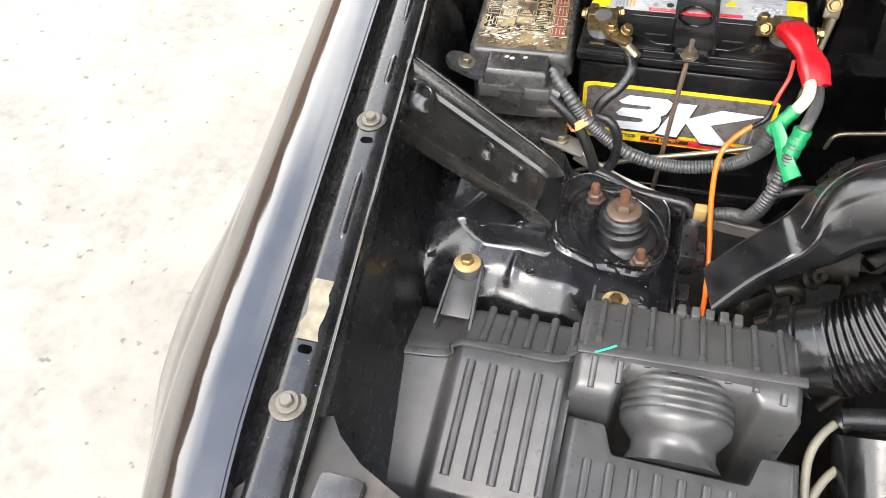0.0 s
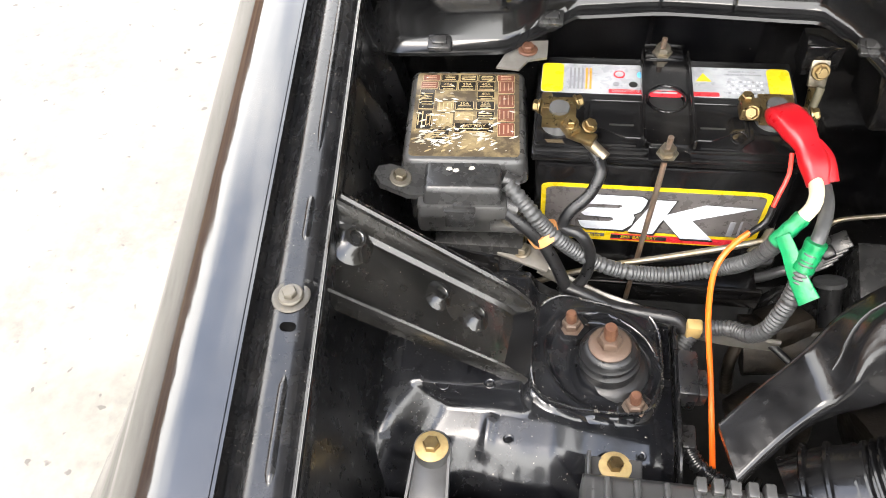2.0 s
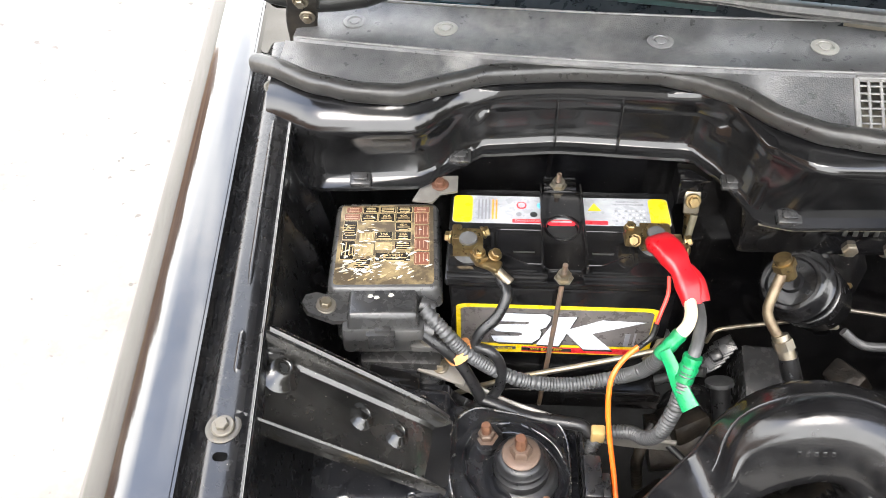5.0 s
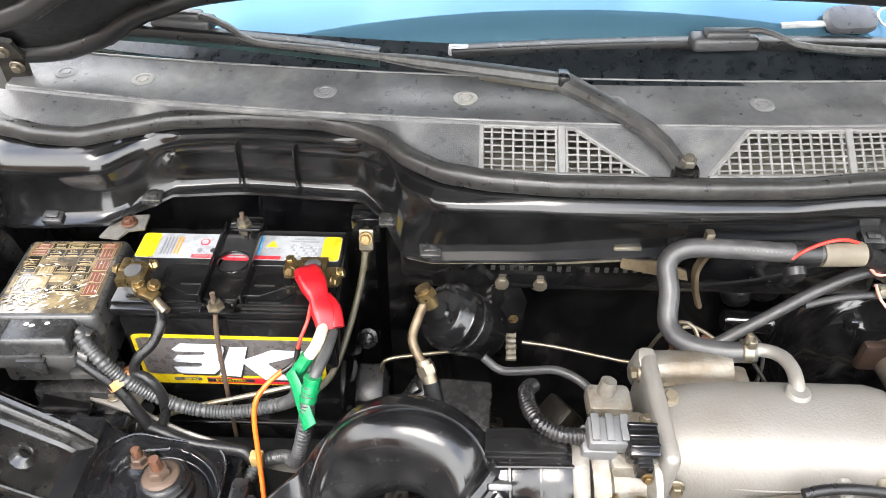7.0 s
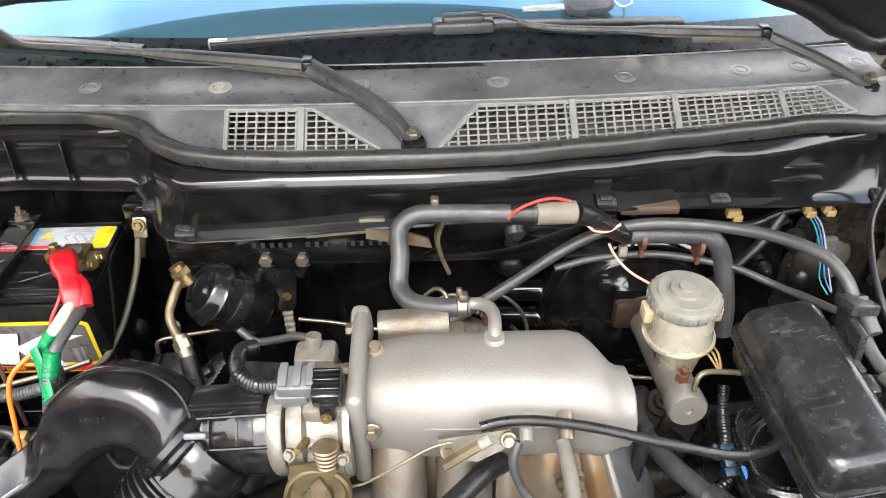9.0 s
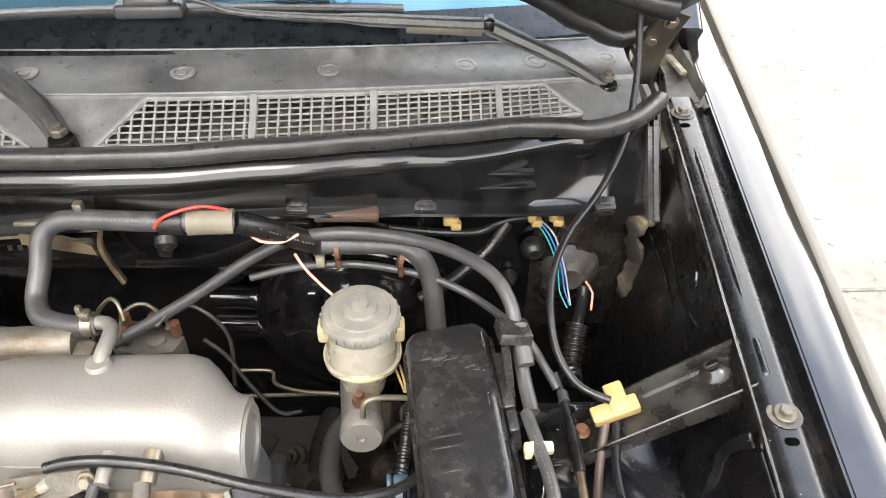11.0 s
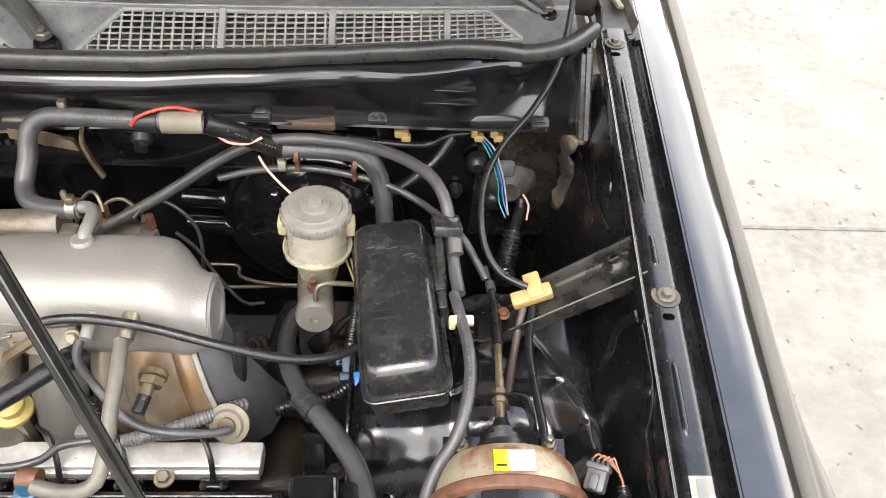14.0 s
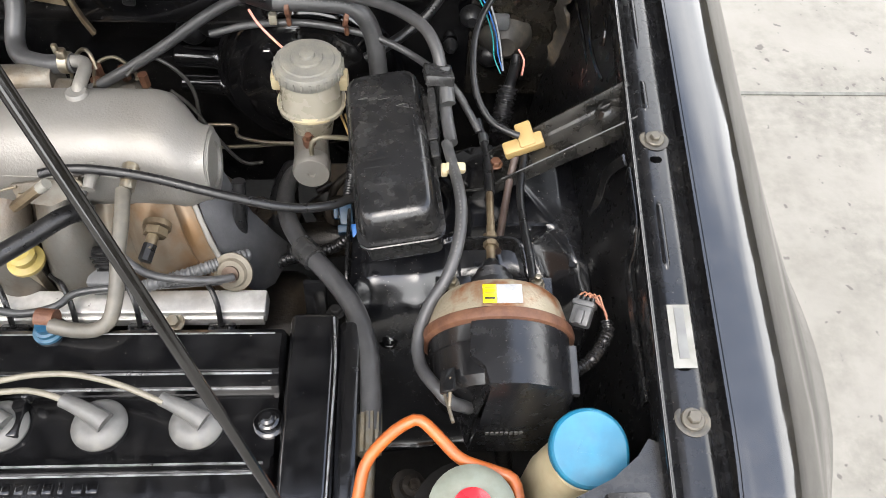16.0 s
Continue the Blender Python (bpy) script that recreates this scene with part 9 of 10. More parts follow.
run('power_steering_hose', 'fat dark grey power steering hose', 'hose', .0108, HOSE, [(0.876, -0.007, 0.700), (0.853, -0.059, 0.730), (0.850, -0.113, 0.750), (0.862, -0.167, 0.770), (0.888, -0.218, 0.785), (0.922, -0.266, 0.795), (0.945, -0.307, 0.800), (0.958, -0.353, 0.800), (0.962, -0.398, 0.800), (0.962, -0.435, 0.800)])
run('steel_pipe', 'grey steel pipe end of the steering hose', 'hose', .0065, STEEL, [(0.962, -0.434, 0.800), (0.961, -0.469, 0.800), (0.960, -0.504, 0.800)])
run('throttle_cable', 'black throttle cable sweeping past the plenum', 'hose', .0048, RUBBER, [(0.650, -0.220, 0.915), (0.670, -0.217, 0.918), (0.700, -0.216, 0.917), (0.750, -0.218, 0.908), (0.815, -0.228, 0.895), (0.876, -0.228, 0.875), (0.914, -0.216, 0.862), (0.944, -0.194, 0.852), (0.963, -0.169, 0.845)])
run('throttle_cable', 'bare wire of the throttle cable', 'hose', .0014, STEEL, [(0.625, -0.225, 0.902), (0.605, -0.226, 0.895), (0.574, -0.231, 0.876), (0.543, -0.234, 0.856), (0.521, -0.232, 0.850)])
run('overflow_hose', 'orange overflow hose kinked over the radiator neck', 'hose', .0052, ORANGEHOSE, [(0.954, -0.511, 0.840), (0.961, -0.482, 0.850), (0.980, -0.463, 0.862), (0.996, -0.454, 0.868), (1.007, -0.452, 0.868), (1.021, -0.464, 0.864), (1.040, -0.482, 0.858), (1.065, -0.491, 0.855), (1.083, -0.499, 0.854), (1.087, -0.517, 0.850)])
run('breather_hose', 'grey-tan breather hose curling down to the blue valve', 'hose', .0072, TANHOSE, [(0.723, -0.225, 0.898), (0.726, -0.258, 0.890), (0.726, -0.287, 0.880), (0.727, -0.313, 0.868), (0.726, -0.331, 0.860), (0.722, -0.345, 0.853), (0.710, -0.352, 0.850), (0.689, -0.351, 0.848), (0.669, -0.347, 0.850)])
run('ignition_cable', 'cream ignition cable over the cover', 'hose', .0029, IGNWIRE, [(0.611, -0.405, 0.846), (0.640, -0.401, 0.848), (0.668, -0.397, 0.850), (0.702, -0.397, 0.850), (0.742, -0.406, 0.848), (0.782, -0.421, 0.842)])
run('ignition_cable', 'cream ignition cable over the cover', 'hose', .0029, IGNWIRE, [(0.611, -0.409, 0.842), (0.641, -0.410, 0.844), (0.664, -0.409, 0.844), (0.687, -0.414, 0.842), (0.703, -0.420, 0.840)])
run('vacuum_hose', 'thin dark hose from the plenum to the rubber disc', 'hose', .0045, HOSE, [(0.685, -0.222, 0.896), (0.680, -0.229, 0.885), (0.681, -0.235, 0.870), (0.692, -0.243, 0.845), (0.712, -0.258, 0.825), (0.735, -0.267, 0.812), (0.770, -0.268, 0.804), (0.800, -0.261, 0.794), (0.811, -0.254, 0.788)])
run('conduit', 'grey corrugated sleeve behind the fuel rail', 'corr', .0075, CONNGREY, [(0.705, -0.262, 0.778), (0.730, -0.256, 0.780), (0.751, -0.249, 0.781), (0.776, -0.238, 0.780), (0.808, -0.221, 0.777), (0.820, -0.212, 0.770)])
run('injector_wire', 'dark injector harness along the rail', 'hose', .0042, CONDUIT, [(0.562, -0.284, 0.775), (0.598, -0.290, 0.775), (0.630, -0.281, 0.775), (0.644, -0.266, 0.775), (0.682, -0.257, 0.772), (0.740, -0.252, 0.770), (0.798, -0.244, 0.765)])
run('brake_pipe', 'thin brown brake pipe', 'hose', .0024, PIPE, [(0.624, -0.007, 0.830), (0.616, 0.032, 0.830), (0.637, 0.041, 0.835), (0.663, 0.024, 0.830), (0.670, 0.009, 0.828)])
run('brake_pipe', 'thin dark steel brake pipe', 'hose', .0024, DARKPIPE, [(0.662, 0.001, 0.840), (0.680, 0.029, 0.845), (0.708, 0.030, 0.830), (0.727, 0.028, 0.790), (0.724, 0.017, 0.720)])
run('brake_pipe', 'thin dark steel brake pipe', 'hose', .0024, DARKPIPE, [(0.706, 0.009, 0.810), (0.726, 0.010, 0.780), (0.747, 0.001, 0.740), (0.777, -0.009, 0.700), (0.802, -0.001, 0.690)])
run('brake_pipe', 'thin steel brake pipe', 'hose', .0024, STEEL, [(0.726, 0.031, 0.730), (0.767, 0.029, 0.730), (0.774, 0.010, 0.730), (0.809, -0.010, 0.740), (0.854, -0.022, 0.750)])
run('brake_pipe', 'thin brown brake pipe', 'hose', .0024, PIPE, [(0.734, 0.008, 0.710), (0.791, 0.001, 0.720), (0.836, -0.014, 0.740), (0.877, -0.026, 0.750)])
run('brake_pipe', 'thin brass-brown brake pipe from the master cylinder', 'hose', .003, PIPE, [(0.889, -0.110, 0.825), (0.890, -0.107, 0.840), (0.899, -0.103, 0.845), (0.918, -0.098, 0.840), (0.946, -0.092, 0.830)])
run('brake_pipe', 'pale thin pipe along the bulkhead', 'hose', .0024, STEEL, [(0.444, 0.045, 0.797), (0.485, 0.040, 0.795), (0.532, 0.030, 0.793), (0.572, 0.020, 0.795), (0.584, 0.020, 0.812), (0.595, 0.020, 0.843), (0.614, 0.020, 0.864), (0.626, 0.010, 0.865), (0.631, 0.000, 0.851)])
run('brake_pipe', 'pale thin pipe under the filter', 'hose', .0024, STEEL, [(0.280, 0.000, 0.790), (0.285, 0.000, 0.810), (0.311, 0.005, 0.813), (0.363, 0.010, 0.818), (0.403, 0.020, 0.818)])
run('fuel_hose', 'grey hose below the filter', 'hose', .0046, HOSE, [(0.394, -0.030, 0.855), (0.413, -0.040, 0.846), (0.440, -0.050, 0.858), (0.468, -0.060, 0.872), (0.494, -0.075, 0.870), (0.509, -0.085, 0.853)])
run('conduit', 'black corrugated harness at the throttle', 'corr', .0075, CONDBLK, [(0.435, -0.115, 0.915), (0.428, -0.130, 0.926), (0.428, -0.150, 0.931), (0.436, -0.170, 0.934), (0.452, -0.180, 0.933), (0.473, -0.185, 0.937)])
run('loom', 'dark harness under the cowl', 'hose', .0045, RUBBER, [(0.912, 0.100, 0.895), (0.951, 0.100, 0.889), (0.988, 0.100, 0.886), (1.018, 0.105, 0.884), (1.044, 0.105, 0.899), (1.075, 0.110, 0.901)])
run('loom', 'dark taped harness slanting to the booster', 'hose', .0068, RUBBER, [(1.048, 0.105, 0.897), (1.026, 0.090, 0.869), (0.993, 0.070, 0.850), (0.966, 0.050, 0.845), (0.947, 0.045, 0.835)])
run('wire', 'blue wire at the bulkhead', 'hose', .0010, BLUEWIRE, [(1.080, 0.110, 0.900), (1.099, 0.105, 0.876), (1.116, 0.100, 0.835), (1.122, 0.090, 0.806), (1.128, 0.075, 0.791)])
run('wire', 'white wire at the bulkhead', 'hose', .0013, LABEL_W, [(1.083, 0.110, 0.900), (1.104, 0.108, 0.876), (1.118, 0.100, 0.840), (1.124, 0.090, 0.816), (1.129, 0.075, 0.791)])
run('wire', 'teal wire at the bulkhead', 'hose', .0010, TEALWIRE, [(1.077, 0.110, 0.899), (1.096, 0.104, 0.873), (1.112, 0.098, 0.832), (1.117, 0.090, 0.801), (1.126, 0.075, 0.786)])
run('loom', 'black harness entering the grommet', 'hose', .0075, RUBBER, [(1.149, 0.100, 0.797), (1.146, 0.085, 0.787), (1.138, 0.060, 0.782), (1.132, 0.045, 0.772)])
run('conduit', 'black corrugated harness below the grommet', 'corr', .014, CONDBLK, [(1.135, 0.050, 0.782), (1.129, 0.030, 0.768), (1.124, 0.010, 0.754), (1.122, -0.010, 0.751)])
run('wire', 'pink wire at the grommet', 'hose', .0015, PINKWIRE, [(1.150, 0.100, 0.807), (1.158, 0.090, 0.797), (1.154, 0.070, 0.787)])
run('wire', 'red wire looped on the heater hose', 'hose', .0018, REDWIRE, [(0.693, 0.000, 0.978), (0.702, 0.000, 0.989), (0.720, 0.005, 0.995), (0.741, 0.010, 0.996), (0.760, 0.015, 0.988)])
run('wire', 'pink wire looped below the heater hose', 'hose', .0016, PINKWIRE, [(0.777, 0.010, 0.964), (0.788, 0.010, 0.952), (0.807, 0.020, 0.942), (0.823, 0.030, 0.944)])
run('wire', 'pink wire dropping to the reservoir', 'hose', .0016, PINKWIRE, [(0.815, 0.035, 0.913), (0.824, 0.030, 0.897), (0.841, 0.020, 0.882), (0.859, 0.000, 0.881)])
run('radiator_hose', 'fat black lower hose behind the reservoir', 'hose', .016, RUBBER, [(0.839, 0.013, 0.660), (0.831, -0.033, 0.670), (0.830, -0.083, 0.680), (0.839, -0.126, 0.690), (0.852, -0.165, 0.700)])
run('conduit', 'black corrugated harness beside the power steering hose', 'corr', .0075, CONDBLK, [(0.818, -0.188, 0.700), (0.858, -0.178, 0.715), (0.891, -0.173, 0.720), (0.918, -0.168, 0.730), (0.945, -0.157, 0.760)])
run('conduit', 'black corrugated harness beside the relay box', 'corr', .007, CONDBLK, [(0.935, -0.083, 0.800), (0.931, -0.105, 0.780), (0.927, -0.133, 0.770), (0.919, -0.154, 0.760)])
run('vacuum_hose', 'short dark hose dropping behind the vacuum valve', 'hose', .0072, RUBBER, [(0.818, -0.172, 0.850), (0.816, -0.180, 0.825), (0.814, -0.185, 0.808), (0.811, -0.188, 0.775), (0.808, -0.190, 0.735), (0.806, -0.195, 0.700)])
run('vacuum_hose', 'grey hose running behind the battery to the canister', 'hose', .0060, HOSE, [(0.225, 0.010, 0.690), (0.255, 0.022, 0.684), (0.280, 0.030, 0.688), (0.302, 0.022, 0.700)])
run('dipstick_tube', 'thin dark hose behind the dipstick', 'hose', .0085, HOSE, [(0.623, -0.173, 0.800), (0.618, -0.203, 0.790), (0.624, -0.225, 0.770), (0.651, -0.226, 0.760), (0.678, -0.223, 0.755)])
run('hose_bend', 'dark hose crossing under the rod', 'hose', .010, RUBBER, [(0.599, -0.282, 0.860), (0.626, -0.257, 0.860), (0.654, -0.229, 0.860), (0.673, -0.211, 0.850)])
run('bonnet_cable', 'black cable between duct and tray', 'hose', .004, RUBBER, [(0.320, -0.108, 0.750), (0.266, -0.127, 0.740), (0.233, -0.099, 0.740)])


# ---- tape, joints, clips and small fittings ----
def tapes():
    t = thing("green_tape_wrap", (0.225, -0.075, 0.84), "shiny green tape binding two cables, one end loose", "tape")
    for pts, r in (([(0.219, -0.075, 0.902), (0.211, -0.080, 0.891), (0.202, -0.084, 0.878)], 0.0070), ([(0.227, -0.098, 0.899), (0.225, -0.102, 0.890), (0.221, -0.109, 0.876)], 0.0086)):
        b = BM()
        p = spline(pts, 0.003)
        sweep(b, p, circle(r, 14), [1 + 0.05 * math.sin(i * 1.9) for i in range(len(p))])
        part("wrap", b, GREEN, t, sharp=70)
    b = BM()
    p = spline([(0.203, -0.090, 0.895), (0.210, -0.100, 0.886), (0.216, -0.112, 0.876), (0.221, -0.122, 0.870), (0.226, -0.133, 0.866)], 0.004)
    sweep(b, p, rrect(0.015, 0.0018, 0.0008, 1), [0.8 + 0.4 * i / len(p) for i in range(len(p))], up=(0, 1, 0))
    part("loose_end", b, GREEN, t, sharp=70)
    b = BM()
    lathe(b, (0.0125, -0.062, 0.843), (0.55, -0.25, -0.70), [(0.013, -0.004), (0.0155, -0.004), (0.0155, 0.005), (0.013, 0.005)], 22)
    solo("tape_band", b, ORANGETAPE, "band of faded orange tape round the harness", "tape")
    # yellow tee
    y = thing("hose_joint", (1.122, -0.149, 0.868), "yellow plastic three-way hose joint", "hose joint")
    b = BM()
    M = Euler((radians(12), radians(-20), radians(8))).to_matrix().to_4x4()
    rbox(b, (1.122, -0.150, 0.884), (0.044, 0.016, 0.014), 0.0025, M=M)
    rbox(b, (1.124, -0.142, 0.890), (0.018, 0.030, 0.012), 0.0025, M=M)
    part("body", b, YELLOWPL, y)
    # cable support on the relay box
    c = thing("cable_support", (1.03, -0.10, 0.92), "black plastic cable support beside the relay box", "cable support")
    b = BM()
    rbox(b, (1.030, -0.102, 0.938), (0.030, 0.030, 0.012), 0.002, rot=(-14, 8, 4))
    part("saddle", b, BOXPL, c)
    b = BM()
    rbox(b, (1.026, -0.115, 0.905), (0.008, 0.05, 0.055), 0.002, rot=(0, -8, 0))
    part("stem", b, BOXPL, c)
    b = BM()
    rod(b, (1.036, -0.094, 0.938), (1.040, -0.128, 0.922), 0.0080)
    part("ferrule", b, CONDUIT, c)
    b = BM()
    rbox(b, (1.045, -0.205, 0.909), (0.020, 0.010, 0.008), 0.002, rot=(8, 0, 0))
    rbox(b, (1.034, -0.206, 0.907), (0.007, 0.012, 0.010), 0.002)
    solo("cable_clip", b, MILKOLD, "cream plastic clip on the grey hose", "cable clip", "cable clips")
    for p, q, r, m in (((1.0843, -0.104, 0.8515), (1.0850, -0.116, 0.8515), 0.0056, CONDUIT), ((1.0862, -0.150, 0.856), (1.0830, -0.204, 0.868), 0.0054, RUBBER), ((1.0830, -0.204, 0.868), (1.0804, -0.252, 0.8735), 0.0040, TARNISH)):
        b = BM()
        rod(b, p, q, r, seg=12)
        solo("cable_end", b, m, "crimped steel cable end", "cable end", "cable ends")
    b = BM()
    rbox(b, (1.070, -0.150, 0.845), (0.05, 0.06, 0.008), 0.003, rot=(0, -15, 0))
    k = solo("steel_bracket", b, BAYPAINT, "black bracket with a rusty bolt beside the relay box", "bracket")
    hexbolt(k, (1.094, -0.154, 0.858), (0, 0, 1), 0.006, 0.005, 0.008, material=RUST)
    for p, ax in (((0.972, -0.222, 0.752), (0, -0.2, 1)), ((0.978, -0.282, 0.70), (0, -0.6, 0.8))):
        b = BM()
        lathe(b, p, ax, [(0.013, 0), (0.013, 0.002), (0.009, 0.003), (0.009, 0.008), (0.007, 0.009)], 18)
        solo("tower_bolt", b, BAYPAINT, "painted bolt on the strut tower", "bolt", "tower bolts")


tapes()




def hose_hardware():
    # spring clamp and metal elbow into the plenum
    b = BM()
    lathe(b, (0.636, -0.0745, 0.925), (1, -0.05, 0.02), [(0.0104, 0), (0.0115, 0.001), (0.0115, 0.010), (0.0104, 0.011)], 24)
    rbox(b, (0.642, -0.077, 0.939), (0.009, 0.010, 0.010), 0.002)
    rbox(b, (0.638, -0.077, 0.945), (0.006, 0.006, 0.012), 0.002)
    solo("hose_clamp", b, STEEL, "dull steel spring clamp on the heater hose", "hose clamp", "hose clamps")
    b = BM()
    hose(b, [(0.640, -0.075, 0.926), (0.658, -0.078, 0.930), (0.668, -0.090, 0.935), (0.671, -0.108, 0.938), (0.670, -0.124, 0.936), (0.670, -0.130, 0.930)], 0.0066, 14)
    solo("elbow_pipe", b, ALU, "bright bent metal pipe into the plenum", "pipe")
    # tan steel hose bracket
    k = thing("hose_bracket", (0.60, 0.04, 0.90), "tarnished steel bracket holding the heater hose", "bracket")
    b = BM()
    prism(b, [(-0.040, 0.010), (0.0, 0.006), (0.030, -0.004), (0.034, -0.016), (0.0, -0.010), (-0.040, -0.002)], Matrix.Translation((0.578, 0.040, 0.930)) @ Matrix.Rotation(radians(80), 4, "X"), 0.005)
    part("arm", b, TARNISH, k)
    b = BM()
    sweep(b, spline([(0.626, 0.036, 0.955), (0.618, 0.034, 0.93), (0.622, 0.032, 0.905), (0.631, 0.030, 0.880)], 0.006), rrect(0.010, 0.005, 0.001, 1))
    part("upright", b, TARNISH, k)
    b = BM()
    rbox(b, (0.616, 0.024, 0.985), (0.009, 0.010, 0.012), 0.002)
    part("tip", b, STEEL, k)
    b = BM()
    rbox(b, (0.545, 0.052, 0.942), (0.03, 0.012, 0.010), 0.002)
    part("foot", b, STEEL, k)
    for p, ax, r in (((0.858, 0.050, 0.907), (1, 0, 0), 0.0125), ((0.926, 0.048, 0.896), (1, 0, -0.2), 0.0125)):
        b = BM()
        lathe(b, p, ax, [(0.0122, -0.003), (0.0135, -0.0025), (0.0135, 0.0025), (0.0122, 0.003)], 22)
        rbox(b, V(*p) + V(0, -0.006, -0.016), (0.006, 0.006, 0.014), 0.002)
        solo("pipe_clip", b, RUST, "rusty steel pipe clip", "pipe clip", "pipe clips")
    b = BM()
    rbox(b, (0.838, 0.052, 0.888), (0.010, 0.010, 0.014), 0.002)
    solo("wire_splice", b, MILK, "small cream wire splice", "splice")
    b = BM()
    rbox(b, (0.868, 0.078, 0.933), (0.07, 0.02, 0.012), 0.003)
    solo("relay_plate", b, RUSTPALE, "brown metal plate under the cowl edge", "plate")
    for x, y in ((0.982, 0.100), (1.075, 0.105), (1.10, 0.106)):
        b = BM()
        rbox(b, (x, y, 0.905), (0.018 if x < 1 else 0.010, 0.012, 0.012), 0.003)
        rbox(b, (x + 0.006, y - 0.002, 0.899), (0.012, 0.010, 0.010), 0.002)
        solo("harness_clip", b, YELLOWPL, "yellow plastic harness clip under the cowl", "harness clip", "harness clips")
    # black blob of tape with its tail
    b = BM()
    lathe(b, (0.700, 0.006, 0.966), (0.1, -0.8, -0.6), [(0.006, 0), (0.011, 0.004), (0.011, 0.012), (0.005, 0.018)], 10)
    rbox(b, (0.698, -0.002, 0.950), (0.014, 0.008, 0.014), 0.003, rot=(20, 15, 10))
    solo("tape_knot", b, RUBBER, "knot of black tape under the heater hose", "tape")
    # rubber disc with vacuum stub, hose holder, dipstick, breather valve
    d = thing("vacuum_valve", (0.806, -0.245, 0.75), "stained rubber vacuum valve disc behind the rail", "vacuum valve")
    b = BM()
    lathe(b, (0.808, -0.238, 0.775), (-0.15, -0.75, 0.60), [(0.010, -0.02), (0.019, -0.004), (0.022, 0.0), (0.022, 0.003), (0.017, 0.005), (0.015, 0.009), (0.010, 0.010)], 30)
    part("disc", b, TANBOOT, d)
    b = BM()
    lathe(b, (0.807, -0.246, 0.782), (-0.15, -0.75, 0.60), [(0.0095, 0), (0.0095, 0.003), (0.004, 0.004)], 20)
    part("core", b, RUSTPALE, d)
    h = thing("hose_holder", (0.90, -0.235, 0.70), "black bracket clasping the power steering hose", "hose holder")
    b = BM()
    lathe(b, (0.889, -0.222, 0.787), (0.62, -0.76, 0.12), [(0.0115, -0.014), (0.0142, -0.014), (0.0142, 0.014), (0.0115, 0.014)], 24)
    part("clasp", b, BOXPL, h)
    b = BM()
    rbox(b, (0.897, -0.262, 0.752), (0.024, 0.007, 0.060), 0.002, rot=(-14, 0, 0))
    rbox(b, (0.897, -0.270, 0.722), (0.030, 0.020, 0.010), 0.003)
    part("leg", b, DUCTPL, h)
    b = BM()
    star = [(0.0118 if k % 2 else 0.0102) for k in range(24)]
    rings(b, [[V(0.9615 + r * math.cos(k * math.pi / 12), y, 0.80 + r * math.sin(k * math.pi / 12)) for k, r in enumerate(star)] for y in (-0.418, -0.456)])
    solo("hose_crimp", b, STEEL, "crimped steel sleeve of the steering hose", "crimp")
    q = thing("dipstick", (0.592, -0.228, 0.72), "yellow plastic dipstick handle on a steel tube", "dipstick")
    b = BM()
    lathe(b, (0.598, -0.240, 0.798), (0, -0.1, 1), [(0.019, 0), (0.019, 0.004), (0.012, 0.006), (0.012, 0.013), (0.014, 0.016), (0.010, 0.020)], 24)
    part("handle", b, DIPYEL, q)
    b = BM()
    rod(b, (0.594, -0.232, 0.70), (0.598, -0.240, 0.800), 0.008, seg=6)
    lathe(b, (0.597, -0.239, 0.784), (0, -0.1, 1), [(0.012, 0), (0.012, 0.006)], 6)
    part("tube", b, STEEL, q)
    v = thing("breather_valve", (0.664, -0.345, 0.838), "blue plastic breather valve in the cover grommet", "valve")
    b = BM()
    lathe(b, (0.664, -0.347, 0.836), (0, 0, 1), [(0.014, 0), (0.014, 0.005), (0.011, 0.006), (0.011, 0.010), (0.0085, 0.011), (0.0085, 0.016)], 22)
    part("body", b, BLUEOLD, v)
    b = BM()
    lathe(b, (0.664, -0.347, 0.832), (0, 0, 1), [(0.017, 0), (0.017, 0.004), (0.014, 0.0045)], 22)
    part("grommet", b, RUBBER, v)
    b = BM()
    rod(b, (0.655, -0.338, 0.8485), (0.672, -0.340, 0.8485), 0.0096, seg=16)
    part("band", b, RUST, v, "rusty hose band")
    # plug by the rail
    g = thing("sensor_connector", (0.662, -0.25, 0.75), "grey sensor connector behind the fuel rail", "connector")
    b = BM()
    rbox(b, (0.690 - 0.02, -0.240, 0.765), (0.034, 0.03, 0.026), 0.004)
    part("shell", b, GREYCONN, g)
    b = BM()
    rbox(b, (0.672, -0.232, 0.790), (0.016, 0.012, 0.036), 0.003)
    for k in range(4):
        rbox(b, (0.672, -0.2385, 0.778 + k * 0.008), (0.018, 0.002, 0.003), 0.0005)
    part("black_plug", b, DUCTPL, g)
    # connectors beside the relay box
    b = BM()
    rbox(b, (0.926, -0.150, 0.762), (0.016, 0.026, 0.016), 0.003, rot=(24, 0, 6))
    rbox(b, (0.926, -0.166, 0.755), (0.019, 0.010, 0.019), 0.002, rot=(24, 0, 6))
    rbox(b, (0.914, -0.146, 0.764), (0.006, 0.018, 0.010), 0.002, rot=(24, 0, 6))
    bc = solo("blue_connector", b, BLUEGREEN, "dark teal wiring connector with a blue lock tab", "connector")
    b = BM()
    rbox(b, (0.937, -0.172, 0.757), (0.008, 0.020, 0.012), 0.002, rot=(24, 0, 10))
    part("lock_tab", b, BLUEWIRE, bc, "blue lock tab")
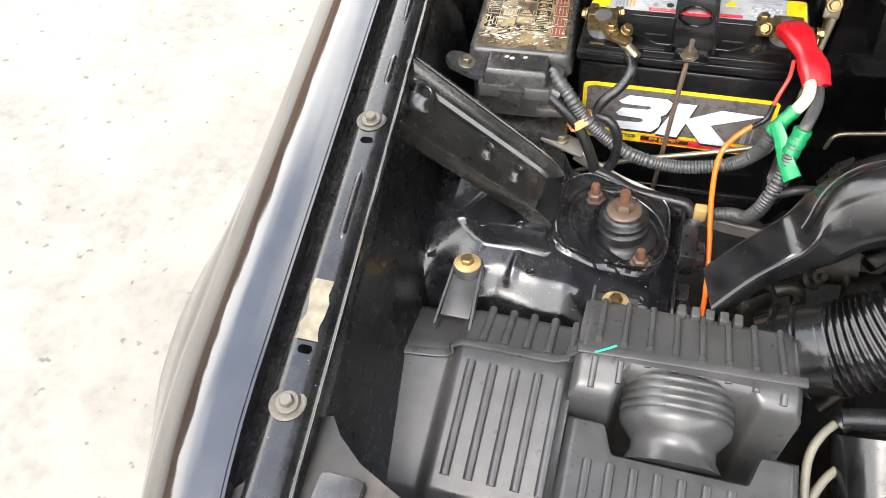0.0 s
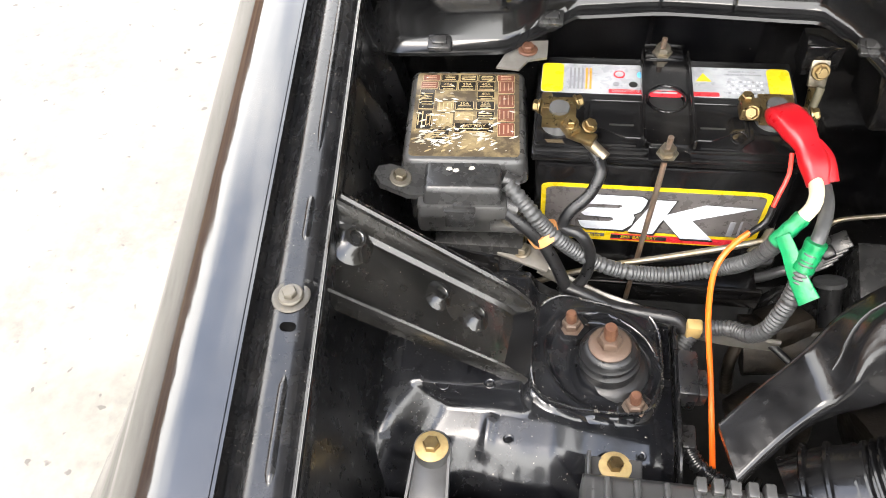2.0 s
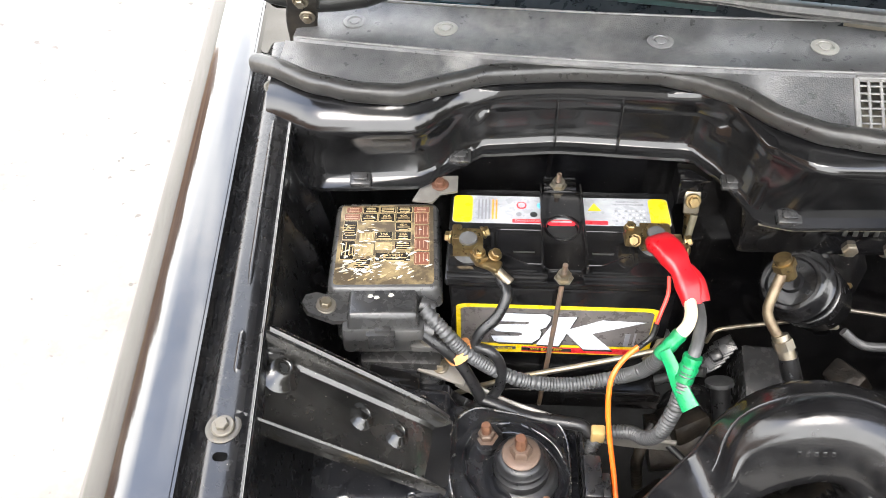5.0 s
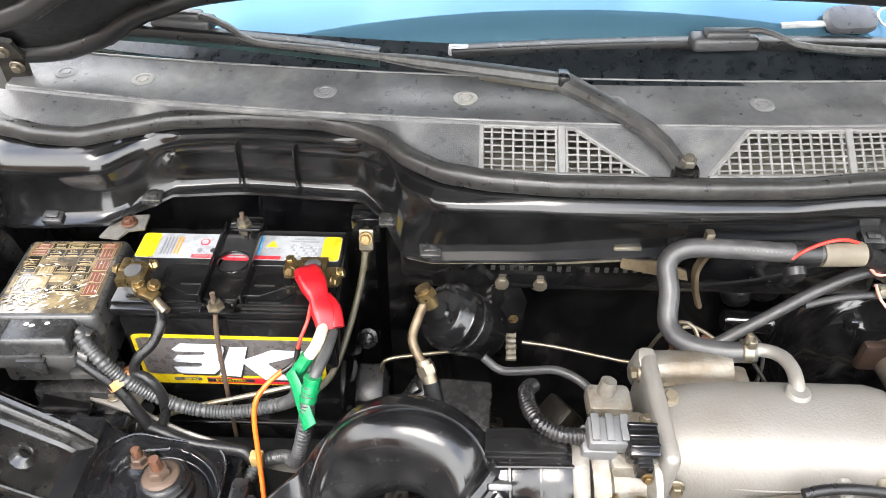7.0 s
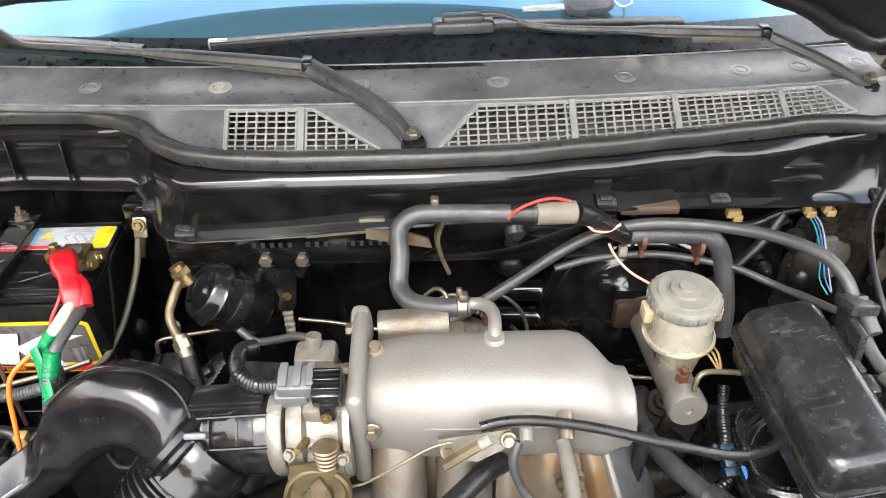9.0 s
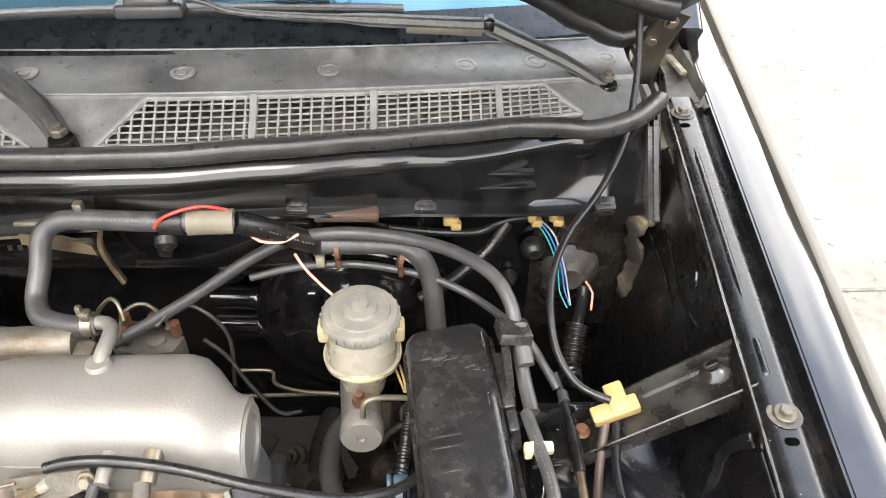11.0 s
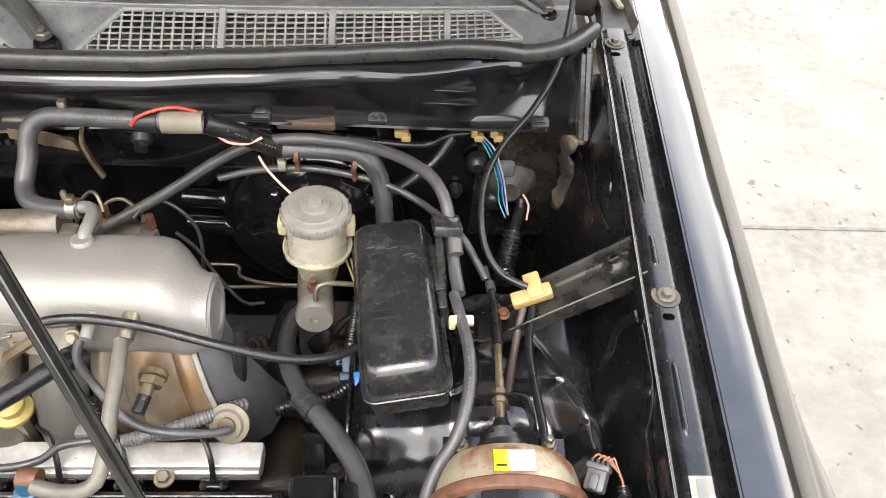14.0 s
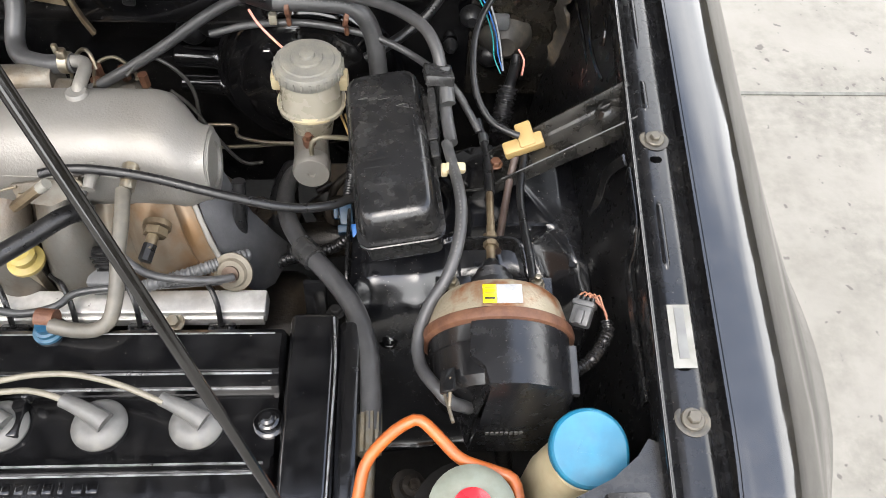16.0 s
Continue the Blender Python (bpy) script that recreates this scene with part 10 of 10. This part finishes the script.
    for k in range(3):
        b = BM()
        hose(b, [(0.918 + 0.006 * k, -0.040, 0.820), (0.924 + 0.004 * k, -0.056, 0.818 + 0.003 * k), (0.930 + 0.002 * k, -0.070, 0.812)], 0.0014, 6)
        solo("wire", b, YELLOWPL, "thin yellow wire behind the relay box", "wire", "wires")
    b = BM()
    rbox(b, (0.147, -0.158, 0.765), (0.018, 0.045, 0.032), 0.003)
    rbox(b, (0.158, -0.165, 0.765), (0.012, 0.026, 0.022), 0.002)
    rbox(b, (0.147, -0.21, 0.755), (0.014, 0.022, 0.012), 0.002)
    solo("sensor_connector", b, CONDBLK, "black connector clipped to the strut tower", "connector")
    b = BM()
    corrugated(b, [(0.147, -0.215, 0.752), (0.158, -0.232, 0.748), (0.180, -0.245, 0.745)], 0.0075, 0.004)
    solo("conduit", b, CONDBLK, "short black corrugated tail by the strut tower", "conduit", "conduits")
    b = BM()
    rbox(b, (0.156, -0.108, 0.772), (0.014, 0.012, 0.018), 0.002)
    solo("harness_clip", b, YELLOWPL, "yellow plastic harness clip on the cable", "harness clip", "harness clips")


hose_hardware()


def stickers():
    def decal(name, side, y0, y1, w, off, material, label, jag=0.0, lift=0.0016):
        b = BM()
        left, right = [], []
        for k in range(9):
            y = y0 + (y1 - y0) * k / 8
            j = random.uniform(-jag, jag)
            left.append((mx(rail_x(y, side) + off - w / 2 - j, side), y))
            right.append((mx(rail_x(y, side) + off + w / 2 + random.uniform(-jag, jag), side), y))
        o = left + right[::-1]
        ym = (y0 + y1) / 2
        prism(b, [(x, y - ym) for x, y in o], Matrix.Translation((0, ym, rail_z(ym) + lift)) @ Matrix.Rotation(math.atan(0.0783), 4, "X"), 0.0003)
        return solo(name, b, material, label, "sticker", "rail stickers")
    decal("rail_sticker", -1, -0.392, -0.445, 0.017, 0.001, TORN, "torn cream sticker remnant on the black rail", 0.0018)
    decal("rail_sticker", 1, -0.385, -0.441, 0.019, 0.000, OLDLABEL, "aged white label with grey window on the black rail")
    decal("sticker_window", 1, -0.388, -0.433, 0.008, 0.000, INKPALE, "pale grey window of the rail label", lift=0.0021)


INKPALE = mat("pale_grey_print", (0.10, 0.10, 0.095), 0.4)
stickers()


def key_fob():
    k = thing("car_key", (0.80, 0.20, 1.09), "car key with a pale worn fob lying on the screen", "key")
    c = glass_pt(0.815, 0.075) + V(0, 0, 0.010)
    M = Matrix.Translation(c) @ Euler((radians(33), 0, radians(8))).to_matrix().to_4x4()
    b = BM()
    loops = []
    for z, s in ((-0.006, 0.9), (0.0, 1.0), (0.006, 0.88)):
        loops.append([M @ V(x * s, y * s, z) for x, y in rrect(0.066, 0.034, 0.014, 5)])
    rings(b, loops)
    part("fob", b, FOB, k, sharp=50)
    b = BM()
    rbox(b, M @ V(-0.058, -0.004, 0), (0.055, 0.008, 0.002), 0.0006, M=M.to_3x3().to_4x4())
    part("key_blade", b, RAILALU, k)
    b = BM()
    hose(b, [M @ V(0.033 + 0.012 * (1 - math.cos(a)), 0.012 * math.sin(a), 0.002) for a in np.linspace(0, 6.2, 12)], 0.0015, 8)
    part("ring", b, RAILALU, k)


FOB = mat("worn_fob", (0.07, 0.073, 0.08), 0.35, col2=(0.11, 0.11, 0.115), scale=40)
key_fob()
